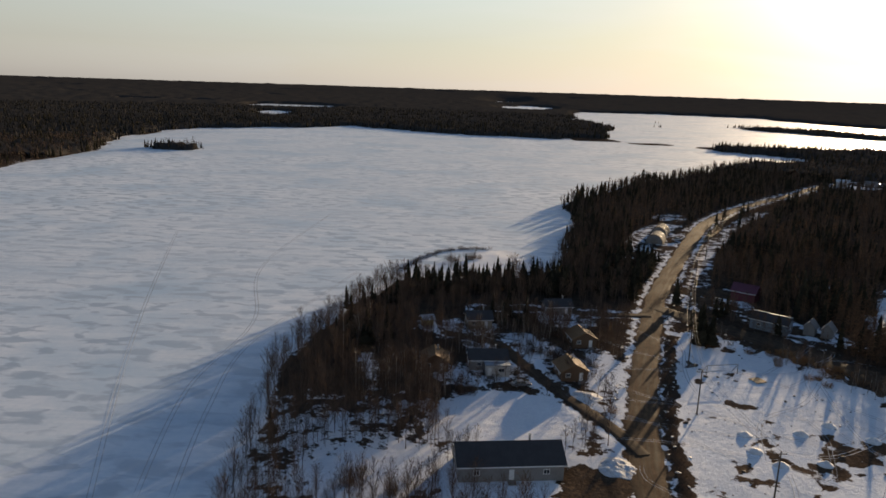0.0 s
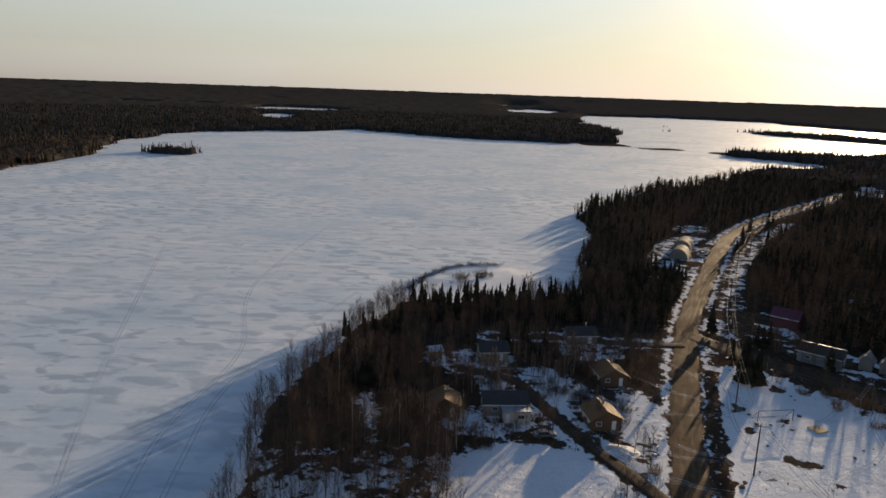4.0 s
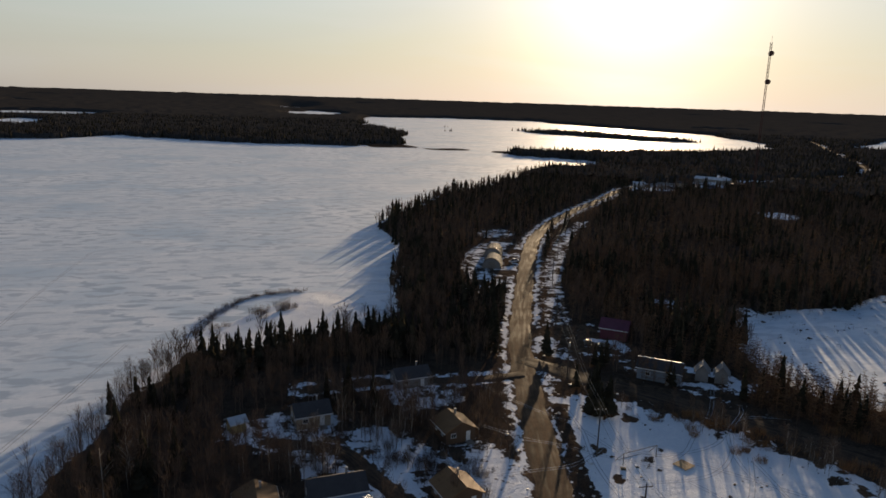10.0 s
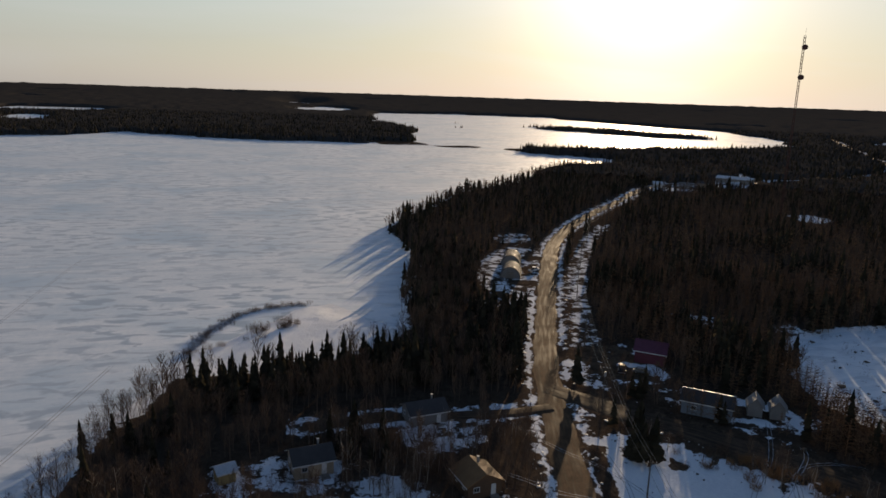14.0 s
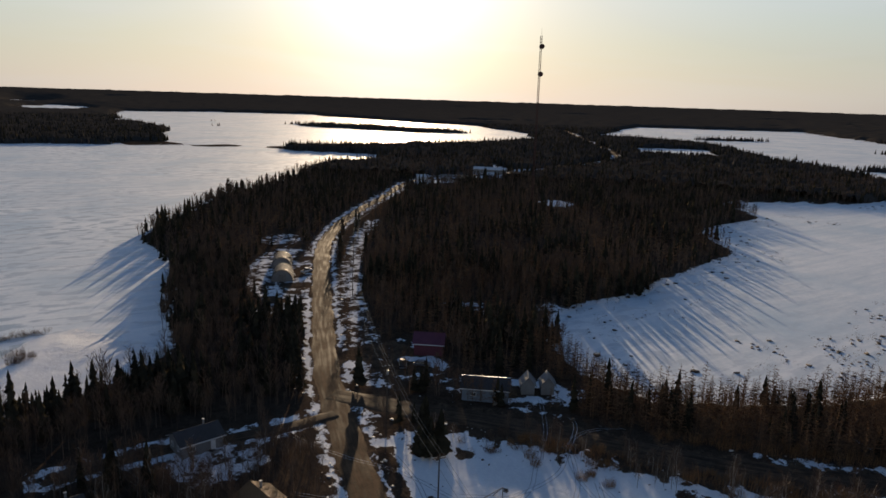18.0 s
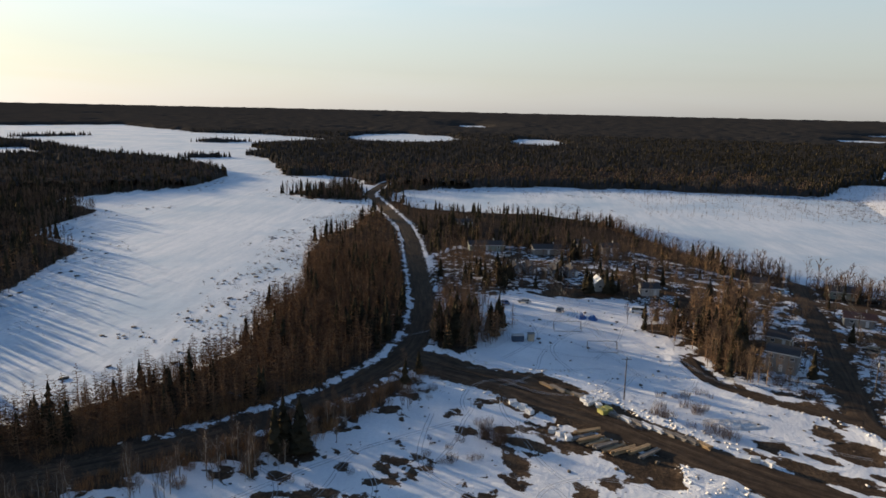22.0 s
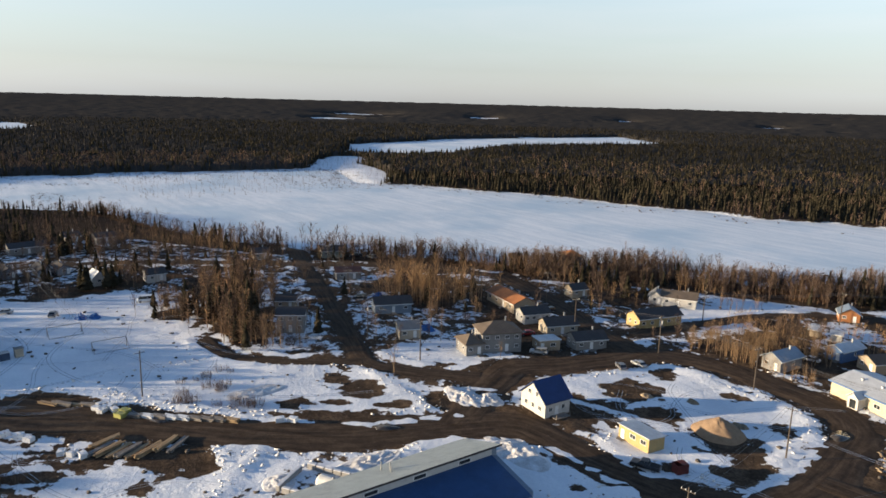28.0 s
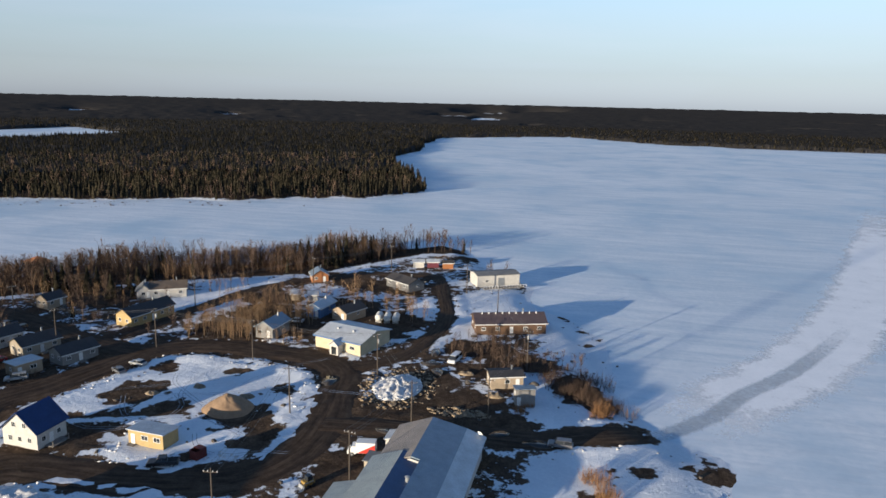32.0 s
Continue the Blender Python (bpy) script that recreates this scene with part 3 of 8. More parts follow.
def blob_by(blobs, x, y):
    """1 at a blob's heart, 0 on its edge, below outside; the nearest of many, for arrays."""
    d = np.full(np.shape(x), -1e9)
    for cx, cy, a, b, turn in blobs:
        c, s = math.cos(radians(turn)), math.sin(radians(turn))
        u, v = (x - cx) * c + (y - cy) * s, (y - cy) * c - (x - cx) * s
        d = np.maximum(d, (1 - np.hypot(u / a, v / b)) * min(a, b))
    return d


# the treeless causeway between two lakes, and the strip kept open for the power line
CAUSEWAY = ((205, 1052), (251, 1009), (279, 995), (336, 962))
CORRIDOR = ((77, 209), (90, 240), (110, 288), (132, 332), (158, 376), (194, 423))


def wooded(x, y):
    """How far inside the woods a point lies, for arrays; below zero in the open."""
    d = np.minimum(shore(x, y) - 1.0, road_by(x, y) - 3.0)
    d = np.minimum(np.minimum(d, -inside_by(VILLAGE, x, y)), np.minimum(line_by(CORRIDOR, x, y) - 4.6, line_by(CAUSEWAY, x, y) - 30))
    return np.minimum(d, -blob_by(CLEARINGS, x, y))


# ---------------------------------------------------------------- ground, ice, roads
def mesh_object(name, verts, faces, mat, parent=None):
    me = bpy.data.meshes.new(name)
    verts, faces = np.asarray(verts, np.float32), np.asarray(faces, np.int32)
    me.vertices.add(len(verts))
    me.vertices.foreach_set("co", verts.ravel())
    n, k = faces.shape
    me.loops.add(n * k)
    me.loops.foreach_set("vertex_index", faces.ravel())
    me.polygons.add(n)
    me.polygons.foreach_set("loop_start", np.arange(n, dtype=np.int32) * k)
    me.update(calc_edges=True)
    me.materials.append(mat)
    ob = new(name, me)
    ob.parent = parent
    return ob


def spaced(lo, hi, step, edge, grow=1.09):
    """Coordinates at an even step between lo and hi, and ever wider out to the edge."""
    mid = list(np.arange(lo, hi, step))
    low, high, s = [], [], step
    while (low[-1] if low else lo) > -edge or (high[-1] if high else hi) < edge:
        s = min(s * grow, 160)
        low.append((low[-1] if low else lo) - s)
        high.append((high[-1] if high else hi) + s)
    return np.array(low[::-1] + mid + high)


def grid_faces(n, m):
    k = np.arange(n * m).reshape(n, m)
    return np.stack([k[:-1, :-1], k[1:, :-1], k[1:, 1:], k[:-1, 1:]], -1).reshape(-1, 4)


gx, gy = spaced(-45, 260, 1.6, 4900, 1.06), spaced(-200, 330, 1.7, 4900, 1.06)
X, Y = (a.ravel() for a in np.meshgrid(gx, gy, indexing="ij"))
inland, from_road = shore(X, Y), road_by(X, Y)
village, woods = inside_by(VILLAGE, X, Y), wooded(X, Y)
bare = np.maximum(blob_by(DIRT, X, Y), blob_by(SPOTS, X, Y) + 0.8)
field = np.maximum.reduce([inside_by(f, X, Y) for f in FIELDS])
lit_field = np.maximum(inside_by(FIELD_WEST, X, Y), inside_by(FIELD_SQUARE, X, Y))
core = smooth(30, -10, Y) * smooth(-20, 20, X)
skirt = 7.0 * core * smooth(-0.35, 0.35, fractal(X, Y, 34, 2, 44.0) + 0.25) * smooth(1, -3, field)
dirt = smooth(-2.5, 2.5, bare + 1.6 * fractal(X, Y, 9, 3, 3.0) + 1.4 * fractal(X, Y, 5, 2, 3.7))
dirt = np.maximum(dirt, 0.66 * smooth(1.7 + skirt, 0.0, from_road + 0.9 * fractal(X, Y, 12, 2, 19.0)))
back = smooth(140, 170, X) * smooth(-40, -60, Y)
dirt = np.maximum(dirt, (0.36 + 0.17 * core + 0.08 * back + 0.16 * fractal(X, Y, 45, 2, 17.0)) * smooth(0, 8, village) * smooth(2, -6, field))
west_wood = smooth(80, 50, X) * smooth(165, 135, Y) * smooth(60, 90, Y)
litter = np.maximum(smooth(-6, 3, woods) * (0.95 - (0.46 - 0.12 * fractal(X, Y, 22, 2, 25.0)) * west_wood), (0.36 + 0.22 * smooth(225, 262, X) + 0.08 * back + 0.10 * fractal(X, Y, 30, 2, 18.0)) * smooth(0, 5, village) * smooth(4, -4, field))
plot = np.maximum.reduce([inside_by(f, X, Y) for f in RIMMED])
rim = smooth(-0.6, 0.6, plot + 0.6 * fractal(X, Y, 7, 2, 61.0)) * smooth(3.2, 1.4, plot) * smooth(-0.6, 0.0, fractal(X, Y, 30, 2, 62.0) + 0.35)
dirt, litter = dirt * (1 - 0.85 * rim), litter * (1 - 0.85 * rim)
brushy = smooth(1.5, 4.0, from_road) * smooth(16, 9, line_by(ROADS["cross"][0], X, Y) + 4 * fractal(X, Y, 18, 2, 29.0) + 4 * smooth(130, 100, X)) * (X + Y < 287) * smooth(88, 98, X) * smooth(176, 160, X)
litter = np.maximum(litter, 0.86 * brushy)
litter = np.maximum(litter, 0.8 * smooth(-2.0, 1.5, blob_by(COPSES, X, Y) + 1.5 * fractal(X, Y, 8, 2, 33.0)) * (from_road > 1))
litter = np.maximum(litter, (0.42 + 0.12 * fractal(X, Y, 26, 2, 47.0)) * smooth(62, 52, X) * smooth(145, 160, Y) * smooth(235, 225, Y) * (inland > 4))
litter = np.where(inland < 5, np.minimum(litter, smooth(0, 6, inland) * 0.9), litter)
Z = np.where(inland > 0, GROUND_Z * smooth(0, 14, inland), 0.12 * np.clip(inland, -10, 0)) + rise(X, Y) * smooth(0, 120, inland)
bank = smooth(0.4, 1.6, from_road) * smooth(5.0, 1.8, from_road)
berm = smooth(0.6, 1.3, from_road) * smooth(4.2, 2.6, from_road) * smooth(-0.1, 0.5, fractal(X, Y, 24, 3, 27.0)) * smooth(-8, 4, village) * smooth(0.5, -1.5, bare) * (1 - skirt / 7.0)
dirt = dirt * (1 - 0.8 * berm)
litter = litter * (1 - 0.9 * berm)
# dead weeds fill both ditches of the cross road and the eastern ditch of the main road, where dark litter also paints
# the ditch's shade
ditch = smooth(9.5, 6.5, line_by(ROADS["cross"][0], X, Y) + 1.5 * fractal(X, Y, 9, 2, 81.0)) * smooth(150, 120, X) * (X > 74)
ditch = np.maximum(ditch, smooth(2.6, 1.2, line_by(((43.5, 108), (48, 133), (53.5, 151), (58.5, 168), (66.5, 193)), X, Y) + 0.8 * fractal(X, Y, 7, 2, 82.0)))
litter = np.maximum(litter, 0.85 * ditch)
litter = np.maximum(litter, 0.95 * smooth(30, 20, line_by(CAUSEWAY, X, Y)) * (inland > 1))
# leaf litter under the belt of trees on the southern shore
belt_floor = smooth(26, 18, inland + 14 * smooth(200, 245, X) + 5 * fractal(X, Y, 24, 2, 41.0)) * smooth(0.5, 3.0, inland) * smooth(-14, -26, Y - np.maximum((X - 330) * 0.5, -40 + np.clip(X - 200, 0, 200) * 0.6)) * (X > 88) * (Y > -240) * (field < -1)
litter = np.maximum(litter, (0.80 + 0.14 * fractal(X, Y, 12, 2, 84.0)) * belt_floor * (from_road > 1.0))
litter = litter * (1 - smooth(-8, 2, blob_by(BOG, X, Y)) * (0.75 + 0.3 * fractal(X, Y, 30, 2, 85.0)))
# patchy thaw under the power line and in the northern yards
thaw = np.maximum(smooth(9, 5, line_by(CORRIDOR, X, Y)), smooth(-4, 3, blob_by(CLEARINGS_WEST[2:] + ((106, 336, 15, 44, -25), (92, 298, 11, 14, -20)), X, Y)))
litter = np.maximum(litter, (0.53 + 0.22 * fractal(X, Y, 15, 3, 83.0)) * thaw * (from_road > 0.5))
Z += 0.45 * rim * (0.7 + 0.5 * fractal(X, Y, 3.7, 2, 63.0))
Z += np.where((from_road > 0) & (inland > 4), bank * (0.32 + 0.34 * fractal(X, Y, 4.5, 2, 6.0)) + 0.15 * berm, 0)
Z += np.where((from_road > 0.5) & (inland > 3), 0.11 * fractal(X, Y, 14, 3, 5.0) - 0.12 * smooth(0.3, 0.7, dirt) * (from_road > 2), 0)
ground = mesh_object("ground", np.stack([X, Y, Z], -1), grid_faces(len(gx), len(gy)), M_GROUND)
attr = ground.data.attributes.new("cover", "FLOAT_VECTOR", "POINT")
attr.data.foreach_set("vector", np.stack([dirt, litter, dirt * 0], -1).astype(np.float32).ravel())
ground.data.polygons.foreach_set("use_smooth", np.ones(len(ground.data.polygons), bool))
tagged(ground, "snow-patched ground with bare brown dirt and forest litter", "ground", kind="structure")

ix = spaced(-600, 700, 60, 3000, 1.2)
IX, IY = (a.ravel() for a in np.meshgrid(ix, ix, indexing="ij"))
ice = mesh_object("water", np.stack([IX, IY, 0 * IX], -1), grid_faces(len(ix), len(ix)), M_ICE)
tagged(ice, "frozen lake under wind-streaked snow and grey ice", "lake", kind="structure")


def ground_z(x, y):
    """The height of the ground's sheet at a place."""
    i, j = np.clip(np.searchsorted(gx, x) - 1, 0, len(gx) - 2), np.clip(np.searchsorted(gy, y) - 1, 0, len(gy) - 2)
    u, v = (x - gx[i]) / (gx[i + 1] - gx[i]), (y - gy[j]) / (gy[j + 1] - gy[j])
    H = Z.reshape(len(gx), len(gy))
    return (1 - u) * ((1 - v) * H[i, j] + v * H[i, j + 1]) + u * ((1 - v) * H[i + 1, j] + v * H[i + 1, j + 1])


def curve_points(line, step):
    """Even points along a softly rounded line."""
    pts = [Vector(p) for p in line]
    out = []
    for k in range(len(pts) - 1):
        a, b, c, d = pts[max(k - 1, 0)], pts[k], pts[k + 1], pts[min(k + 2, len(pts) - 1)]
        n = max(1, int((c - b).length / step))
        for i in range(n):
            t = i / n
            out.append(0.5 * (2 * b + (c - a) * t + (2 * a - 5 * b + 4 * c - d) * t * t + (3 * b - a - 3 * c + d) * t ** 3))
    return out + [pts[-1]]


def lookup(field, x, y):
    """A value of the ground's grid near a place."""
    i, j = min(max(int(np.searchsorted(gx, x)) - 1, 0), len(gx) - 2), min(max(int(np.searchsorted(gy, y)) - 1, 0), len(gy) - 2)
    return float(field.reshape(len(gx), len(gy))[i, j])


def level(x, y):
    """The height of a road's bed: graded inland, with the beach at the shore."""
    k = 0.7 * float(smooth(6, 18, lookup(inland, x, y)))
    return (1 - k) * float(ground_z(x, y)) + k * GROUND_Z


def build_road(key, line, width, lift):
    pts = curve_points(line, 3.0)
    across = np.linspace(-1, 1, 7)
    verts, uvs, run = [], [], 0.0
    for k, p in enumerate(pts):
        d = (pts[min(k + 1, len(pts) - 1)] - pts[max(k - 1, 0)]).normalized()
        side = Vector((d.y, -d.x))
        run += (p - pts[k - 1]).length if k else 0
        for a in across:
            w = width / 2 * a * (1.06 + 0.1 * math.sin(run * 0.31 + 2 * a) + 0.06 * math.sin(run * 0.83 + 5 * a))
            q = p + side * w
            rut = -0.05 * math.exp(-((abs(a) - 0.42) / 0.16) ** 2) + 0.05 * (1 - a * a)
            verts.append((q.x, q.y, level(q.x, q.y) + lift + rut - (0.25 if abs(a) == 1 else 0)))
            uvs.append((a, run))
    ob = mesh_object("road", verts, grid_faces(len(pts), len(across)), M_ROAD if key in ("main", "far") else M_DAMP)
    layer = ob.data.uv_layers.new(name="UVMap")
    order = np.empty(len(ob.data.loops), np.int32)
    ob.data.loops.foreach_get("vertex_index", order)
    layer.data.foreach_set("uv", np.array(uvs, np.float32)[order].ravel())
    ob.data.polygons.foreach_set("use_smooth", np.ones(len(ob.data.polygons), bool))
    return tagged(ob, "brown gravel road, thawed and rutted, with damp tracks" if key in ("main", "far") else "dark damp earth road, thawed and rutted", "road", kind="structure")


for k, (key, (line, width)) in enumerate(ROADS.items()):
    build_road(key, line, width, 0.10 + 0.012 * k)


def ribbon(line, width, lift, mat, label, step=4.0, widen=0.0):
    """A track lying on ground or ice along a line; its UV holds the place across, and along from end to end."""
    pts = curve_points(line, step)
    verts, uvs, run = [], [], 0.0
    total = sum((b - a).length for a, b in zip(pts, pts[1:]))
    for k, p in enumerate(pts):
        d = (pts[min(k + 1, len(pts) - 1)] - pts[max(k - 1, 0)]).normalized()
        run += (p - pts[k - 1]).length if k else 0
        for a in np.linspace(-1, 1, 5):
            w = width / 2 * a * (1 + widen * run / total)
            x, y = p.x + d.y * w, p.y - d.x * w
            z = max(0.0, float(ground_z(x, y)), level(x, y) + 0.26 if lookup(from_road, x, y) < 0.5 else 0.0)
            verts.append((x, y, z + lift))
            uvs.append((a, run / total))
    ob = mesh_object("road", verts, grid_faces(len(pts), 5), mat)
    layer = ob.data.uv_layers.new(name="UVMap")
    order = np.empty(len(ob.data.loops), np.int32)
    ob.data.loops.foreach_get("vertex_index", order)
    layer.data.foreach_set("uv", np.array(uvs, np.float32)[order].ravel())
    return tagged(ob, label, "track", kind="structure")


def track_material(name, dark, light, rough, cover, ruts=0.0):
    """Scraped or driven surface, thinning out to nothing at its sides and ends; with ruts, two wheel lines alone."""
    m, nt, b = material(name, rough, 0.0, 0.25)
    a, c = noise_tex(nt, 0.12, 6.0, 0.65), noise_tex(nt, 0.9, 5.0, 0.65)
    total = maths(nt, "MULTIPLY_ADD", c.outputs[0], 0.45, maths(nt, "MULTIPLY", a.outputs[0], 0.55))
    r = ramp(nt, total, ((0.36, dark), (0.62, light)))
    nt.links.new(r.outputs[0], b.inputs["Base Color"])
    bumped(nt, b, total, 0.3, 0.1)
    uv, sep = nt.nodes.new("ShaderNodeUVMap"), nt.nodes.new("ShaderNodeSeparateXYZ")
    nt.links.new(uv.outputs[0], sep.inputs[0])
    side = maths(nt, "ABSOLUTE", sep.outputs[0])
    if ruts:
        across = maths(nt, "MULTIPLY_ADD", maths(nt, "ABSOLUTE", maths(nt, "SUBTRACT", side, ruts)), -5.0, 1.0)
    else:
        across = maths(nt, "MINIMUM", 1.0, maths(nt, "MULTIPLY_ADD", side, -1.7, 1.7))
    ends = maths(nt, "MULTIPLY", maths(nt, "MINIMUM", 1.0, maths(nt, "MULTIPLY", 12.0, sep.outputs[1])), maths(nt, "MINIMUM", 1.0, maths(nt, "MULTIPLY", 12.0 if ruts else 2.0, maths(nt, "SUBTRACT", 1.0, sep.outputs[1]))))
    thin = maths(nt, "MULTIPLY_ADD", total, 1.6, -1.25)
    alpha = nt.nodes.new("ShaderNodeClamp")
    nt.links.new(maths(nt, "MULTIPLY", maths(nt, "ADD", maths(nt, "MULTIPLY", across, ends), thin), cover), alpha.inputs[0])
    nt.links.new(alpha.outputs[0], b.inputs["Alpha"])
    return m


def ribbons(lines, width, lift, mat, label):
    """Many crossing tracks as one object."""
    made = [ribbon(line, width, lift + 0.002 * k, mat, label, 2.0) for k, line in enumerate(lines)]
    verts, faces, uvs, o = [], [], [], 0
    for ob in made:
        me = ob.data
        verts += [tuple(v.co) for v in me.vertices]
        faces += [[i + o for i in p.vertices] for p in me.polygons]
        uvs += [tuple(u.uv) for u in me.uv_layers[0].data]
        o += len(me.vertices)
        bpy.data.objects.remove(ob)
    whole = mesh_object("road", verts, faces, mat)
    whole.data.uv_layers.new(name="UVMap").data.foreach_set("uv", np.array(uvs, np.float32).ravel())
    return tagged(whole, label, "track", kind="structure")


def wander(r, x, y, turn, steps, bend):
    """A wandering line that keeps curving one way for a while."""
    out, curl = [(x, y)], 0.0
    for _ in range(steps):
        curl = 0.7 * curl + bend * r.gauss(0, 1)
        turn += curl
        x, y = x + 7 * math.cos(turn), y + 7 * math.sin(turn)
        out.append((x, y))
    return out


M_TRACK_DARK = track_material("wet_ice_track", (0.32, 0.355, 0.40), (0.58, 0.62, 0.66), 0.45, 1.0)
M_TRACK_PALE = track_material("scraped_snow_track", (0.82, 0.83, 0.84), (0.94, 0.94, 0.94), 0.8, 2.4)
M_RUTS = track_material("tyre_ruts", (0.022, 0.016, 0.012), (0.060, 0.043, 0.030), 0.85, 0.42, 0.55)
M_SLED = track_material("pressed_snow_track", (0.42, 0.44, 0.48), (0.56, 0.58, 0.62), 0.8, 1.6, 0.5)
ICE_ROAD = ((-2, -50), (-10, -58), (-20, -69), (-29, -84), (-41, -99), (-55, -121), (-69, -147), (-84, -181), (-103, -229), (-136, -321), (-177, -442), (-215, -560))
ribbon(ICE_ROAD, 34.0, 0.03, M_TRACK_PALE, "broad pale scraped track across the lake ice", 5.0, 0.3)
ribbon(ICE_ROAD[:8], 7.5, 0.07, M_TRACK_DARK, "dark wet ice road leaving the landing", 4.0, 0.1)
for k, (key, off, wide) in enumerate((("cross", 0.0, 3.4), ("yard", -2.2, 3.2), ("yard", 2.4, 3.4), ("ring", 1.0, 3.2), ("street", 0.0, 3.2), ("hill_street", 0.6, 3.4), ("shore_street", 0.0, 3.4), ("landing", -1.4, 3.2), ("landing", 1.6, 3.4), ("back_street", 0.0, 3.2))):
    line = ROADS[key][0]
    ribbon([(x + off * 0.7, y + off * 0.7) for x, y in line], wide, 0.05 + 0.004 * k, M_RUTS, "dark damp tyre ruts pressed into a dirt road", 3.0)
for k, line in enumerate((((62, 120), (70, 140), (84, 150), (96, 165)), ((66, 175), (84, 160), (104, 132), (108, 110)), ((60, 130), (78, 126), (100, 140)), ((172, 60), (196, 66), (226, 52), (246, 66)), ((168, 44), (190, 50), (212, 70), (238, 84)), ((182, 82), (205, 70), (230, 74)),
                          ((-44, 100), (-50, 140), (-52, 180), (-40, 230), (-30, 270)), ((-48, 90), (-58, 150), (-56, 200), (-70, 270), (-60, 400)), ((-40, 60), (-60, 110), (-90, 200), (-130, 340)), ((70, -30), (84, -36), (98, -32), (108, -44)), ((70, -58), (86, -48), (104, -42)), ((-30, -40), (-60, -20), (-90, 40)),
                          ((146, 30), (140, 18), (136, 6)), ((106, 130), (128, 110), (146, 88)), ((110, 80), (124, 96), (150, 96)))):
    ribbon(line, 1.8, 0.06 + 0.003 * k, M_SLED, "pressed sled track over snow", 2.5)
rides = random.Random(31)
ribbons([wander(rides, rides.uniform(62, 100), rides.uniform(112, 180), rides.uniform(0, 6.28), 7, 0.22) for _ in range(22)], 1.5, 0.05, M_SLED, "criss-crossing sled tracks pressed into a snowfield")
ribbons([wander(rides, rides.uniform(165, 250), rides.uniform(40, 88), rides.uniform(0, 6.28), 6, 0.25) for _ in range(18)], 1.5, 0.05, M_SLED, "criss-crossing sled tracks pressed into a snowfield")
ribbons([wander(rides, rides.uniform(105, 150), rides.uniform(60, 120), rides.uniform(0, 6.28), 5, 0.25) for _ in range(10)], 1.5, 0.05, M_SLED, "criss-crossing sled tracks pressed into a snowfield")
ribbons([wander(rides, rides.uniform(66, 108), rides.uniform(-62, -24), rides.uniform(0, 6.28), 4, 0.3) for _ in range(8)], 1.6, 0.05, M_SLED, "wheel and sled tracks in old snow")


# ---------------------------------------------------------------- woods
rng = np.random.default_rng(7)


def spruce_shape(tiers, sides, seed, thick=0.19):
    """One spruce of unit height as triangles: ragged tiers round a thin stem."""
    r = np.random.default_rng(seed)
    verts, faces = [], []
    for k in range(tiers):
        base, tip = 0.10 + 0.80 * k / tiers, 0.10 + 0.80 * (k + 1.75) / tiers
        tip = min(tip, 1.0) if k < tiers - 1 else 1.0
        wide = thick * (1 - k / tiers) ** 0.8 + 0.018
        o = len(verts)
        verts.append((0, 0, tip))
        for i in range(sides):
            a = 2 * math.pi * (i + 0.5 * k + 0.3 * r.random()) / sides
            w = wide * (0.65 + 0.6 * r.random())
            verts.append((w * math.cos(a), w * math.sin(a), base + 0.04 * r.standard_normal()))
        faces += [(o, o + 1 + i, o + 1 + (i + 1) % sides) for i in range(sides)]
    return np.array(verts), np.array(faces)


def sliver(verts, faces, a, b, w0, w1, r):
    """A thin twig from a to b, as a flat strip tapering to a point."""
    a, b = np.array(a, float), np.array(b, float)
    side = np.cross(b - a, r.standard_normal(3))
    side /= np.linalg.norm(side) + 1e-9
    o = len(verts)
    verts += [tuple(a + side * w0), tuple(a - side * w0), tuple(b)]
    faces.append((o, o + 1, o + 2))


def bare_shape(limbs, twigs, seed, tilt=0.45, width=0.006, low=0.22, cone=False):
    """One leafless tree of unit height: a three-sided stem, rising limbs and many fine twigs on them."""
    r = np.random.default_rng(seed)
    verts, faces = [], []
    for i in range(3):
        a = 2.1 * i
        verts.append((0.010 * math.cos(a), 0.010 * math.sin(a), 0))
    verts.append((0.015 * r.standard_normal(), 0.015 * r.standard_normal(), 0.98))
    faces += [(0, 1, 3), (1, 2, 3), (2, 0, 3)]
    for k in range(limbs):
        h = low + (0.93 - low) * (k + r.random()) / limbs
        a = 2.4 * k + 0.8 * r.random()
        lean = (1.25 + 0.3 * r.random()) if cone else tilt * (0.6 + 0.8 * r.random())
        long = (0.20 * (1.0 - h) + 0.03) * (0.7 + 0.5 * r.random()) if cone else min(0.34, (1.02 - h) * (0.5 + 0.4 * r.random()))
        way = np.array((math.sin(lean) * math.cos(a), math.sin(lean) * math.sin(a), math.cos(lean)))
        at = np.array((0, 0, h))
        sliver(verts, faces, at, at + way * long, width * 1.5, 0, r)
        for _ in range(twigs):
            mid = at + way * long * (0.15 + 0.8 * r.random())
            out = way * 0.7 + r.standard_normal(3) * 0.42 + np.array((0, 0, 0.0 if cone else 0.35))
            sliver(verts, faces, mid, mid + out * long * (0.25 + 0.4 * r.random()), width, 0, r)
    v = np.array(verts)
    v[:, 2] = np.minimum(v[:, 2], 1.0 + 0.02 * r.standard_normal(len(v)))
    return v, np.array(faces)


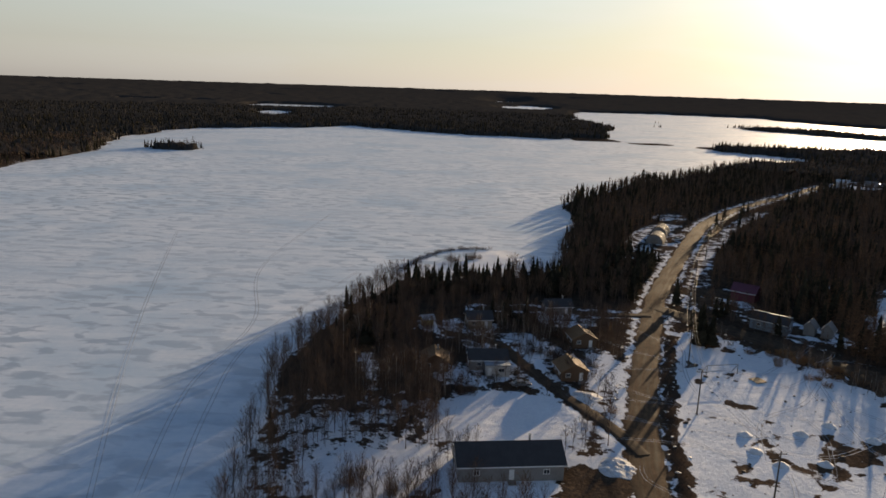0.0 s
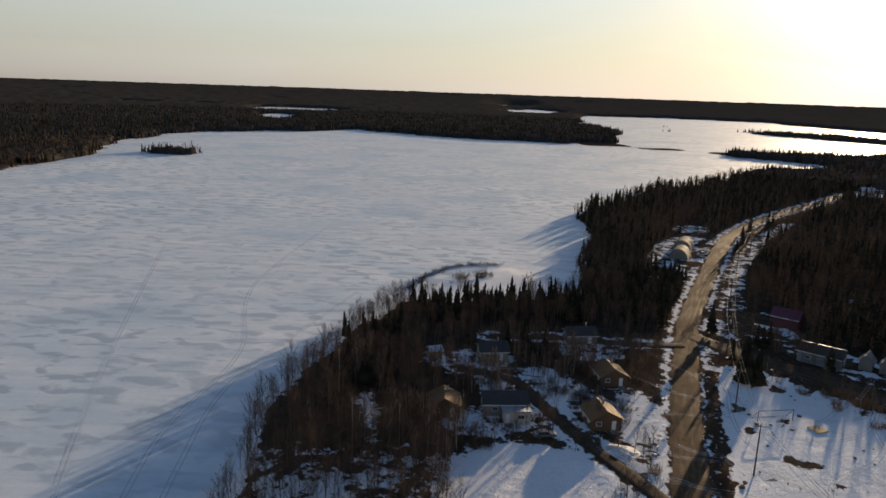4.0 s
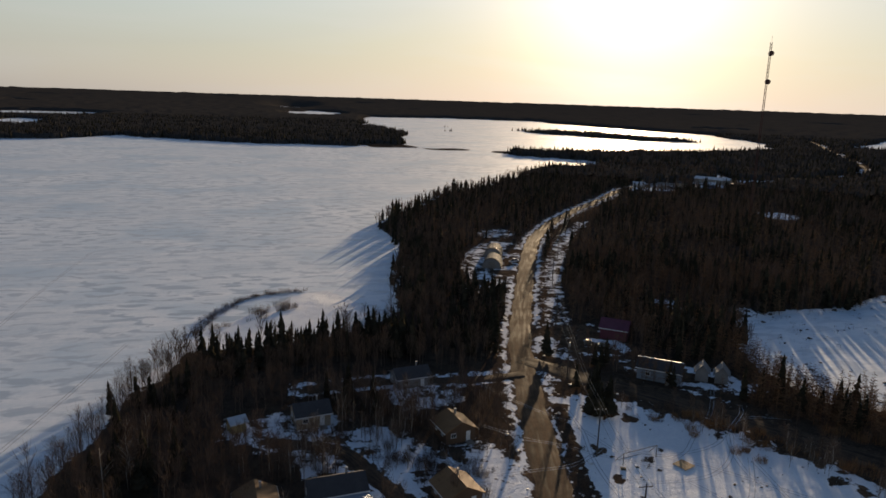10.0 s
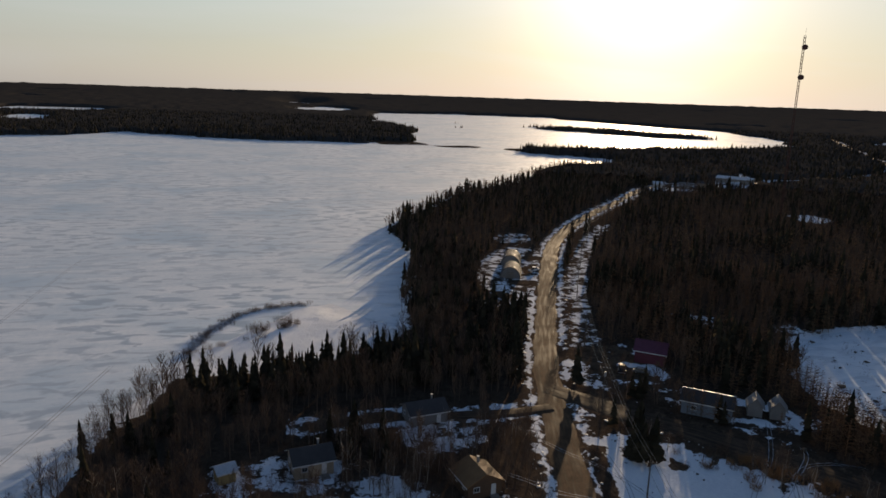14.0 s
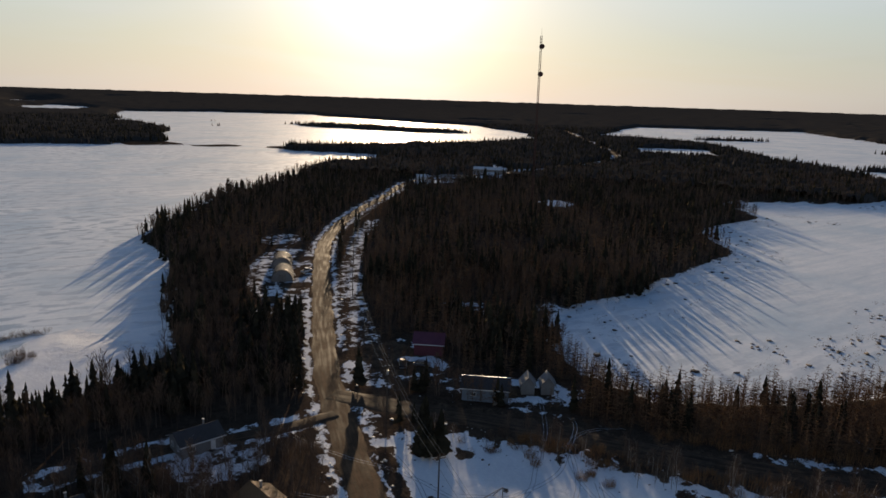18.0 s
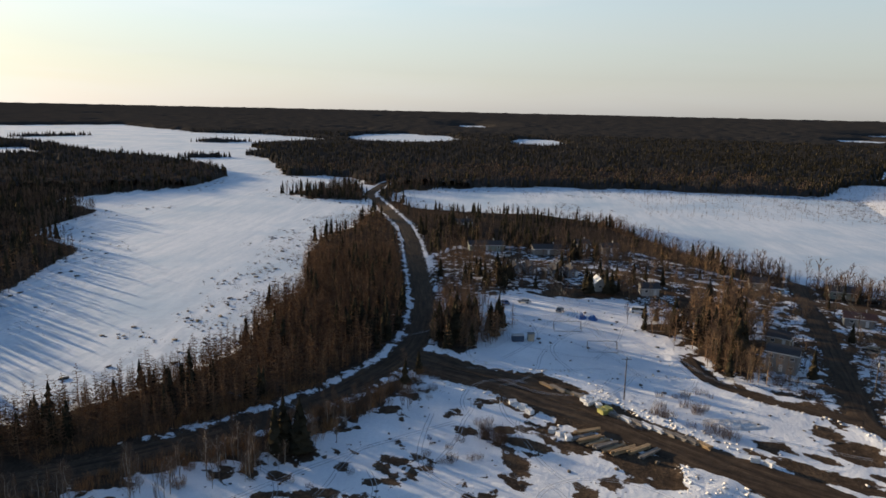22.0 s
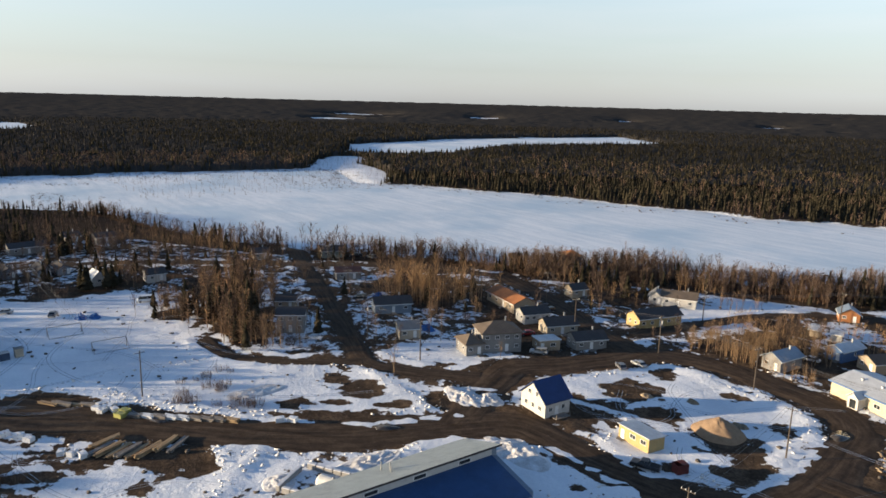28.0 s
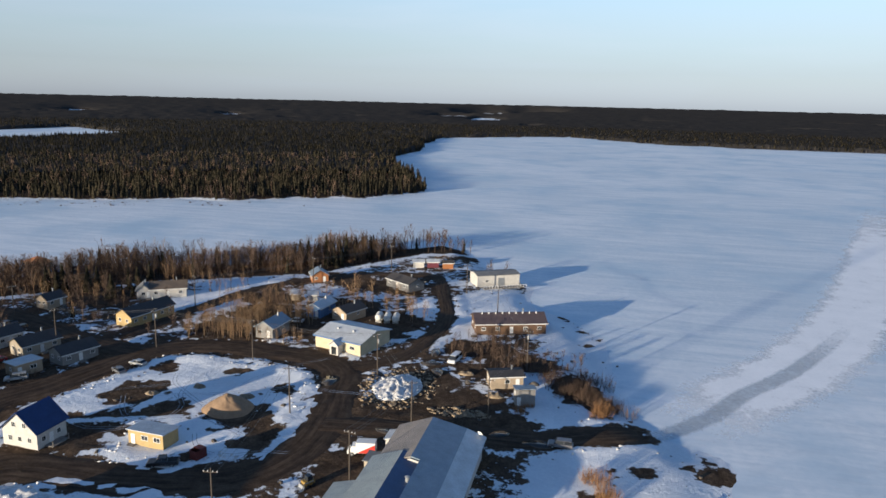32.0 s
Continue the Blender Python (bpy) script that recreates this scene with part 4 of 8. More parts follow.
def planted(name, shapes, x, y, z, height, wide, mat, label, category, smooth_shade=False):
    """Many trees joined into one mesh: alike shapes, each with its own turn, height and lean."""
    pick = rng.integers(0, len(shapes), len(x))
    V, F, o = [], [], 0
    for k, (sv, sf) in enumerate(shapes):
        m = pick == k
        n = int(m.sum())
        if not n:
            continue
        a = rng.random(n) * 6.283
        c, s = np.cos(a)[:, None], np.sin(a)[:, None]
        h, w = height[m][:, None], wide[m][:, None]
        lean = rng.standard_normal((n, 2)) * 0.03
        vx, vy, vz = sv[None, :, 0], sv[None, :, 1], sv[None, :, 2]
        px = x[m][:, None] + (vx * c - vy * s) * w + lean[:, :1] * vz * h
        py = y[m][:, None] + (vx * s + vy * c) * w + lean[:, 1:] * vz * h
        pz = z[m][:, None] - 0.15 + vz * h
        V.append(np.stack([px, py, pz], -1).reshape(-1, 3))
        F.append((sf[None] + (np.arange(n) * len(sv))[:, None, None] + o).reshape(-1, 3))
        o += n * len(sv)
    ob = mesh_object(name, np.concatenate(V), np.concatenate(F), mat)
    return tagged(ob, label, category, kind="stuff")


def scattered(x0, x1, y0, y1, step):
    nx, ny = int((x1 - x0) / step), int((y1 - y0) / step)
    x, y = np.meshgrid(np.arange(nx), np.arange(ny), indexing="ij")
    x, y = x0 + (x + rng.random(x.shape)) * step, y0 + (y + rng.random(y.shape)) * step
    return x.ravel(), y.ravel()


def heading(x, y):
    return np.degrees(np.arctan2(x - 3, y - 84)) % 360


EYE = (3, 84)
SPRUCE_NEAR = [spruce_shape(9, 6, k, 0.115 + 0.012 * k) for k in range(6)]
SPRUCE_MID = [spruce_shape(4, 4, 20 + k, 0.11 + 0.015 * k) for k in range(5)]
SPRUCE_FAR = [spruce_shape(1, 3, 40 + k, 0.17) for k in range(4)]
BARE_NEAR = [bare_shape(19, 9, k, 0.42, 0.0024, 0.18) for k in range(6)]
BARE_HALF = [bare_shape(13, 6, 10 + k, 0.46, 0.0055) for k in range(6)]
BARE_MID = [bare_shape(8, 3, 20 + k, 0.48, 0.012) for k in range(6)]
TAM_NEAR = [bare_shape(42, 4, 60 + k, 0.5, 0.0060, 0.10, True) for k in range(5)]
TAM_HALF = [bare_shape(34, 3, 70 + k, 0.5, 0.0072, 0.10, True) for k in range(5)]
TAM_MID = [bare_shape(11, 1, 80 + k, 0.5, 0.018, 0.12, True) for k in range(5)]


def kinds(x, y):
    """Which tree grows where: 0 spruce, 1 bare poplar and birch, 2 tamarack."""
    n = fractal(x, y, 70, 3, 8.0) + 0.5 * rng.standard_normal(len(x))
    out = np.where(n > 0.1, 0, 1)
    west = (x < 75) & (y > 85) & (y < 225)
    out = np.where(west & (n < np.where(y < 195, 2.2, 0.9)), 1, out)
    point = (x > -40) & (x < 50) & (y > 222) & (y < 265)
    dark = blob_by(((-2, 234, 14, 11, 10), (16, 240, 14, 9, 0), (24, 246, 3, 4, 0), (-16, 226, 2, 3, 0), (38, 240, 12, 12, 0)), x, y)
    out = np.where(point, np.where(dark + 1.2 * rng.standard_normal(len(x)) > 1.4, 0, 1), out)
    strip = (inside_by(SHORE_BAY, x, y) > -45) & (x > 100) & (y < 220) & (x < 480)
    out = np.where(strip, np.where(n > 0.72, 0, 2), out)
    mid = (x > 90) & (x < 330) & (y > 225) & (y < 500) & (n < 0.5)
    out = np.where(mid, np.where(n > -0.4, 2, 1), out)
    belt = (y < 60) & (x > 60) & (x < 430) & (inside_by(SHORE_WEST + SHORE_NEAR, x, y) > -60) & (inside_by(VILLAGE, x, y) > -60)
    out = np.where(belt & (n < 0.7), 1, out)
    south = ~belt & (y < -190) & (n > -0.55)
    return np.where(south, 0, out)


def plant_ring(r0, r1, step, near):
    x, y = scattered(EYE[0] - r1, EYE[0] + r1, EYE[1] - r1, EYE[1] + r1, step)
    far, head = np.hypot(x - EYE[0], y - EYE[1]), heading(x, y)
    keep = (far > r0) & (far <= r1) & ((head > 280) | (head < 206)) & ((y > 95) | (x > 20) | (y < -90)) & ~((x < 62) & (y < -80) & (y > -240))
    x, y = x[keep], y[keep]
    keep = wooded(x, y) > -1.0 + 2.0 * rng.random(len(x))
    x, y = x[keep], y[keep]
    kind = kinds(x, y)
    thin = (kind == 1) & (x < 75) & (y > 150) & (y < 230) & (rng.random(len(x)) < 0.18)
    thin |= (x > 335) & (x < 500) & (y > -40) & (y < 140) & (rng.random(len(x)) < 0.4)
    x, y, kind = x[~thin], y[~thin], kind[~thin]
    z = ground_z(x, y)
    height = np.clip(7.5 + 1.8 * rng.standard_normal(len(x)) + 1.5 * fractal(x, y, 60, 2, 9.0), 3.5, 13)
    back = (x > 335) & (x < 500) & (y > -40) & (y < 140)
    height = np.where(back, height * 0.7, height)
    sets = ((SPRUCE_NEAR, TAM_NEAR, BARE_NEAR), (SPRUCE_NEAR, TAM_HALF, BARE_HALF), (SPRUCE_MID, TAM_MID, BARE_MID), (SPRUCE_FAR, SPRUCE_FAR, SPRUCE_FAR))[near]
    wide = height * (1.0, 1.0, 1.1, 1.2)[near]
    for k, (shapes, mat, label) in enumerate(((sets[0], M_SPRUCE, "dense dark green spruce wood"), (sets[2], M_TWIG if near < 3 else M_CANOPY, "leafless brown poplar and birch wood"),
                                              (sets[1], M_TAMARACK if near < 3 else M_CANOPY, "leafless rusty tamarack wood"))):
        m = kind == k
        if m.any():
            planted("woods", shapes, x[m], y[m], z[m], height[m], wide[m], mat, label, "woods")


plant_ring(0, 150, 2.4, 0)
plant_ring(150, 290, 2.5, 1)
plant_ring(290, 480, 3.8, 2)
plant_ring(480, 800, 4.5, 2)
plant_ring(800, 1250, 5.2, 3)
plant_ring(1250, 1900, 8.0, 3)


# the tamaracks stand closest between the cross road and the bay
x, y = scattered(95, 330, 100, 205, 2.8)
m = (inside_by(SHORE_BAY, x, y) > -42) & (wooded(x, y) > 0.5) & (y < 220)
x, y = x[m], y[m]
h = np.clip(6.4 + 2.2 * rng.standard_normal(len(x)), 2.5, 12)
planted("woods", TAM_HALF, x, y, ground_z(x, y), h, h * 1.05, M_TAMARACK, "leafless rusty tamarack wood beside a road", "woods")


def canopy():
    """The far woods as one uneven sheet of crowns, torn open where lakes and bogs lie."""
    n = 780
    ang = np.radians(np.linspace(-42, 208, n))
    rad = np.concatenate([np.geomspace(620, 4880, 205)])
    A, R = np.meshgrid(ang, rad, indexing="ij")
    x, y = EYE[0] + R * np.sin(A), EYE[1] + R * np.cos(A)
    w = wooded(x.ravel(), y.ravel()).reshape(x.shape)
    far = smooth(900, 2600, R)
    open_bog = fractal(x, y, 900, 2, 12.0) + 0.35 * fractal(x, y, 240, 2, 13.0)
    bog = (open_bog > 0.86) & (R > 1900)
    h = 4.2 + 1.2 * rng.standard_normal(x.shape) + (1.2 - 0.9 * smooth(1500, 2600, R)) * fractal(x, y, 160, 3, 14.0) + 1.6 * smooth(1700, 2100, R)
    z = ground_z(x.ravel(), y.ravel()).reshape(x.shape) + np.where((w > 4 + 6 * far) & ~bog, h, -3)
    ob = mesh_object("woods", np.stack([x, y, z], -1).reshape(-1, 3), grid_faces(n, len(rad)), M_CANOPY)
    return tagged(ob, "distant unbroken boreal forest canopy", "woods", kind="stuff")


canopy()


# ---------------------------------------------------------------- building things
def part(name, bm, mat, parent=None, label=""):
    """Links a bmesh as one mesh object under a thing or a part."""
    me = bpy.data.meshes.new(name)
    bm.to_mesh(me)
    bm.free()
    me.materials.append(mat)
    ob = new(name, me)
    ob.parent = parent
    if label:
        ob["label"] = label
    return ob


def thing(name, x, y, turn=0.0, label="", category="", group="", z=None):
    ob = new(name)
    ob.empty_display_size = 0.5
    ob.matrix_world = pose(x, y, float(ground_z(x, y)) if z is None else z, 0, 0, turn)
    return tagged(ob, label, category, group)


def box(bm, cx, cy, cz, sx, sy, sz, bevel=0.0):
    """A box by its centre and sizes, with softened edges where asked."""
    made = bmesh.ops.create_cube(bm, size=1.0, matrix=Matrix.Translation((cx, cy, cz)) @ Matrix.Diagonal((sx, sy, sz, 1)))
    if bevel:
        edges = {e for v in made["verts"] for e in v.link_edges}
        bmesh.ops.bevel(bm, geom=list(edges), offset=bevel, segments=1, affect="EDGES")
    return bm


def boxed(*boxes, bevel=0.0):
    bm = bmesh.new()
    for b in boxes:
        box(bm, *b, bevel=bevel)
    return bm


def rod(bm, a, b, r0, r1=None, sides=6):
    """A round bar from a to b."""
    a, b = Vector(a), Vector(b)
    d = b - a
    m = Matrix.Translation((a + b) / 2) @ d.to_track_quat("Z", "Y").to_matrix().to_4x4()
    bmesh.ops.create_cone(bm, cap_ends=True, segments=sides, radius1=r0, radius2=r0 if r1 is None else r1, depth=d.length, matrix=m)
    return bm


def rods(*bars, sides=6):
    bm = bmesh.new()
    for b in bars:
        rod(bm, *b, sides=sides)
    return bm


def prism(bm, outline, axis_from, axis_to, along="x"):
    """A solid with the outline (pairs across and up) drawn from one end to the other along x or y."""
    place = (lambda s, a, z: (s, a, z)) if along == "x" else (lambda s, a, z: (a, s, z))
    ends = [[bm.verts.new(place(s, a, z)) for a, z in outline] for s in (axis_from, axis_to)]
    n = len(outline)
    bm.faces.new(ends[0])
    bm.faces.new(ends[1][::-1])
    for k in range(n):
        bm.faces.new((ends[0][k], ends[1][k], ends[1][(k + 1) % n], ends[0][(k + 1) % n]))
    bmesh.ops.recalc_face_normals(bm, faces=bm.faces)
    return bm


def siding(name, tone, rough=0.65):
    """Painted lap siding: faint boards by height, weathering below and streaks."""
    m, nt, b = material(name, rough, 0.0, 0.3)
    tc = nt.nodes.new("ShaderNodeTexCoord")
    w = node(nt, "ShaderNodeTexWave", Scale=2.2, Distortion=0.3)
    w.bands_direction = "Z"
    nt.links.new(tc.outputs["Object"], w.inputs["Vector"])
    a, c = noise_tex(nt, 0.8, 5.0), noise_tex(nt, 6.0, 3.0)
    total = maths(nt, "MULTIPLY_ADD", c.outputs[0], 0.4, maths(nt, "MULTIPLY_ADD", a.outputs[0], 0.5, maths(nt, "MULTIPLY", w.outputs[0], 0.12)))
    r = ramp(nt, total, ((0.35, tuple(v * 0.72 for v in tone)), (0.65, tone)))
    nt.links.new(r.outputs[0], b.inputs["Base Color"])
    bumped(nt, b, w.outputs[0], 0.4, 0.02)
    return m


def roofing(name, tone, rough=0.8, metal=0.0, ribs=0.0):
    """Shingles or ribbed sheet metal, with stains running down."""
    m, nt, b = material(name, rough, metal, 0.35)
    a, c = noise_tex(nt, 0.5, 5.0), noise_tex(nt, 5.0, 4.0)
    total = maths(nt, "MULTIPLY_ADD", c.outputs[0], 0.5, maths(nt, "MULTIPLY", a.outputs[0], 0.5))
    r = ramp(nt, total, ((0.35, tuple(v * 0.65 for v in tone)), (0.65, tone)))
    nt.links.new(r.outputs[0], b.inputs["Base Color"])
    if ribs:
        tc = nt.nodes.new("ShaderNodeTexCoord")
        w = node(nt, "ShaderNodeTexWave", Scale=ribs)
        w.bands_direction = "X"
        nt.links.new(tc.outputs["Object"], w.inputs["Vector"])
        bumped(nt, b, w.outputs[0], 0.5, 0.04)
    else:
        bumped(nt, b, total, 0.4, 0.03)
    return m


PAINT = {"grey": siding("grey_siding", (0.23, 0.22, 0.21)), "tan": siding("tan_siding", (0.36, 0.29, 0.21)), "blue_grey": siding("blue_grey_siding", (0.20, 0.24, 0.29)),
         "cream": siding("cream_siding", (0.42, 0.36, 0.275)), "green_grey": siding("green_grey_siding", (0.24, 0.29, 0.26)), "white": siding("white_siding", (0.54, 0.515, 0.475)),
         "yellow": siding("yellow_siding", (0.42, 0.305, 0.135)), "blue": siding("blue_siding", (0.09, 0.17, 0.34)), "log": siding("log_wall", (0.33, 0.14, 0.055)),
         "brown": siding("brown_siding", (0.125, 0.075, 0.045)), "maroon": siding("maroon_siding", (0.13, 0.035, 0.05)), "pale_yellow": siding("pale_yellow_siding", (0.54, 0.46, 0.31))}
ROOF = {"dark": roofing("dark_shingles", (0.060, 0.055, 0.055)), "grey": roofing("grey_shingles", (0.20, 0.20, 0.20)), "rust_dark": roofing("dark_red_shingles", (0.13, 0.06, 0.045)),
        # "shingle" is a dark roof with low sunlight put into its orange-brown colour
        "rust": roofing("rusty_brown_shingles", (0.34, 0.135, 0.05)), "tan_roof": roofing("tan_shingles", (0.15, 0.115, 0.085)), "shingle": roofing("sunlit_orange_shingles", (0.21, 0.115, 0.05)),
        "blue_metal": roofing("blue_grey_sheet", (0.25, 0.31, 0.38), 0.45, 0.35, 3.0), "pale_metal": roofing("pale_sheet", (0.58, 0.61, 0.64), 0.45, 0.2, 3.0),
        "brown_metal": roofing("purple_brown_sheet", (0.115, 0.085, 0.085), 0.5, 0.2, 3.0), "maroon": roofing("maroon_sheet", (0.16, 0.05, 0.075), 0.4, 0.3, 3.0),
        "white_metal": roofing("white_sheet", (0.62, 0.64, 0.66), 0.5, 0.1, 3.0), "navy": roofing("navy_sheet", (0.018, 0.042, 0.14), 0.45, 0.2, 2.5), "blue_sheet": roofing("blue_sheet", (0.035, 0.085, 0.20), 0.5, 0.2, 2.5),
        "taupe": roofing("taupe_sheet", (0.30, 0.265, 0.235), 0.6, 0.1, 2.5), "grey_sheet": roofing("grey_arch_sheet", (0.045, 0.047, 0.052), 0.85, 0.0, 3.0), "green_sheet": roofing("pale_green_grey_sheet", (0.36, 0.40, 0.40), 0.5, 0.2, 2.5)}
M_TRIM = speckled("white_trim", (0.55, 0.55, 0.53), (0.76, 0.75, 0.73), 2.0, 0.6)
M_CONC = speckled("concrete", (0.22, 0.21, 0.20), (0.36, 0.35, 0.33), 1.5, 0.9, bump=0.3)
M_WOOD = speckled("raw_lumber", (0.22, 0.145, 0.08), (0.43, 0.30, 0.165), 1.2, 0.8, by_object=0.25)
M_GREYWOOD = speckled("weathered_wood", (0.13, 0.115, 0.10), (0.28, 0.25, 0.22), 1.5, 0.9, by_object=0.2)
M_POLE = speckled("pole_wood", (0.045, 0.036, 0.030), (0.10, 0.082, 0.066), 1.0, 0.9)
M_STEEL = speckled("galvanised_steel", (0.25, 0.26, 0.27), (0.42, 0.43, 0.44), 1.0, 0.5, 0.6)
M_RUBBER = speckled("tyre_rubber", (0.012, 0.012, 0.012), (0.03, 0.03, 0.03), 4.0, 0.9)
M_TANKPAINT = speckled("white_tank_paint", (0.46, 0.45, 0.42), (0.68, 0.67, 0.64), 0.7, 0.5)
M_WIRE = speckled("wire", (0.10, 0.10, 0.10), (0.20, 0.19, 0.18), 2.0, 0.5, 0.5)
M_TARP = speckled("blue_tarp", (0.02, 0.07, 0.22), (0.05, 0.16, 0.40), 0.8, 0.6, bump=0.6)
M_WRAP = speckled("white_wrap", (0.55, 0.56, 0.58), (0.76, 0.77, 0.78), 0.8, 0.5, bump=0.6, by_object=0.2)
M_REDMETAL = speckled("red_painted_steel", (0.055, 0.012, 0.010), (0.115, 0.023, 0.017), 1.0, 0.6)
M_SAND = speckled("gravel_heap", (0.19, 0.125, 0.076), (0.31, 0.215, 0.135), 0.9, 0.95, bump=0.6)
M_SNOWPILE = speckled("ploughed_snow", (0.48, 0.47, 0.46), (0.80, 0.81, 0.83), 0.8, 0.7, bump=0.8)
M_DIRTSNOW = speckled("dirty_snow_chunks", (0.36, 0.33, 0.30), (0.82, 0.82, 0.82), 0.5, 0.8, bump=0.8)
M_STONE = speckled("dark_stones", (0.045, 0.038, 0.032), (0.13, 0.11, 0.09), 1.2, 0.9, bump=0.6)


def glass_material():
    m, nt, b = material("window_glass", 0.08, 0.0, 0.6)
    n = noise_tex(nt, 0.6, 2.0)
    r = ramp(nt, n.outputs[0], ((0.3, (0.012, 0.014, 0.017)), (0.7, (0.04, 0.045, 0.05))))
    nt.links.new(r.outputs[0], b.inputs["Base Color"])
    return m


M_GLASS = glass_material()


def add_window(parent, x, y, z, w, h, facing):
    """A framed window set 3 cm proud of the wall; facing: 0 front (-y), 1 back, 2 left (-x), 3 right."""
    turn = (0, 180, -90, 90)[facing]
    m = pose(x, y, z, 0, 0, turn)
    t = 0.09
    bm = boxed((0, -0.03, h / 2 - t / 2, w, 0.07, t), (0, -0.03, -h / 2 + t / 2, w + 0.1, 0.09, t), (-w / 2 + t / 2, -0.03, 0, t, 0.07, h - 2 * t),
               (w / 2 - t / 2, -0.03, 0, t, 0.07, h - 2 * t), (0, -0.03, 0, 0.05, 0.06, h - 2 * t))
    ob = part("window", bm, M_TRIM, parent)
    ob.matrix_local = m
    part("pane", boxed((0, -0.012, 0, w - 2 * t, 0.03, h - 2 * t)), M_GLASS, ob, "dark window glass")
    return ob


def add_door(parent, x, y, z, facing, mat=None):
    ob = part("door", boxed((0, -0.04, 1.0, 0.92, 0.08, 2.0), bevel=0.01), mat or M_TRIM, parent)
    ob.matrix_local = pose(x, y, z, 0, 0, (0, 180, -90, 90)[facing])
    part("handle", boxed((0.36, -0.1, 1.0, 0.05, 0.06, 0.14)), M_STEEL, ob)
    step = part("steps", boxed((0, -0.62, -0.07, 1.5, 1.1, 0.16), (0, -1.3, -0.2, 1.5, 0.3, 0.16)), M_GREYWOOD, ob, "grey wooden entrance steps")
    return ob


def gable_roof(length, width, wall, rise, axis, over=0.45, thick=0.16):
    """Two slopes with thickness over a wall box; the ridge runs along axis."""
    bm = bmesh.new()
    half = (width if axis == "x" else length) / 2 + over
    run = (length if axis == "x" else width) / 2 + over
    drop = rise * over / (half - over)
    o = [(-half, wall - drop), (0, wall + rise), (half, wall - drop), (half, wall - drop + thick), (0, wall + rise + thick * 1.1), (-half, wall - drop + thick)]
    return prism(bm, o, -run, run, axis)


def hip_roof(length, width, wall, rise, over=0.5, thick=0.18):
    bm = bmesh.new()
    a, b = length / 2 + over, width / 2 + over
    r = max(0.0, a - b)
    low = [bm.verts.new((sx * a, sy * b, wall)) for sx, sy in ((-1, -1), (1, -1), (1, 1), (-1, 1))]
    top = [bm.verts.new((sx * a, sy * b, wall + thick)) for sx, sy in ((-1, -1), (1, -1), (1, 1), (-1, 1))]
    p, q = bm.verts.new((-r - 0.01, 0, wall + rise + thick)), bm.verts.new((r + 0.01, 0, wall + rise + thick))
    bm.faces.new(low[::-1])
    for k in range(4):
        bm.faces.new((low[k], low[(k + 1) % 4], top[(k + 1) % 4], top[k]))
    bm.faces.new((top[0], top[1], q, p)), bm.faces.new((top[2], top[3], p, q))
    bm.faces.new((top[1], top[2], q)), bm.faces.new((top[3], top[0], p))
    return bm


def wall_body(length, width, wall, rise, axis):
    bm = bmesh.new()
    if axis == "hip":
        return box(bm, 0, 0, (wall - 0.4) / 2, length, width, wall + 0.4)
    across, run = (width, length) if axis == "x" else (length, width)
    return prism(bm, [(-across / 2, -0.4), (across / 2, -0.4), (across / 2, wall), (0, wall + rise), (-across / 2, wall)], -run / 2, run / 2, axis)


def house(x, y, length, width, turn, wall, rise, axis, roof, paint, windows, label, category="house", name="house", chimney=True, group=""):
    """A frame house: walls, a roof with eaves, fascia boards, windows with panes, a door with steps, a chimney."""
    h = thing(name, x, y, turn, label, category, group)
    h.matrix_world = pose(x, y, max(GROUND_Z, float(ground_z(x, y))) + 0.25, 0, 0, turn)
    part("wall", wall_body(length, width, wall, rise, axis), PAINT[paint], h)
    part("foundation", boxed((0, 0, -0.25, length - 0.1, width - 0.1, 0.6)), M_CONC, h)
    r = part("roof", hip_roof(length, width, wall, rise) if axis == "hip" else gable_roof(length, width, wall, rise, axis), ROOF[roof], h)
    over = 0.47
    if axis == "x":
        d = rise * over / (width / 2)
        for s in (-1, 1):
            part("fascia", boxed((0, s * (width / 2 + over), wall - d + 0.02, length + 2 * over, 0.05, 0.22)), M_TRIM, r)
    elif axis == "y":
        d = rise * over / (length / 2)
        for s in (-1, 1):
            part("fascia", boxed((s * (length / 2 + over), 0, wall - d + 0.02, 0.05, width + 2 * over, 0.22)), M_TRIM, r)
    storeys = (1.45, 4.0) if wall > 4.5 else (min(1.5, wall - 1.0),)
    for n, zz in enumerate(storeys):
        if windows:
            for k in range(windows):
                u = (k + 0.5) / windows * length - length / 2
                if n or windows < 2 or k != windows // 2:
                    add_window(h, u, -width / 2, zz, 1.15, 1.0, 0)
                add_window(h, u, width / 2, zz, 1.15, 1.0, 1)
            for k in (-0.22, 0.24):
                add_window(h, -length / 2, k * width, zz, 0.9, 1.0, 2)
            add_window(h, length / 2, 0.1 * width, zz, 0.9, 1.0, 3)
    if windows:
        u = (windows // 2 + 0.5) / windows * length - length / 2 if windows > 1 else length * 0.28
        add_door(h, u + (0.0 if windows > 1 else 0.3), -width / 2, 0.05, 0)
    if chimney and windows:
        cx, cy = (length * 0.22, width * 0.12) if axis != "y" else (length * 0.12, width * 0.2)
        c = part("chimney", boxed((cx, cy, wall + rise * 0.9 + 0.35, 0.32, 0.32, 1.3)), M_STEEL, h, "metal stove chimney")
        part("cap", boxed((cx, cy, wall + rise * 0.9 + 1.05, 0.46, 0.46, 0.08)), M_STEEL, c)
    return h


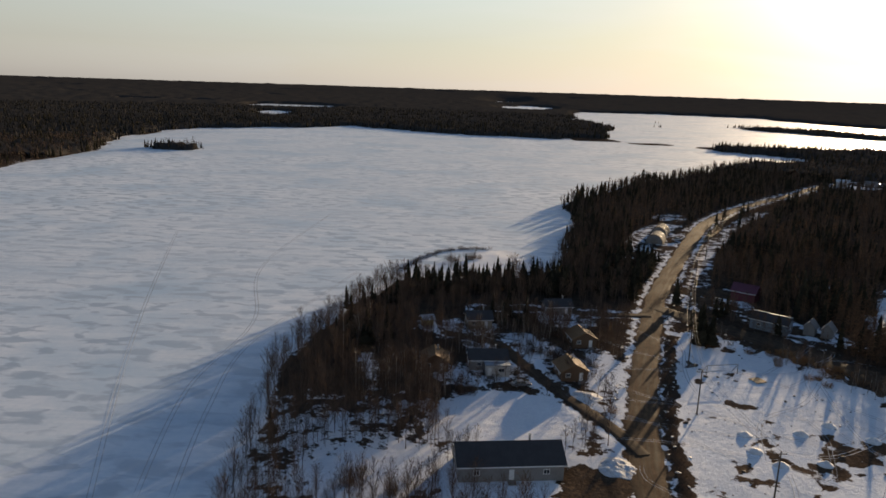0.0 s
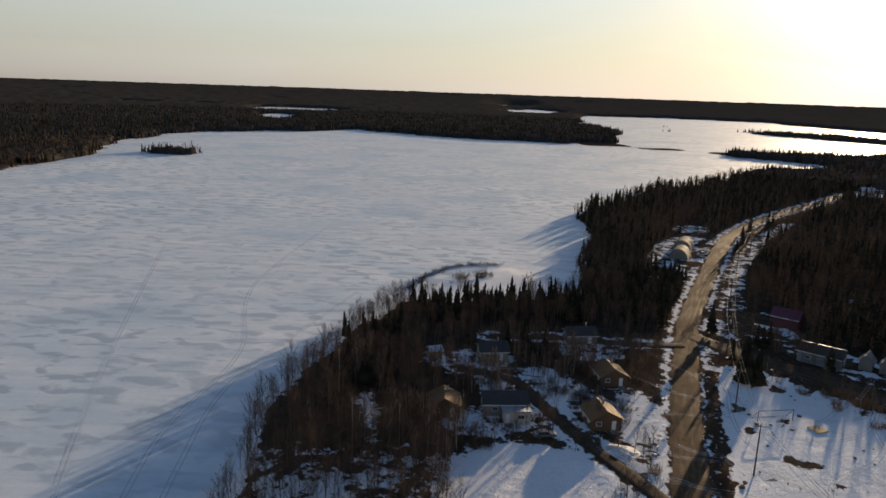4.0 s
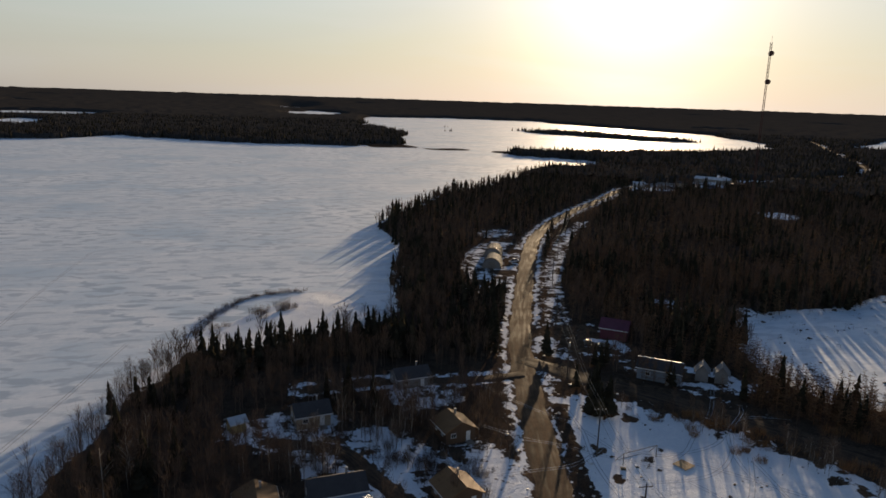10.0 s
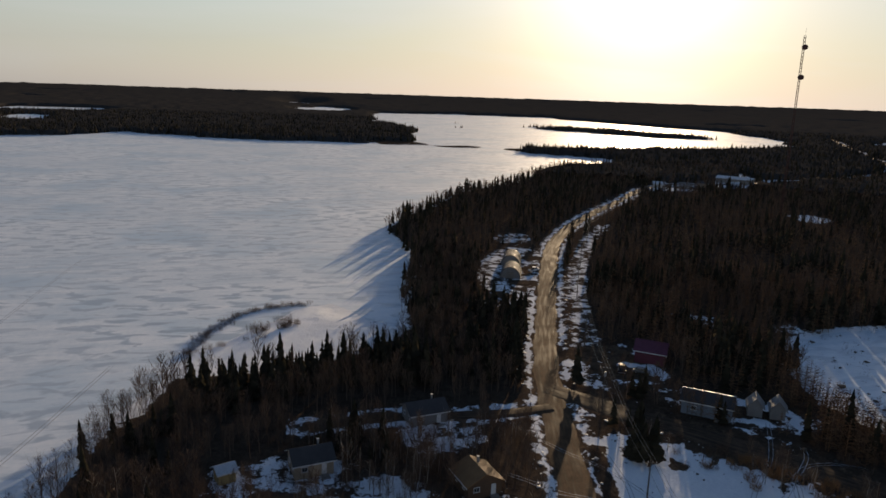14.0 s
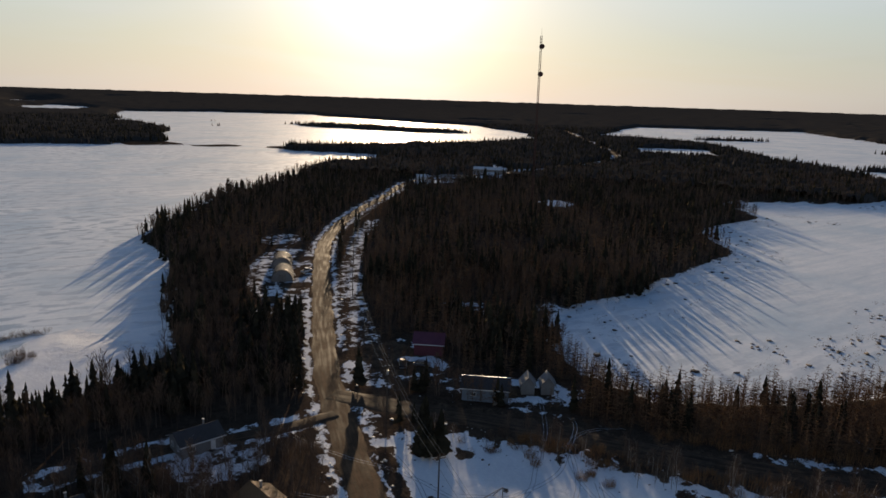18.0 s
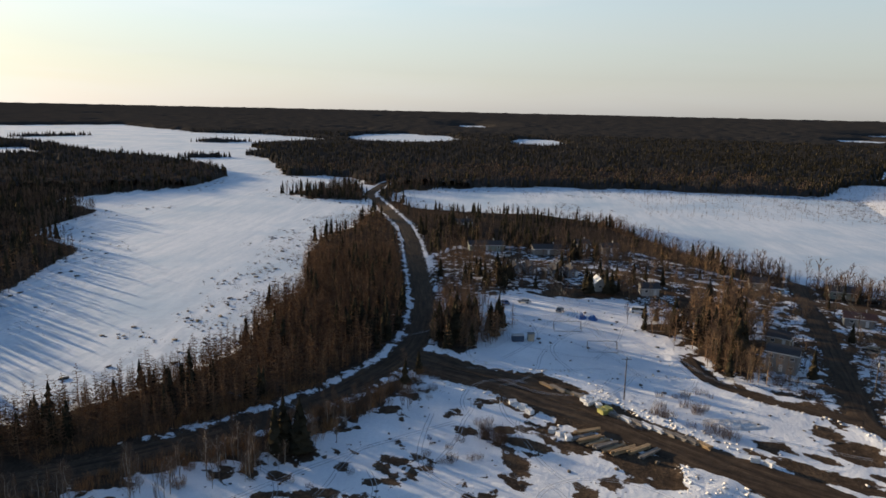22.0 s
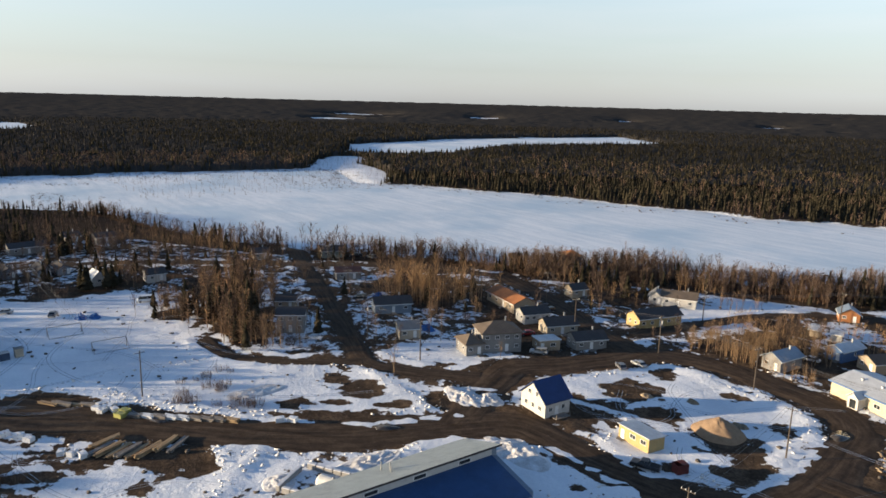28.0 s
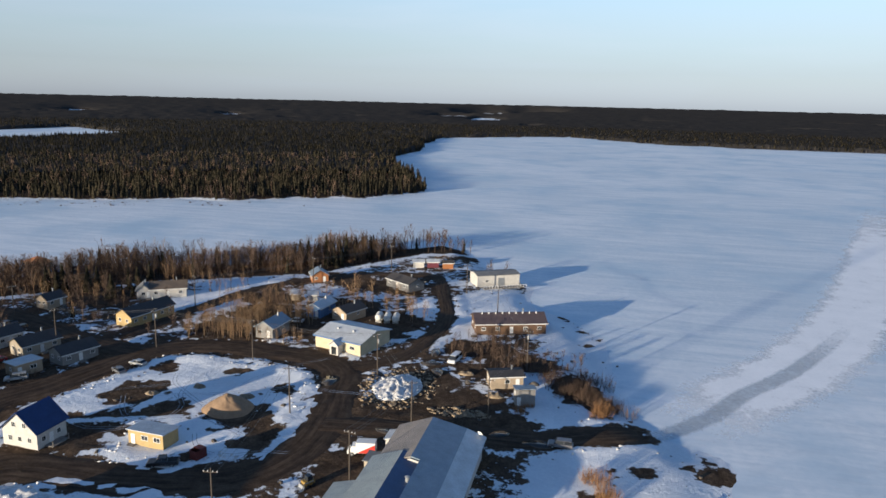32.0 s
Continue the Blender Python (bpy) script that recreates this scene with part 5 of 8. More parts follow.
COLOUR = {"dark": "dark shingle roof", "grey": "grey shingle roof", "rust_dark": "dark red roof", "rust": "rust-brown roof", "tan_roof": "tan shingle roof", "shingle": "orange-brown roof", "blue_metal": "blue-grey metal roof",
          "pale_metal": "pale metal roof", "brown_metal": "purple-brown metal roof", "maroon": "maroon metal roof", "white_metal": "white roof"}
HOUSES_STREET = ((186.7, 5.6, 7.5, 7, -121, 5.2, 1.2, "x", "dark", "grey", 3), (208.4, -1.9, 6.1, 6, -120, 2.6, 1.3, "x", "dark", "tan", 2), (188.2, -28.5, 11.5, 6.5, -110, 2.8, 1.6, "x", "dark", "blue_grey", 3),
                 (165.1, -19.8, 5.8, 6, -111, 2.7, 1.4, "x", "grey", "cream", 2), (232.0, -36.0, 8.8, 6, -111, 2.6, 1.4, "x", "rust_dark", "grey", 2), (268.0, -48.3, 10.1, 7, -110, 2.7, 1.5, "x", "dark", "green_grey", 3),
                 (278.2, -20.1, 6.0, 6, -99, 2.7, 1.5, "x", "dark", "tan", 2))
HOUSES_CENTRE = ((144.3, -35.3, 10.8, 8, -112, 5.0, 2.2, "hip", "tan_roof", "grey", 4), (145.8, -27.0, 4.9, 7, -104, 2.8, 1.8, "hip", "tan_roof", "grey", 2), (173.6, -65.3, 17.2, 8, 170, 2.8, 1.7, "x", "rust", "tan", 4),
                 (157.5, -60.4, 8.7, 6, -106, 2.7, 1.4, "x", "dark", "white", 4), (145.4, -59.2, 9.6, 6, -109, 2.7, 1.6, "x", "dark", "cream", 3), (132.0, -56.9, 9.0, 6, -110, 2.7, 1.5, "x", "dark", "grey", 3),
                 (135.3, -89.9, 15.6, 6.2, -103, 3.0, 1.9, "x", "dark", "yellow", 5))
HOUSES_HILL = ((171.0, -93.0, 6.2, 5, -101, 2.6, 1.5, "x", "dark", "tan", 2), (209.9, -130.2, 7.1, 7, -119, 2.8, 2.0, "hip", "rust", "cream", 2), (186.1, -126.2, 6.5, 6, -119, 2.6, 1.6, "x", "rust_dark", "tan", 2),
               (219.4, -107.3, 4.7, 5, -122, 2.6, 1.5, "x", "tan_roof", "yellow", 1), (94.2, -89.0, 5.3, 9, 176, 3.0, 1.6, "y", "blue_metal", "grey", 2), (88.9, -110.9, 4.8, 9.5, 173, 2.8, 1.2, "y", "pale_metal", "blue", 2),
               (79.3, -109.6, 6.0, 8.4, 156, 2.6, 1.4, "y", "dark", "tan", 2))
HOUSES_SHORE = ((105.1, -147.6, 5.8, 6, -149, 2.6, 1.8, "y", "blue_metal", "log", 2), (72.9, -148.6, 12.4, 7, 145, 2.6, 1.4, "x", "dark", "grey", 3), (30.9, -112.3, 20.3, 9, -160, 3.0, 1.9, "x", "brown_metal", "brown", 5),
                (25.9, -71.1, 7.6, 5, -158, 2.7, 0.5, "x", "dark", "tan", 1), (144.9, -115.4, 11.1, 8, -149, 2.8, 1.6, "x", "tan_roof", "white", 3), (150.6, -110.2, 4.0, 5, -148, 2.8, 1.6, "y", "grey", "white", 1))
HOUSES_WEST = ((13.1, 117.7, 19.1, 8.5, 6, 3.0, 2.3, "x", "dark", "grey", 3), (12.0, 166.8, 9.5, 6, 4, 2.7, 1.6, "x", "dark", "grey", 2), (11.1, 197.5, 7.1, 6, 8, 2.7, 1.6, "x", "dark", "tan", 2),
               (36.6, 212.5, 8.1, 6, 7, 2.7, 1.5, "x", "dark", "grey", 2), (39.0, 184.7, 6.6, 6.5, 8, 2.5, 1.7, "y", "shingle", "brown", 2), (32.2, 161.7, 6.6, 6.5, 9, 2.5, 1.7, "y", "shingle", "brown", 2),
               (-1.2, 165.2, 6.6, 6.5, 3, 2.5, 1.7, "y", "shingle", "brown", 2))
HOUSES_NORTH = ((415.4, 596.7, 29.8, 10, -50, 4, 1.6, "x", "pale_metal", "grey", 4), (323.9, 572.5, 9.4, 7, -32, 3, 1.6, "x", "pale_metal", "white", 2), (343.9, 566.5, 9.4, 7, -32, 3, 1.6, "x", "grey", "grey", 2),
                (367.9, 574.5, 9.4, 7, -32, 3, 1.6, "x", "dark", "tan", 2), (389.9, 566.5, 9.4, 7, -32, 3, 1.6, "x", "pale_metal", "blue", 2))
HOUSES_BACK = ((292.9, 73.9, 4.2, 9, -82, 2.3, 1.2, "y", "dark", "blue_grey", 1), (292.9, 68.0, 4.2, 9, -82, 2.3, 1.2, "y", "dark", "blue_grey", 1), (289.8, 57.2, 4.2, 9, -82, 2.3, 1.2, "y", "dark", "blue_grey", 1),
               (289.9, 51.1, 4.2, 9, -82, 2.3, 1.2, "y", "dark", "blue_grey", 1), (337.0, 86.7, 16.7, 7, -81, 2.7, 1.5, "x", "dark", "green_grey", 3), (332.8, 57.7, 14.0, 7, -81, 2.7, 1.5, "x", "dark", "grey", 3),
               (349.0, 39.5, 6.5, 7, -81, 2.7, 1.5, "x", "dark", "tan", 2), (403.6, 100.7, 10.1, 7, -79, 2.7, 1.5, "x", "dark", "cream", 3))
HOUSES_ROW = ((341.3, 27.2, 8.6, 7, -81, 2.7, 1.5, "x", "dark", "grey", 3), (266.7, 43.0, 4.2, 6, -82, 2.7, 2.0, "y", "white_metal", "white", 1), (262.4, 24.9, 6.3, 6, -88, 2.7, 1.5, "x", "dark", "white", 2))
for row in HOUSES_STREET + HOUSES_CENTRE + HOUSES_HILL + HOUSES_SHORE + HOUSES_WEST + HOUSES_NORTH + HOUSES_BACK + HOUSES_ROW:
    tall = "two-storey " if row[5] > 4.5 else "long low " if row[2] > 14 else "small " if row[2] < 7 else ""
    shade = {"tan": "tan", "log": "brown log", "blue_grey": "blue-grey", "green_grey": "green-grey"}.get(row[9], row[9])
    house(*row, f"{tall}{shade} frame house with a {COLOUR[row[8]]} beside snow", "house", group="village houses")

def arched_hut(x, y, turn, length, width, high):
    """A hut under one curved sheet roof, with boarded ends and a wide door."""
    h = thing("arched_hut", x, y, turn, "grey arched sheet-metal hut beside the gravel road", "hut", "arched huts")
    arc = [(math.cos(math.pi * k / 12), math.sin(math.pi * k / 12)) for k in range(13)]
    outer, inner = [(width / 2 * a, high * b) for a, b in arc], [((width / 2 - 0.12) * a, (high - 0.12) * b) for a, b in arc]
    part("roof", prism(bmesh.new(), outer + inner[::-1], -length / 2, length / 2, "y"), ROOF["grey_sheet"], h, "curved grey sheet roof")
    for s in (-1, 1):
        end = part("end_wall", prism(bmesh.new(), inner, s * (length / 2 - 0.5), s * (length / 2 - 0.35), "y"), PAINT["grey"], h)
        part("door", boxed((0, s * (length / 2 - 0.3), 1.35, 2.8, 0.1, 2.7)), M_GREYWOOD, end)
    for u in (-0.3, 0.3):
        part("rib", prism(bmesh.new(), [(a * 1.012, b * 1.012) for a, b in outer] + outer[::-1], u * length - 0.06, u * length + 0.06, "y"), M_STEEL, h)


arched_hut(100.6, 326.0, -25, 11.0, 8.0, 4.6)
arched_hut(108.3, 345.5, -25, 12.0, 8.0, 4.6)

# sheds and barns
house(104.9, 233.8, 7.8, 6, -40, 3.2, 2.0, "x", "maroon", "maroon", 0, "dark maroon shed with a maroon metal roof", "shed", "shed")
for sx, sy in ((110.5, 200.1), (114.5, 197.6)):
    house(sx, sy, 3.1, 4, -38, 2.2, 1.8, "y", "grey", "grey", 0, "small grey gabled hut standing in snow", "hut", "hut")
for sx, sy, sl, sp in ((102.7, -122.7, 3.0, "tan"), (97.0, -123.5, 2.8, "white"), (71.2, -182.5, 4.5, "maroon"), (65.0, -182.5, 4.0, "log"), (76.5, -180.5, 4.0, "white"), (-4, 197, 3.0, "yellow")):
    house(sx, sy, sl, 2.8, -160, 2.1, 0.7, "x", "pale_metal" if sp != "log" else "dark", sp, 0, f"small {'brown' if sp == 'log' else sp} storage shed with a low roof", "shed", "shed")


def shed_roof_hut(x, y, length, width, turn, wall, drop, paint, roof, windows, name, label, category):
    """A box building under one sloping roof."""
    h = thing(name, x, y, turn, label, category)
    h.matrix_world = pose(x, y, max(GROUND_Z, float(ground_z(x, y))) + 0.3, 0, 0, turn)
    part("wall", prism(bmesh.new(), [(-width / 2, -0.4), (width / 2, -0.4), (width / 2, wall - drop), (-width / 2, wall)], -length / 2, length / 2, "x"), PAINT[paint], h)
    o = 0.3
    part("roof", prism(bmesh.new(), [(-width / 2 - o, wall + 0.03), (width / 2 + o, wall - drop - 0.03), (width / 2 + o, wall - drop + 0.13), (-width / 2 - o, wall + 0.19)], -length / 2 - o, length / 2 + o, "x"), ROOF[roof], h)
    part("skirting", boxed((0, 0, -0.25, length - 0.1, width - 0.1, 0.5)), M_GREYWOOD, h)
    for k in range(windows):
        add_window(h, (k + 0.5) / windows * length * 0.7 - length * 0.2, -width / 2, wall - 1.2, 1.5, 1.0, 0)
    add_window(h, -length / 2, 0, wall - 1.4, 0.9, 0.9, 2)
    add_door(h, -length * 0.36, -width / 2, 0.0, 0)
    return h


shed_roof_hut(86.6, -24.2, 7.8, 4.4, 176, 2.7, 0.35, "yellow", "pale_metal", 2, "office_trailer", "yellow site trailer with a flat pale metal roof", "trailer")
shed_roof_hut(20.2, -61.6, 4.2, 3.6, -164, 3.8, 0.7, "grey", "blue_metal", 0, "shed", "tall grey plank shed with a blue metal roof", "shed")
ws = house(99.8, 202.6, 10.6, 6.0, -41, 3.0, 1.5, "x", "dark", "blue_grey", 2, "long dark blue-grey workshop with sunlight painted along its ridge", "workshop", "workshop", False)
# a pale strip along the ridge puts the sunlit roof into the colour
part("ridge_sunlight", boxed((0, 0.12, 4.72, 11.4, 0.4, 0.08)), ROOF["pale_metal"], ws, "pale strip for sunlight on the ridge")
shed_roof_hut(14.2, 161.6, 5.6, 3.0, 4, 2.6, 0.4, "white", "blue_metal", 1, "annex", "white house annex with a pale blue lean-to roof", "annex")
shed_roof_hut(137.0, -46.5, 6.0, 5.0, -110, 2.6, 0.2, "tan", "white_metal", 1, "carport", "tan carport with a snow-covered flat roof", "carport")


def white_cottage():
    """The white house with a steep navy roof and a front porch."""
    h = thing("house", 108.6, -19.2, 178, "white two-storey house with a steep navy blue metal roof", "house", "village houses")
    h.matrix_world = pose(108.6, -19.2, GROUND_Z + 0.2, 0, 0, 178)
    L, W, wall, rise = 7.8, 7.0, 3.4, 3.4
    part("wall", wall_body(L, W, wall, rise, "y"), PAINT["white"], h)
    part("foundation", boxed((0, 0, -0.2, L - 0.1, W - 0.1, 0.5)), M_CONC, h)
    part("roof", gable_roof(L, W, wall, rise, "y", 0.5), ROOF["navy"], h)
    for zz in (1.5, 4.3):
        for u in (-1.2, 1.2) if zz > 3 else (-2.2, 0.0, 2.2):
            add_window(h, u, -W / 2, zz, 0.95, 1.1, 0)
    for u in (-2.0, 1.6):
        add_window(h, -L / 2, u, 1.5, 1.0, 1.1, 2)
        add_window(h, L / 2, u, 1.5, 1.0, 1.1, 3)
    add_door(h, L / 2, -0.2, 0.0, 3)
    deck = part("porch", boxed((L / 2 + 1.0, 0, 0.0, 2.0, 4.0, 0.15), (L / 2 + 1.9, -1.9, 0.5, 0.1, 0.1, 1.1), (L / 2 + 1.9, 1.9, 0.5, 0.1, 0.1, 1.1)), M_GREYWOOD, h, "grey wooden porch deck")
    part("railing", boxed((L / 2 + 1.9, 0, 1.0, 0.06, 4.0, 0.08)), M_GREYWOOD, deck)


white_cottage()


def store():
    """The cream hall with a low pale roof, blue trim and a gabled porch."""
    h = thing("store_building", 70.0, -87.3, 165, "large cream building with a low pale roof and blue trim", "building")
    h.matrix_world = pose(69.6, -87.0, GROUND_Z + 0.2, 0, 0, 165)
    L, W, wall, rise = 14.4, 14.0, 3.3, 1.5
    part("wall", wall_body(L, W, wall, rise, "x"), PAINT["pale_yellow"], h)
    part("roof", gable_roof(L, W, wall, rise, "x", 0.5), ROOF["white_metal"], h)
    for s in (-1, 1):
        part("trim", boxed((0, s * (W / 2 + 0.52), wall - 0.05, L + 1.0, 0.06, 0.35)), PAINT["blue"], h, "blue eaves board")
    porch = part("porch", wall_body(2.6, 2.4, 2.6, 1.1, "y"), PAINT["white"], h, "white gabled entrance porch")
    porch.matrix_local = pose(0.6, -W / 2 - 1.2, 0)
    part("porch_roof", gable_roof(2.6, 2.8, 2.6, 1.1, "y", 0.25), ROOF["white_metal"], porch)
    part("porch_door", boxed((0, -1.25, 1.05, 1.5, 0.06, 2.0)), M_GLASS, porch, "dark glazed double door")
    add_window(h, 4.6, -W / 2, 1.7, 1.6, 1.1, 0)
    for u in (-3, 2):
        part("vent", boxed((u, -2.5, wall + 1.2, 0.5, 0.5, 0.7)), M_STEEL, h)


store()


def warehouse(x, y, length, width, turn):
    """White metal warehouse by the ice with a railed deck."""
    h = thing("warehouse", x, y, turn, "white metal warehouse with a flat grey roof", "warehouse")
    h.matrix_world = pose(x, y, GROUND_Z + 0.1, 0, 0, turn)
    part("wall", wall_body(length, width, 3.9, 0.6, "x"), PAINT["white"], h)
    part("roof", gable_roof(length, width, 3.9, 0.6, "x", 0.2), ROOF["grey"], h)
    part("gate", boxed((1.0, -width / 2 - 0.03, 1.5, 2.4, 0.08, 2.9)), M_STEEL, h, "grey metal loading gate")
    add_window(h, -4.5, -width / 2, 2.0, 1.2, 0.9, 0)
    d = thing("deck", 0, 0, 0, "low wooden deck with a white post railing", "deck")
    d.matrix_world = pose(x, y, GROUND_Z + 0.1, 0, 0, turn)
    part("floorboards", boxed((1, -width / 2 - 2.6, 0.1, length, 3.0, 0.15)), M_GREYWOOD, d)
    for k in range(16):
        part("post", boxed((1 - length / 2 + k * length / 15, -width / 2 - 4.0, 0.6, 0.12, 0.12, 0.9)), M_TRIM, d)
    part("rail", boxed((1, -width / 2 - 4.0, 1.08, length, 0.1, 0.1)), M_TRIM, d)


warehouse(43.2, -164.2, 16.2, 8.0, -150)


def school():
    """The large hall: a pale upper roof, a clerestory wall with dark glass, and a blue lower roof."""
    h = thing("hall", 90.0, 26.0, 0, "large hall with pale upper roof and blue lower roof", "hall")
    h.matrix_world = pose(0, 0, GROUND_Z, 0, 0, 0)
    y0, y1 = 8.8, 46.0
    part("wall", prism(bmesh.new(), [(81.5, -0.3), (100.4, -0.3), (100.4, 3.6), (91.2, 6.6), (91.0, 5.2), (81.5, 3.0)], y0 + 0.5, y1, "y"), PAINT["blue_grey"], h)
    part("roof", prism(bmesh.new(), [(90.6, 6.9), (101.2, 3.45), (101.2, 3.7), (90.6, 7.15)], y0 - 0.3, y1 + 0.4, "y"), ROOF["green_sheet"], h, "pale green-grey sheet roof")
    part("lower_roof", prism(bmesh.new(), [(80.6, 2.8), (91.0, 5.25), (91.0, 5.45), (80.6, 3.0)], y0 + 1.6, y1 + 0.4, "y"), ROOF["blue_sheet"], h, "blue sheet roof")
    part("clerestory", boxed((91.15, (y0 + y1) / 2 + 0.9, 6.1, 0.3, y1 - y0 - 1.5, 1.5)), PAINT["white"], h, "white clerestory wall")
    for k in range(3):
        w = part("window", boxed((90.97, y0 + 7.5 + k * 9, 6.0, 0.06, 2.6, 0.8)), M_TRIM, h)
        part("pane", boxed((90.93, y0 + 7.5 + k * 9, 6.0, 0.05, 2.3, 0.6)), M_GLASS, w)
    part("roof_edge", boxed((90.62, (y0 + y1) / 2, 7.0, 0.08, y1 - y0 + 0.7, 0.34)), ROOF["dark"], h)
    for k, (vx, vy) in enumerate(((96.6, 27.5), (97.6, 28.6), (95.4, 28.0))):
        part("vent_pipe", rods(((vx, vy, 5.0), (vx, vy, 6.6), 0.14)), M_STEEL, h)
    for u in (15, 22, 29, 36):
        w = part("window", boxed((100.42, u, 1.8, 0.06, 1.6, 1.1)), M_TRIM, h)
        part("pane", boxed((100.46, u, 1.8, 0.05, 1.4, 0.9)), M_GLASS, w)


school()


def gym():
    """The grey hall by the landing road: a ridged roof of two greys, shading put into its tones, and a lower blue wing.
    """
    h = thing("hall", 33.0, -20.0, 0, "large grey hall with shading in its metal roof's tones", "hall")
    h.matrix_world = pose(0, 0, GROUND_Z, 0, 0, 0)
    y0, y1 = -35.8, -2.0
    part("wall", prism(bmesh.new(), [(25.0, -0.3), (40.6, -0.3), (40.6, 4.2), (34.6, 6.3), (28.0, 4.9), (25.0, 3.7)], y0 + 0.4, -20.0, "y"), PAINT["white"], h)
    part("rear_wall", prism(bmesh.new(), [(25.0, -0.3), (33.0, -0.3), (33.0, 5.8), (28.0, 4.9), (25.0, 3.7)], -19.99, y1, "y"), PAINT["blue_grey"], h)
    part("roof", prism(bmesh.new(), [(34.6, 6.45), (41.2, 4.05), (41.2, 4.25), (34.6, 6.68)], y0, -20.2, "y"), ROOF["taupe"], h, "taupe-grey sheet roof slope")
    part("roof_slope", prism(bmesh.new(), [(28.0, 5.0), (34.59, 6.45), (34.59, 6.68), (28.0, 5.22)], y0, -20.2, "y"), ROOF["blue_metal"], h, "blue-grey sheet roof")
    part("rear_slope", prism(bmesh.new(), [(28.0, 5.0), (33.0, 6.1), (33.0, 6.33), (28.0, 5.22)], -20.19, y1 + 0.4, "y"), ROOF["blue_metal"], h, "blue-grey sheet roof")
    # the eaves strip is paler: light on the slope is put into its colour
    part("eaves_roof", prism(bmesh.new(), [(24.3, 3.7), (27.99, 5.0), (27.99, 5.22), (24.3, 3.92)], y0, y1 + 0.4, "y"), ROOF["pale_metal"], h, "lower roof strip paled as if lit")
    part("wing_wall", prism(bmesh.new(), [(31.8, -0.3), (41.6, -0.3), (41.6, 4.3), (36.6, 6.0), (31.8, 5.2)], -22.2, -3.0, "y"), PAINT["blue"], h, "blue wing wall")
    part("wing_roof", prism(bmesh.new(), [(36.6, 6.15), (42.2, 4.25), (42.2, 4.45), (36.6, 6.38)], -22.6, -2.6, "y"), ROOF["green_sheet"], h, "pale grey-green sheet wing roof")
    part("wing_slope", prism(bmesh.new(), [(31.4, 5.0), (36.59, 6.15), (36.59, 6.38), (31.4, 5.22)], -22.6, -2.6, "y"), ROOF["blue_sheet"], h, "blue sheet wing roof")
    part("lean_to", prism(bmesh.new(), [(42.21, -0.3), (46.0, -0.3), (46.0, 2.6), (42.21, 3.6)], -15.0, -3.0, "y"), PAINT["blue_grey"], h)
    part("lean_to_roof", prism(bmesh.new(), [(42.21, 3.62), (46.5, 2.55), (46.5, 2.75), (42.21, 3.85)], -15.4, -2.6, "y"), ROOF["green_sheet"], h, "pale grey-green lean-to roof")
    v = part("roof_fan", rods(((33.4, -14.0, 5.5), (33.4, -14.0, 6.5), 0.35), sides=10), M_STEEL, h, "round metal roof fan")
    part("fan_cap", rods(((33.4, -14.0, 6.5), (33.4, -14.0, 6.7), 0.5, 0.2), sides=10), M_STEEL, v)
    d = part("dish", rods(((25.5, -34.8, 3.9), (25.5, -34.8, 4.8), 0.05)), M_STEEL, h)
    part("bowl", rods(((25.5, -34.8, 4.8), (25.4, -35.0, 4.95), 0.1, 0.55), sides=12), M_TRIM, d, "white satellite dish bowl")
    g = part("entry", boxed((41.7, -33.4, 1.4, 2.0, 3.6, 3.2)), PAINT["white"], h, "white entrance block")
    part("entry_roof", prism(bmesh.new(), [(40.7, 3.4), (43.0, 3.02), (43.0, 3.2), (40.7, 3.6)], -35.4, -31.4, "y"), ROOF["white_metal"], g)
    g = part("entry", boxed((42.4, -25.4, 1.2, 3.4, 3.4, 2.8)), PAINT["cream"], h, "pale entrance block")
    part("entry_roof", boxed((42.5, -25.4, 2.7, 3.8, 3.9, 0.16)), ROOF["grey"], g)
    part("entry_door", boxed((44.14, -25.4, 1.05, 0.06, 1.0, 2.1)), M_STEEL, g)
    for u in (-31, -27):
        w = part("window", boxed((24.97, u, 2.2, 0.06, 1.6, 1.0)), M_TRIM, h)
        part("pane", boxed((24.93, u, 2.2, 0.05, 1.4, 0.8)), M_GLASS, w)


gym()

# extras on the long brown building: ridge vents and pale panels
bb = bpy.data.objects.new("ridge_vents", None)
scene.collection.objects.link(bb)
bb.matrix_world = pose(30.9, -112.3, GROUND_Z + 0.25, 0, 0, -160)
tagged(bb, "row of small white roof vents along a ridge", "roof vents")
for k in range(9):
    part("vent", boxed((-8.0 + 2.0 * k, -0.6, 4.95, 0.3, 0.3, 0.7)), M_TRIM, bb)


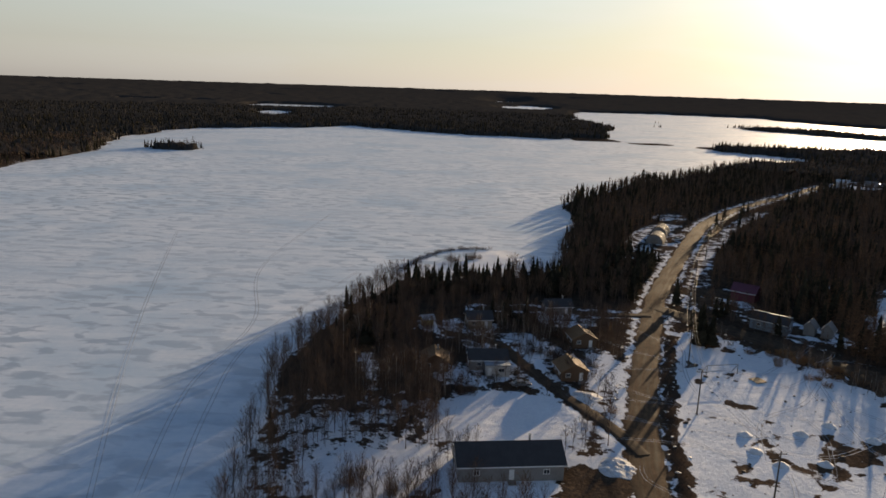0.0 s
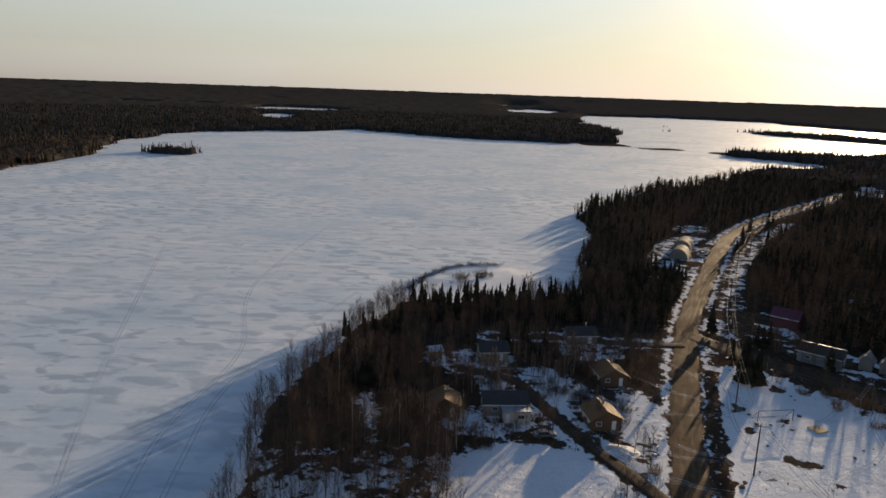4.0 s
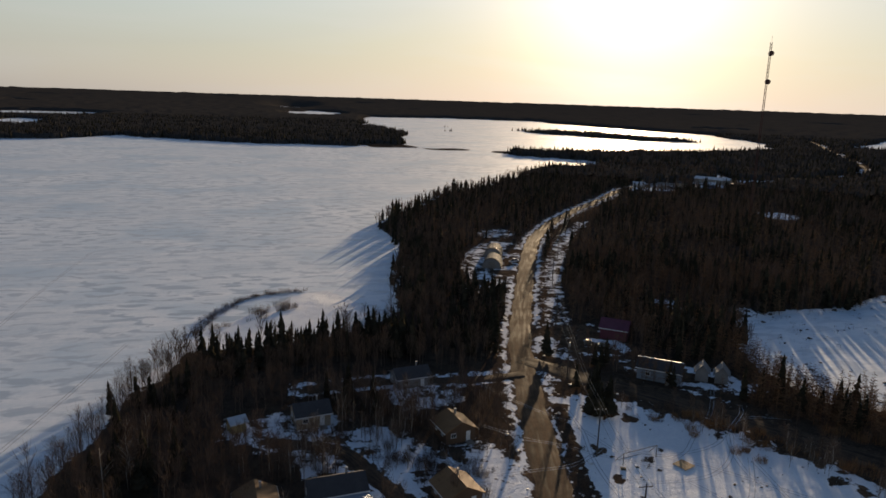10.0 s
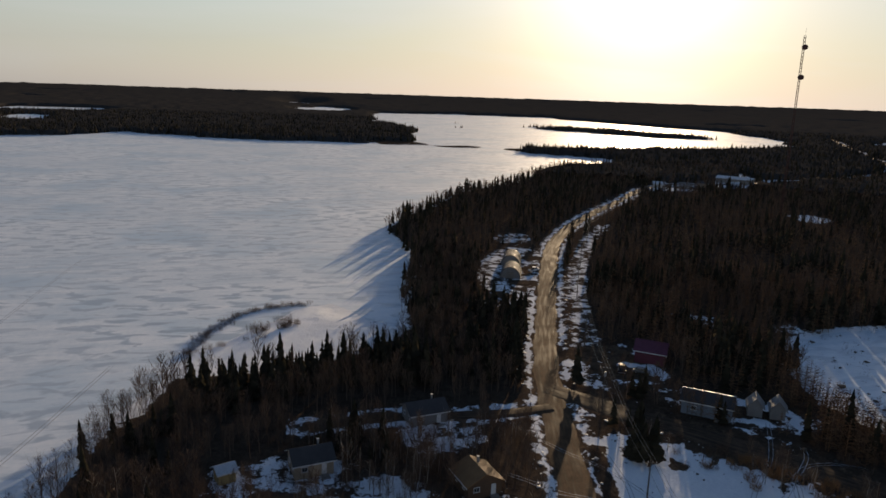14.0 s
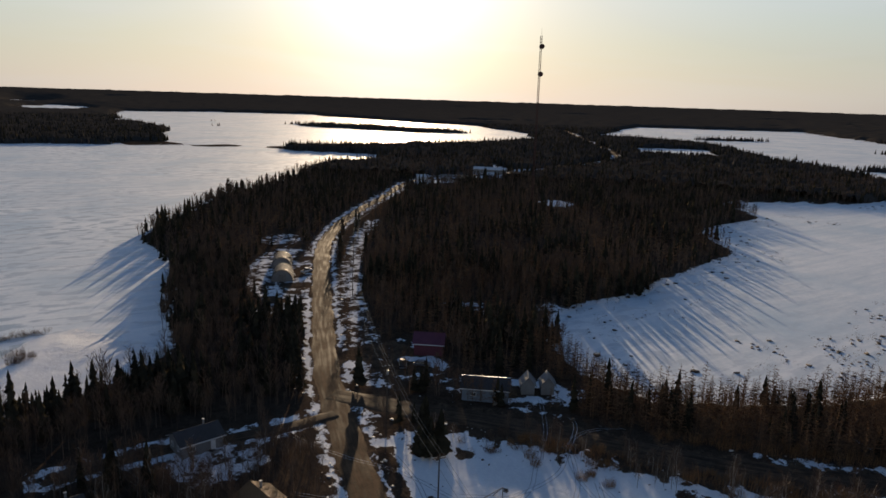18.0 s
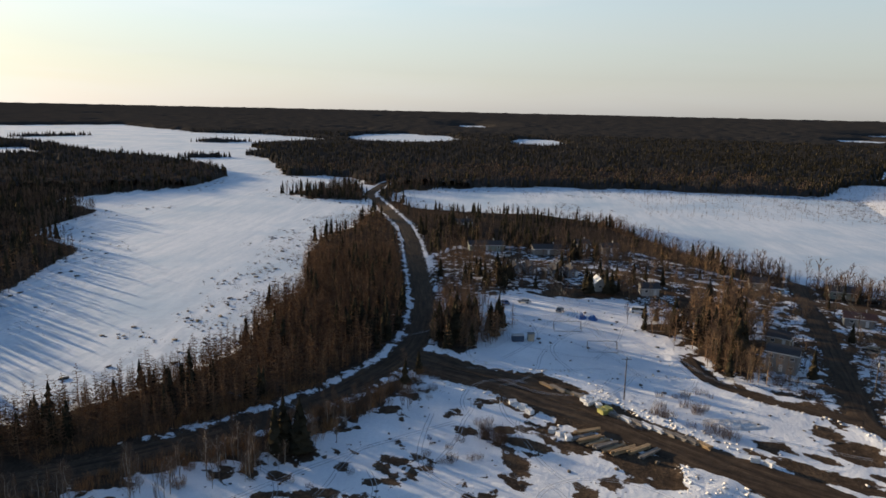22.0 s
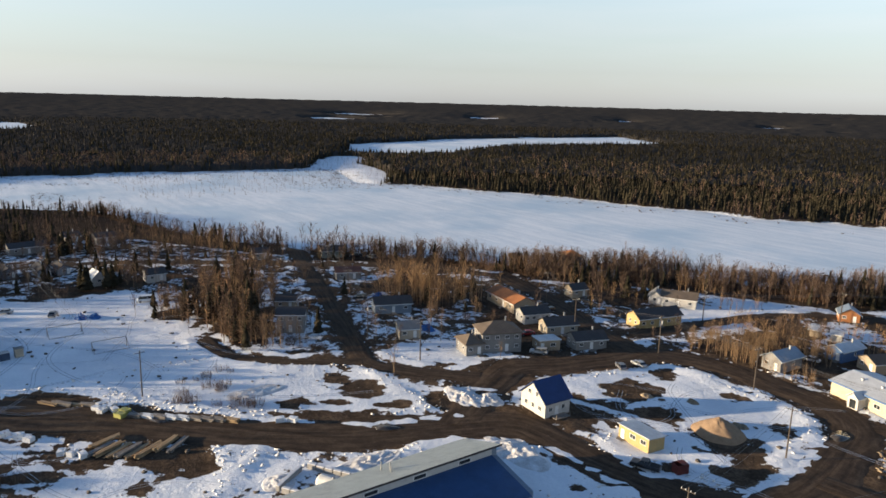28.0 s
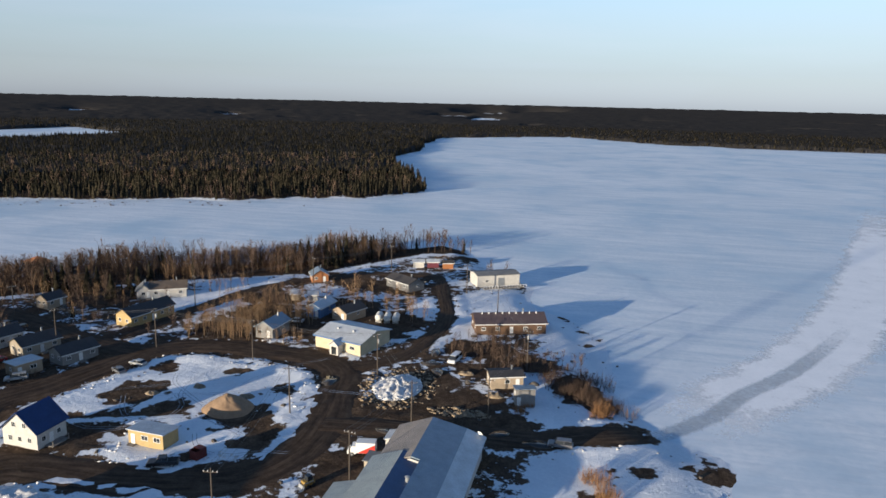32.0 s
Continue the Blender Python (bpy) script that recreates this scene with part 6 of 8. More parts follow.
# ---------------------------------------------------------------- vehicles
def vehicle(x, y, turn, tone, kind="pickup", label="", z=None):
    """A parked car: lower body, cabin with glass, bumpers, lights, four wheels with rims."""
    m = bpy.data.materials.get("car_paint_" + tone) or speckled("car_paint_" + tone, *{"black": ((0.012, 0.012, 0.014), (0.03, 0.03, 0.034)), "white": ((0.60, 0.60, 0.60), (0.78, 0.78, 0.78)),
                                                                                   "red": ((0.25, 0.02, 0.02), (0.40, 0.035, 0.03)), "silver": ((0.28, 0.29, 0.30), (0.42, 0.43, 0.44)), "blue": ((0.02, 0.06, 0.18), (0.05, 0.11, 0.28)),
                                                                                   "grey": ((0.10, 0.10, 0.11), (0.18, 0.18, 0.19))}[tone], 0.8, 0.3, 0.2, 0.0, 0.6)
    v = thing(kind, x, y, turn, label or f"parked {tone} {kind} on packed dirt", kind, z=z)
    L, W = {"pickup": (5.4, 1.95), "car": (4.5, 1.8), "van": (5.2, 2.0), "suv": (4.7, 1.9)}[kind]
    prof = {"pickup": [(-L / 2, 0.42), (L / 2, 0.42), (L / 2, 0.85), (L / 2 - 0.25, 1.05), (0.9, 1.12), (-L / 2, 1.12)], "car": [(-L / 2, 0.36), (L / 2, 0.36), (L / 2, 0.75), (L / 2 - 0.3, 0.88), (-L / 2, 0.95)],
            "van": [(-L / 2, 0.4), (L / 2, 0.4), (L / 2, 0.9), (L / 2 - 0.5, 1.15), (-L / 2, 1.2)], "suv": [(-L / 2, 0.42), (L / 2, 0.42), (L / 2, 0.85), (L / 2 - 0.25, 1.02), (-L / 2, 1.08)]}[kind]
    def side(points, w0, w1, base):
        bm = bmesh.new()
        top = max(p[1] for p in points)
        rows = [[bm.verts.new((a, s * (w0 if b <= base else w1), b)) for a, b in points] for s in (-0.5, 0.5)]
        bm.faces.new(rows[0]), bm.faces.new(rows[1][::-1])
        n = len(points)
        for k in range(n):
            bm.faces.new((rows[0][k], rows[1][k], rows[1][(k + 1) % n], rows[0][(k + 1) % n]))
        bmesh.ops.recalc_face_normals(bm, faces=bm.faces)
        bmesh.ops.bevel(bm, geom=bm.edges[:], offset=0.05, segments=1, affect="EDGES")
        return bm
    part("body", side(prof, W, W, 9), m, v)
    cab = {"pickup": [(-0.75, 1.08), (1.35, 1.08), (0.75, 1.75), (-0.6, 1.78)], "car": [(-1.9, 0.9), (1.2, 0.88), (0.5, 1.42), (-1.2, 1.45)], "van": [(-2.55, 1.15), (2.1, 1.15), (1.4, 2.05), (-2.5, 2.1)], "suv": [(-2.25, 1.05), (1.3, 1.05), (0.7, 1.72), (-2.1, 1.74)]}[kind]
    base = cab[0][1] + 0.05
    part("glazing", side([(a, b - 0.03) for a, b in cab], W - 0.08, W - 0.36, base), M_GLASS, v, "dark car glass")
    hi = cab[2][1]
    part("cabin_roof", boxed(((cab[2][0] + cab[3][0]) / 2, 0, hi + 0.0, cab[2][0] - cab[3][0], W - 0.38, 0.08), bevel=0.02), m, v)
    for s in (-1, 1):
        part("pillar", boxed(((cab[2][0] + cab[3][0]) / 2, s * (W / 2 - 0.11), (base + hi) / 2, 0.12, 0.08, hi - base)), m, v)
        part("headlight", boxed((L / 2 - 0.02, s * (W / 2 - 0.3), 0.78, 0.08, 0.35, 0.16)), M_TRIM, v, "clear headlight")
        part("tail_light", boxed((-L / 2 + 0.02, s * (W / 2 - 0.18), 0.85, 0.08, 0.2, 0.25)), M_REDMETAL, v, "red tail light")
        for a in (-L * 0.31, L * 0.31):
            w = part("wheel", rods(((a, s * (W / 2 - 0.22), 0.36), (a, s * (W / 2 + 0.02), 0.36), 0.36), sides=14), M_RUBBER, v)
            part("rim", rods(((a, s * (W / 2 - 0.05), 0.36), (a, s * (W / 2 + 0.035), 0.36), 0.2), sides=10), M_STEEL, w)
    part("bumper", boxed((L / 2 + 0.03, 0, 0.5, 0.14, W - 0.1, 0.2), bevel=0.02), M_STEEL, v)
    part("bumper", boxed((-L / 2 - 0.03, 0, 0.52, 0.14, W - 0.1, 0.2), bevel=0.02), M_STEEL, v)
    if kind == "pickup":
        part("bed", boxed((-1.75, 0, 1.1, 1.75, W - 0.3, 0.06)), M_RUBBER, v, "dark open cargo bed")
    return v


for row in ((79.4, -16.6, 23, "black", "pickup", "black pickup truck parked at a snow bank"), (11.0, -43.2, 0, "grey", "suv", "dark grey car parked on bare dirt"), (40.4, -82.4, 80, "white", "van", "white van parked near a snow mound"),
            (113.9, -57.0, -10, "silver", "car", "silver car parked beside dirty snow"), (115.5, -52.0, -30, "grey", "car", ""), (134.5, -41.5, 40, "silver", "suv", ""), (262.0, -56.0, 70, "black", "pickup", ""), (256.0, -60.0, 20, "grey", "suv", ""),
            (205.0, -26.5, 60, "black", "suv", "dark car parked on a snowy yard"), (201.0, -33.5, 20, "grey", "car", ""), (148.0, -49.5, 70, "red", "car", "red car parked beside a beige house"), (240.5, 79.0, 30, "blue", "car", "blue car abandoned in a snowfield"),
            (233.9, 60.4, -20, "grey", "car", "old grey car abandoned in a snowfield"), (243.0, 72.0, 70, "silver", "car", ""), (236.0, 34.0, 80, "white", "van", "white van parked beside bare trees"), (272.0, -26.0, 15, "silver", "suv", ""),
            (322.0, 78.0, 80, "white", "pickup", ""), (318.0, 52.0, 70, "grey", "suv", ""), (320.0, 40.0, 100, "silver", "car", ""), (93.5, 229.0, 60, "black", "pickup", "black pickup parked by a maroon shed"), (97.8, 226.5, -40, "grey", "car", ""),
            (112.0, 330.0, 30, "white", "pickup", ""), (19.5, 155.0, 10, "grey", "car", ""), (92.5, -100.5, 10, "white", "car", ""), (160.0, -69.0, 80, "black", "suv", ""), (167.0, -72.0, 80, "grey", "pickup", ""), (33.0, 195.0, 60, "black", "car", ""),
            (350.0, 572.0, 20, "white", "pickup", ""), (358.0, 580.0, 70, "silver", "van", ""), (330.0, 582.0, 10, "grey", "car", "")):
    vehicle(*row)


M_LIVERY = speckled("red_livery", (0.34, 0.03, 0.02), (0.50, 0.05, 0.035), 1.0, 0.5)


def box_truck(x, y, turn):
    v = thing("box_truck", x, y, turn, "small white delivery truck with a red stripe", "truck")
    b = part("cargo_box", boxed((-0.9, 0, 1.75, 3.6, 2.1, 2.1), bevel=0.04), M_TRIM, v)
    for s in (-1, 1):
        part("stripe", prism(bmesh.new(), [(-2.65, 0.75), (0.7, 0.75), (-2.65, 2.5)], min(s * 1.051, s * 1.07), max(s * 1.051, s * 1.07), "y"), M_LIVERY, b, "red painted wedge")
    part("cab", prism(bmesh.new(), [(0.95, 0.5), (2.6, 0.5), (2.6, 1.15), (2.1, 1.35), (1.75, 2.0), (0.95, 2.05)], -0.95, 0.95, "y"), M_TRIM, v)
    part("windscreen", prism(bmesh.new(), [(2.13, 1.4), (1.8, 1.98), (1.84, 2.0), (2.17, 1.42)], -0.85, 0.85, "y"), M_GLASS, v)
    part("chassis", boxed((0, 0, 0.55, 5.0, 0.9, 0.25)), M_STEEL, v)
    for s in (-1, 1):
        for a in (-1.8, 1.7):
            w = part("wheel", rods(((a, s * 0.75, 0.4), (a, s * 1.02, 0.4), 0.4), sides=14), M_RUBBER, v)
            part("rim", rods(((a, s * 0.95, 0.4), (a, s * 1.04, 0.4), 0.22), sides=10), M_STEEL, w)


box_truck(47.0, -30.6, 10)


def dumpster(x, y, turn):
    d = thing("dumpster", x, y, turn, "rusty red open steel dumpster on dirt", "dumpster")
    for nm, b in (("floor", (0, 0, 0.2, 2.2, 1.8, 0.12)), ("end_wall", (-1.1, 0, 1.1, 0.1, 1.8, 1.9)), ("end_wall", (1.1, 0, 1.0, 0.1, 1.8, 1.7)), ("side_wall", (0, -0.9, 1.05, 2.3, 0.1, 1.8)), ("side_wall", (0, 0.9, 1.05, 2.3, 0.1, 1.8)), ("lid", (-0.5, 0, 2.02, 1.3, 1.9, 0.08))):
        part(nm, boxed(b), M_REDMETAL, d)
    for u in (-0.7, 0.0, 0.7):
        part("rib", boxed((u, -0.98, 1.0, 0.1, 0.06, 1.6)), M_REDMETAL, d)


dumpster(75.0, -20.8, 70)


# ---------------------------------------------------------------- poles, wires, mast
def utility_pole(x, y, turn, height=10.5, transformer=False):
    p = thing("utility_pole", x, y, turn, "wooden utility pole with a crossarm standing by a road", "utility pole", "utility poles")
    part("pole", rods(((0, 0, -0.3), (0, 0, height), 0.17, 0.11), sides=8), M_POLE, p)
    arm = part("crossarm", boxed((0, 0.14, height - 0.6, 2.3, 0.1, 0.12)), M_POLE, p)
    for u in (-1.05, -0.4, 0.4, 1.05):
        part("insulator", rods(((u, 0.14, height - 0.55), (u, 0.14, height - 0.3), 0.06, 0.04)), M_TRIM, arm)
    if transformer:
        part("transformer", rods(((0, -0.4, height - 2.3), (0, -0.4, height - 1.3), 0.25), sides=10), M_STEEL, p, "grey can transformer")
    return Vector((x, y, float(ground_z(x, y)) + height - 0.3)), turn


def tube(pts, r, sides=4):
    """One unbroken tube along points."""
    bm = bmesh.new()
    d = (pts[-1] - pts[0]).normalized()
    side = d.cross(Vector((0, 0, 1))).normalized()
    up = side.cross(d)
    rings = [[bm.verts.new(p + side * (r * math.cos(6.283 * k / sides)) + up * (r * math.sin(6.283 * k / sides))) for k in range(sides)] for p in pts]
    for a, b in zip(rings, rings[1:]):
        for k in range(sides):
            bm.faces.new((a[k], a[(k + 1) % sides], b[(k + 1) % sides], b[k]))
    return bm


def wire_run(stops):
    """Sagging wires from pole to pole."""
    for (a, ta), (b, tb) in zip(stops, stops[1:]):
        w = new("power_line")
        tagged(w, "sagging power line wires between two poles", "power line")
        for u in (-1.05, 0.4, 1.05):
            p = a + Vector((math.cos(radians(ta)) * u, math.sin(radians(ta)) * u, 0))
            q = b + Vector((math.cos(radians(tb)) * u, math.sin(radians(tb)) * u, 0))
            pts = [p.lerp(q, k / 8) - Vector((0, 0, 0.03 * (b - a).length * 4 * (k / 8) * (1 - k / 8))) for k in range(9)]
            part("wire", tube(pts, 0.022), M_WIRE, w)


def run_of(points, transformer=()):
    out = []
    for k, (x, y) in enumerate(points):
        ax, ay = points[max(k - 1, 0)]
        bx, by = points[min(k + 1, len(points) - 1)]
        out.append(utility_pole(x, y, math.degrees(math.atan2(by - ay, bx - ax)) - 90, 10.5, k in transformer))
    wire_run(out)


run_of(((58, 108), (57, 143), (64, 170), (77, 209), (92, 247), (112, 292), (135, 335), (160, 378), (196, 425)), (3,))
run_of(((45.2, -19.4), (40.8, -42.8), (56.3, -67.8), (89.4, -68.4), (118, -70), (141.8, -62.3), (170, -78)), (2, 4))
run_of(((160.5, 52.0), (256.5, 64.0)))
run_of(((147, -12), (168.4, -8.7), (205, -22), (244, -34)), (1,))
run_of(((67.0, -42.2), (60.7, -2.0)))
run_of(((26.1, -48.3), (21.9, -81.8), (35, -118), (50.2, -147.1)), (1,))
run_of(((128, -104), (104, -140), (84, -168)))


M_MAST = speckled("dark_red_steel", (0.05, 0.022, 0.018), (0.11, 0.05, 0.04), 0.5, 0.7)


def mast(x, y):
    """The tall guyed lattice mast with two drum dishes."""
    t = thing("radio_mast", x, y, 20, "tall thin lattice radio mast with two drum dishes", "radio mast")
    H, w = 106.5, 0.62
    legs = [(w * math.cos(a), w * math.sin(a)) for a in (0, 2.094, 4.189)]
    for lx, ly in legs:
        part("leg", rods(((lx, ly, 0), (lx, ly, H), 0.17), sides=5), M_MAST, t)
    bm = bmesh.new()
    z, k = 0.0, 0
    while z < H - 2:
        for i in range(3):
            (ax, ay), (bx, by) = legs[i], legs[(i + 1) % 3]
            rod(bm, (ax, ay, z), (bx, by, z + 2), 0.075, sides=4) if k % 2 else rod(bm, (bx, by, z), (ax, ay, z + 2), 0.075, sides=4)
        z, k = z + 2, k + 1
    part("lattice", bm, M_MAST, t)
    part("antenna", rods(((0, 0, H), (0, 0, H + 4), 0.06)), M_MAST, t)
    for z in (100.0, 83.7):
        d = part("dish", rods(((-0.5, -0.5, z), (-1.5, -1.7, z), 1.45), sides=16), M_MAST, t, "dark drum dish antenna")
        part("bracket", rods(((0, 0, z), (-0.6, -0.6, z), 0.15)), M_MAST, d)


mast(304.5, 415.0)


# ---------------------------------------------------------------- yards: lumber, tanks, heaps, goals
def lumber_stack(x, y, turn, length, rows, layers, mat, label):
    s = thing("lumber_stack", x, y, turn, label, "lumber stack", "stacked building lumber")
    for l in range(layers):
        for r in range(rows):
            b = part("board", boxed((0, 0, 0, length * (0.92 + 0.08 * math.sin(5 * r + l + x)), 0.28, 0.2)), mat, s)
            b.matrix_local = pose(0.25 * math.sin(7 * l + 3 * r + y), (r - (rows - 1) / 2) * 0.34, 0.18 + 0.24 * l, 0, 0, 2.5 * math.sin(11 * l + 5 * r + x))
    for u in (-0.35, 0.35):
        part("bearer", boxed((u * length, 0, 0.05, 0.15, rows * 0.34, 0.12)), M_GREYWOOD, s)


for k in range(5):
    lumber_stack(166.5 - 1.9 * k, 69.5 - 2.4 * k, 36 + 4 * k, 4.8, 3, 2 + k % 2, M_GREYWOOD if k % 2 else M_WOOD, "low stack of weathered boards on brown dirt")
for k in range(9):
    lumber_stack(150.6 - 1.55 * k, 55.6 - 1.95 * k, 40, 3.4, 4, 3, (M_GREYWOOD, M_WRAP, M_GREYWOOD, M_WRAP, M_WRAP, M_GREYWOOD, M_GREYWOOD, M_GREYWOOD, M_WOOD)[k], "bundle of stacked boards beside the yard road" if k % 2 else "wrapped bundle of stacked boards beside the yard road")
for k, (lx, ly, lt) in enumerate(((139.6, 64.3, -58), (138.5, 62.8, -61), (137.4, 61.3, -55), (136.2, 59.8, -60), (135.2, 58.4, -54), (134.2, 56.8, -58), (133.6, 51.8, -46), (135.0, 53.4, -52), (142.0, 62.8, -66))):
    lumber_stack(lx, ly, lt, 6.4, 3, 2 + k % 2, M_WOOD if k % 3 else M_GREYWOOD, "stack of long yellow roof trusses and beams")


def bale(x, y, turn, size, mat=None, label="snow-dusted white wrapped bale on dirt"):
    b = thing("wrapped_bale", x, y, turn, label, "bale", "wrapped bales")
    bm = bmesh.new()
    box(bm, 0, 0, size * 0.36, size * 1.35, size, size * 0.72)
    bmesh.ops.subdivide_edges(bm, edges=bm.edges[:], cuts=3, use_grid_fill=True)
    for v in bm.verts:
        n = noise.noise(v.co * 1.9 + Vector((x, y, 0)))
        v.co.x, v.co.y, v.co.z = v.co.x * (1 + 0.1 * n), v.co.y * (1 - 0.12 * n), max(0, v.co.z * (1 + 0.12 * n))
    part("wrap", bm, mat or M_WRAP, b)
    part("strap", boxed((0, 0, size * 0.36, 0.08, size * 0.98, size * 0.72)), M_GREYWOOD, b)


for k, (bx, by) in enumerate(((158.2, 61.5), (157.6, 59.6), (159.6, 60.4), (156.4, 60.8), (158.9, 58.4), (155.6, 58.6), (150.0, 74.6), (152.4, 76.0), (154.6, 78.2), (140.2, 68.6), (141.8, 70.2), (138.6, 67.2), (131.2, 29.6), (132.6, 31.8))):
    bale(bx, by, 40 + 30 * k, 1.3)
for bx, by in ((153.4, 57.0), (152.0, 58.2)):
    bale(bx, by, 30, 1.5, speckled("yellow_green_wrap", (0.22, 0.22, 0.06), (0.38, 0.37, 0.12), 1.0, 0.5), "yellow-green wrapped bale on dirt")
TARPS = []
for bx, by, s in ((203.4, -32.9, 2.8), (166.8, -27.7, 2.6), (227.5, 54.0, 2.4), (226.0, 50.4, 2.2)):
    TARPS.append((bx, by, s))


def fuel_tank(x, y, turn, length=6.0, radius=1.25, cradle=True):
    t = thing("fuel_tank", x, y, turn, "white horizontal fuel tank on saddles", "fuel tank", "fuel tanks")
    bm = bmesh.new()
    bmesh.ops.create_uvsphere(bm, u_segments=16, v_segments=10, radius=radius)
    for v in bm.verts:
        v.co = Vector((v.co.z * 0.6 + math.copysign(length / 2 - radius * 0.6, v.co.z), v.co.x, v.co.y + radius + 0.5))
    part("shell", bm, M_TANKPAINT, t)
    for u in (-length * 0.3, length * 0.3):
        part("saddle", boxed((u, 0, 0.35, 0.4, radius * 1.7, 0.8)), M_CONC, t)
    part("hatch", rods(((0, 0, 2 * radius + 0.4), (0, 0, 2 * radius + 0.75), 0.25), sides=8), M_STEEL, t)


for k in range(3):
    fuel_tank(69.5 - 2.6 * k, -109.0 - 0.2 * k, 100, 4.8, 1.05)
fuel_tank(102.6, 34.8, 27, 6.6, 1.25)
TANK_WALL = [(109.0 + 0.52 * k * 1.6, 41.6 - 0.75 * k * 1.6, -55) for k in range(5)] + [(112.2 - 0.84 * k * 1.75, 34.2 - 0.54 * k * 1.75, 33) for k in range(6)] + [(107.2 - 0.84 * k * 1.75, 41.2 - 0.54 * k * 1.75, 33) for k in range(4)]
for bx, by, turn in TANK_WALL:
    b = thing("concrete_block", bx, by, turn, "snow-dusted concrete barrier block round a tank", "concrete block", "tank barrier blocks")
    part("block", boxed((0, 0, 0.5, 1.6, 0.7, 1.0), bevel=0.06), M_CONC, b)
    part("snow_cap", boxed((0, 0, 1.04, 1.55, 0.65, 0.14), bevel=0.05), M_SNOWPILE, b)


def heap(name, x, y, rx, ry, h, mat, label, category, rough=0.12, seed=0, group=""):
    """A loose heap: a rounded cone with slumped, uneven flanks."""
    n, rings = (52, 18) if max(rx, ry) > 2.5 else (26, 8)
    verts, faces = [(x, y, 0)], []
    for r in range(1, rings + 1):
        for k in range(n):
            a, t = 2 * math.pi * k / n, r / rings
            wob = 1 + 0.16 * noise.noise(Vector((math.cos(a) * 1.3 + seed, math.sin(a) * 1.3, seed)))
            verts.append((x + rx * t * wob * math.cos(a), y + ry * t * wob * math.sin(a), 0))
    verts = np.array(verts, float)
    t = np.concatenate([[0], np.repeat(np.arange(1, rings + 1) / rings, n)])
    bumps = np.array([noise.noise(Vector((vx * 0.9, vy * 0.9, seed))) + 0.5 * noise.noise(Vector((vx * 2.7, vy * 2.7, seed))) + 0.35 * noise.noise(Vector((vx * 6.1, vy * 6.1, seed))) for vx, vy, _ in verts])
    verts[:, 2] = ground_z(verts[:, 0], verts[:, 1]) + h * (1 - t) ** 0.85 * (1 + rough * bumps) + rough * 1.5 * bumps * t * (1 - t) * h - 0.12 * (t > 0.97)
    for k in range(n):
        faces.append((0, 1 + k, 1 + (k + 1) % n, 1 + (k + 1) % n))
    tri = [(0, 1 + k, 1 + (k + 1) % n) for k in range(n)]
    for r in range(rings - 1):
        for k in range(n):
            a, b = 1 + r * n + k, 1 + r * n + (k + 1) % n
            tri += [(a, a + n, b + n), (a, b + n, b)]
    ob = mesh_object(name, verts, tri, mat)
    return tagged(ob, label, category, group)


for k, (bx, by, s) in enumerate(TARPS):
    heap("tarp_cover", bx, by, s * 1.1, s * 0.75, s * 0.6, M_TARP, "junk heap under a blue tarp on snow", "tarp heap", 0.5, 60 + k)
heap("gravel_mound", 81.0, -41.6, 5.6, 5.0, 3.5, M_SAND, "tall cone of tan gravel on snow", "gravel pile", 0.06, 3)
heap("snow_mound", 49.5, -62.5, 5.8, 7.6, 1.5, M_DIRTSNOW, "ploughed mound of lumpy white snow", "snow mound", 0.5, 5)
for k, (px, py) in enumerate(((64, 134), (63, 127), (76, 135), (84, 139), (75, 123), (90, 133), (66, 122))):
    heap("snow_cone", px, py, 1.7, 1.4, 0.9, M_SNOWPILE, "small shovelled snow pile on an open field", "snow pile", 0.3, k, "field snow piles")
for k, (px, py, ax, ay, hh) in enumerate(((122, -8, 7, 4, 1.6), (118.5, -11.5, 4, 3, 1.9), (100, 6, 4, 12, 1.2), (97, -1, 9, 3.5, 1.0), (108, 26, 3.5, 8, 1.4), (111, 41, 3, 3, 1.5), (150, 30, 3, 7, 0.9), (34, 150, 4, 3, 1.1), (34, 119, 4, 4, 1.1))):
    heap("snow_bank", px, py, ax, ay, hh * 0.45, M_DIRTSNOW, "dirty ploughed snow bank at the roadside", "snow bank", 0.6, 20 + k, "roadside snow banks")


def goal(x, y, turn):
    g = thing("goal_frame", x, y, turn, "thin wooden goal frame standing on snow", "goal frame")
    for u in (-4.2, 4.2):
        part("post", rods(((u, 0, -0.1), (u, 0, 2.6), 0.08)), M_GREYWOOD, g)
        part("stay", rods(((u, 0, 2.6), (u, 2.2, 0), 0.06)), M_GREYWOOD, g)
    part("crossbar", rods(((-4.2, 0, 2.6), (4.2, 0, 2.6), 0.08)), M_GREYWOOD, g)
    part("ground_bar", rods(((-4.2, 2.2, 0.05), (4.2, 2.2, 0.05), 0.06)), M_GREYWOOD, g)


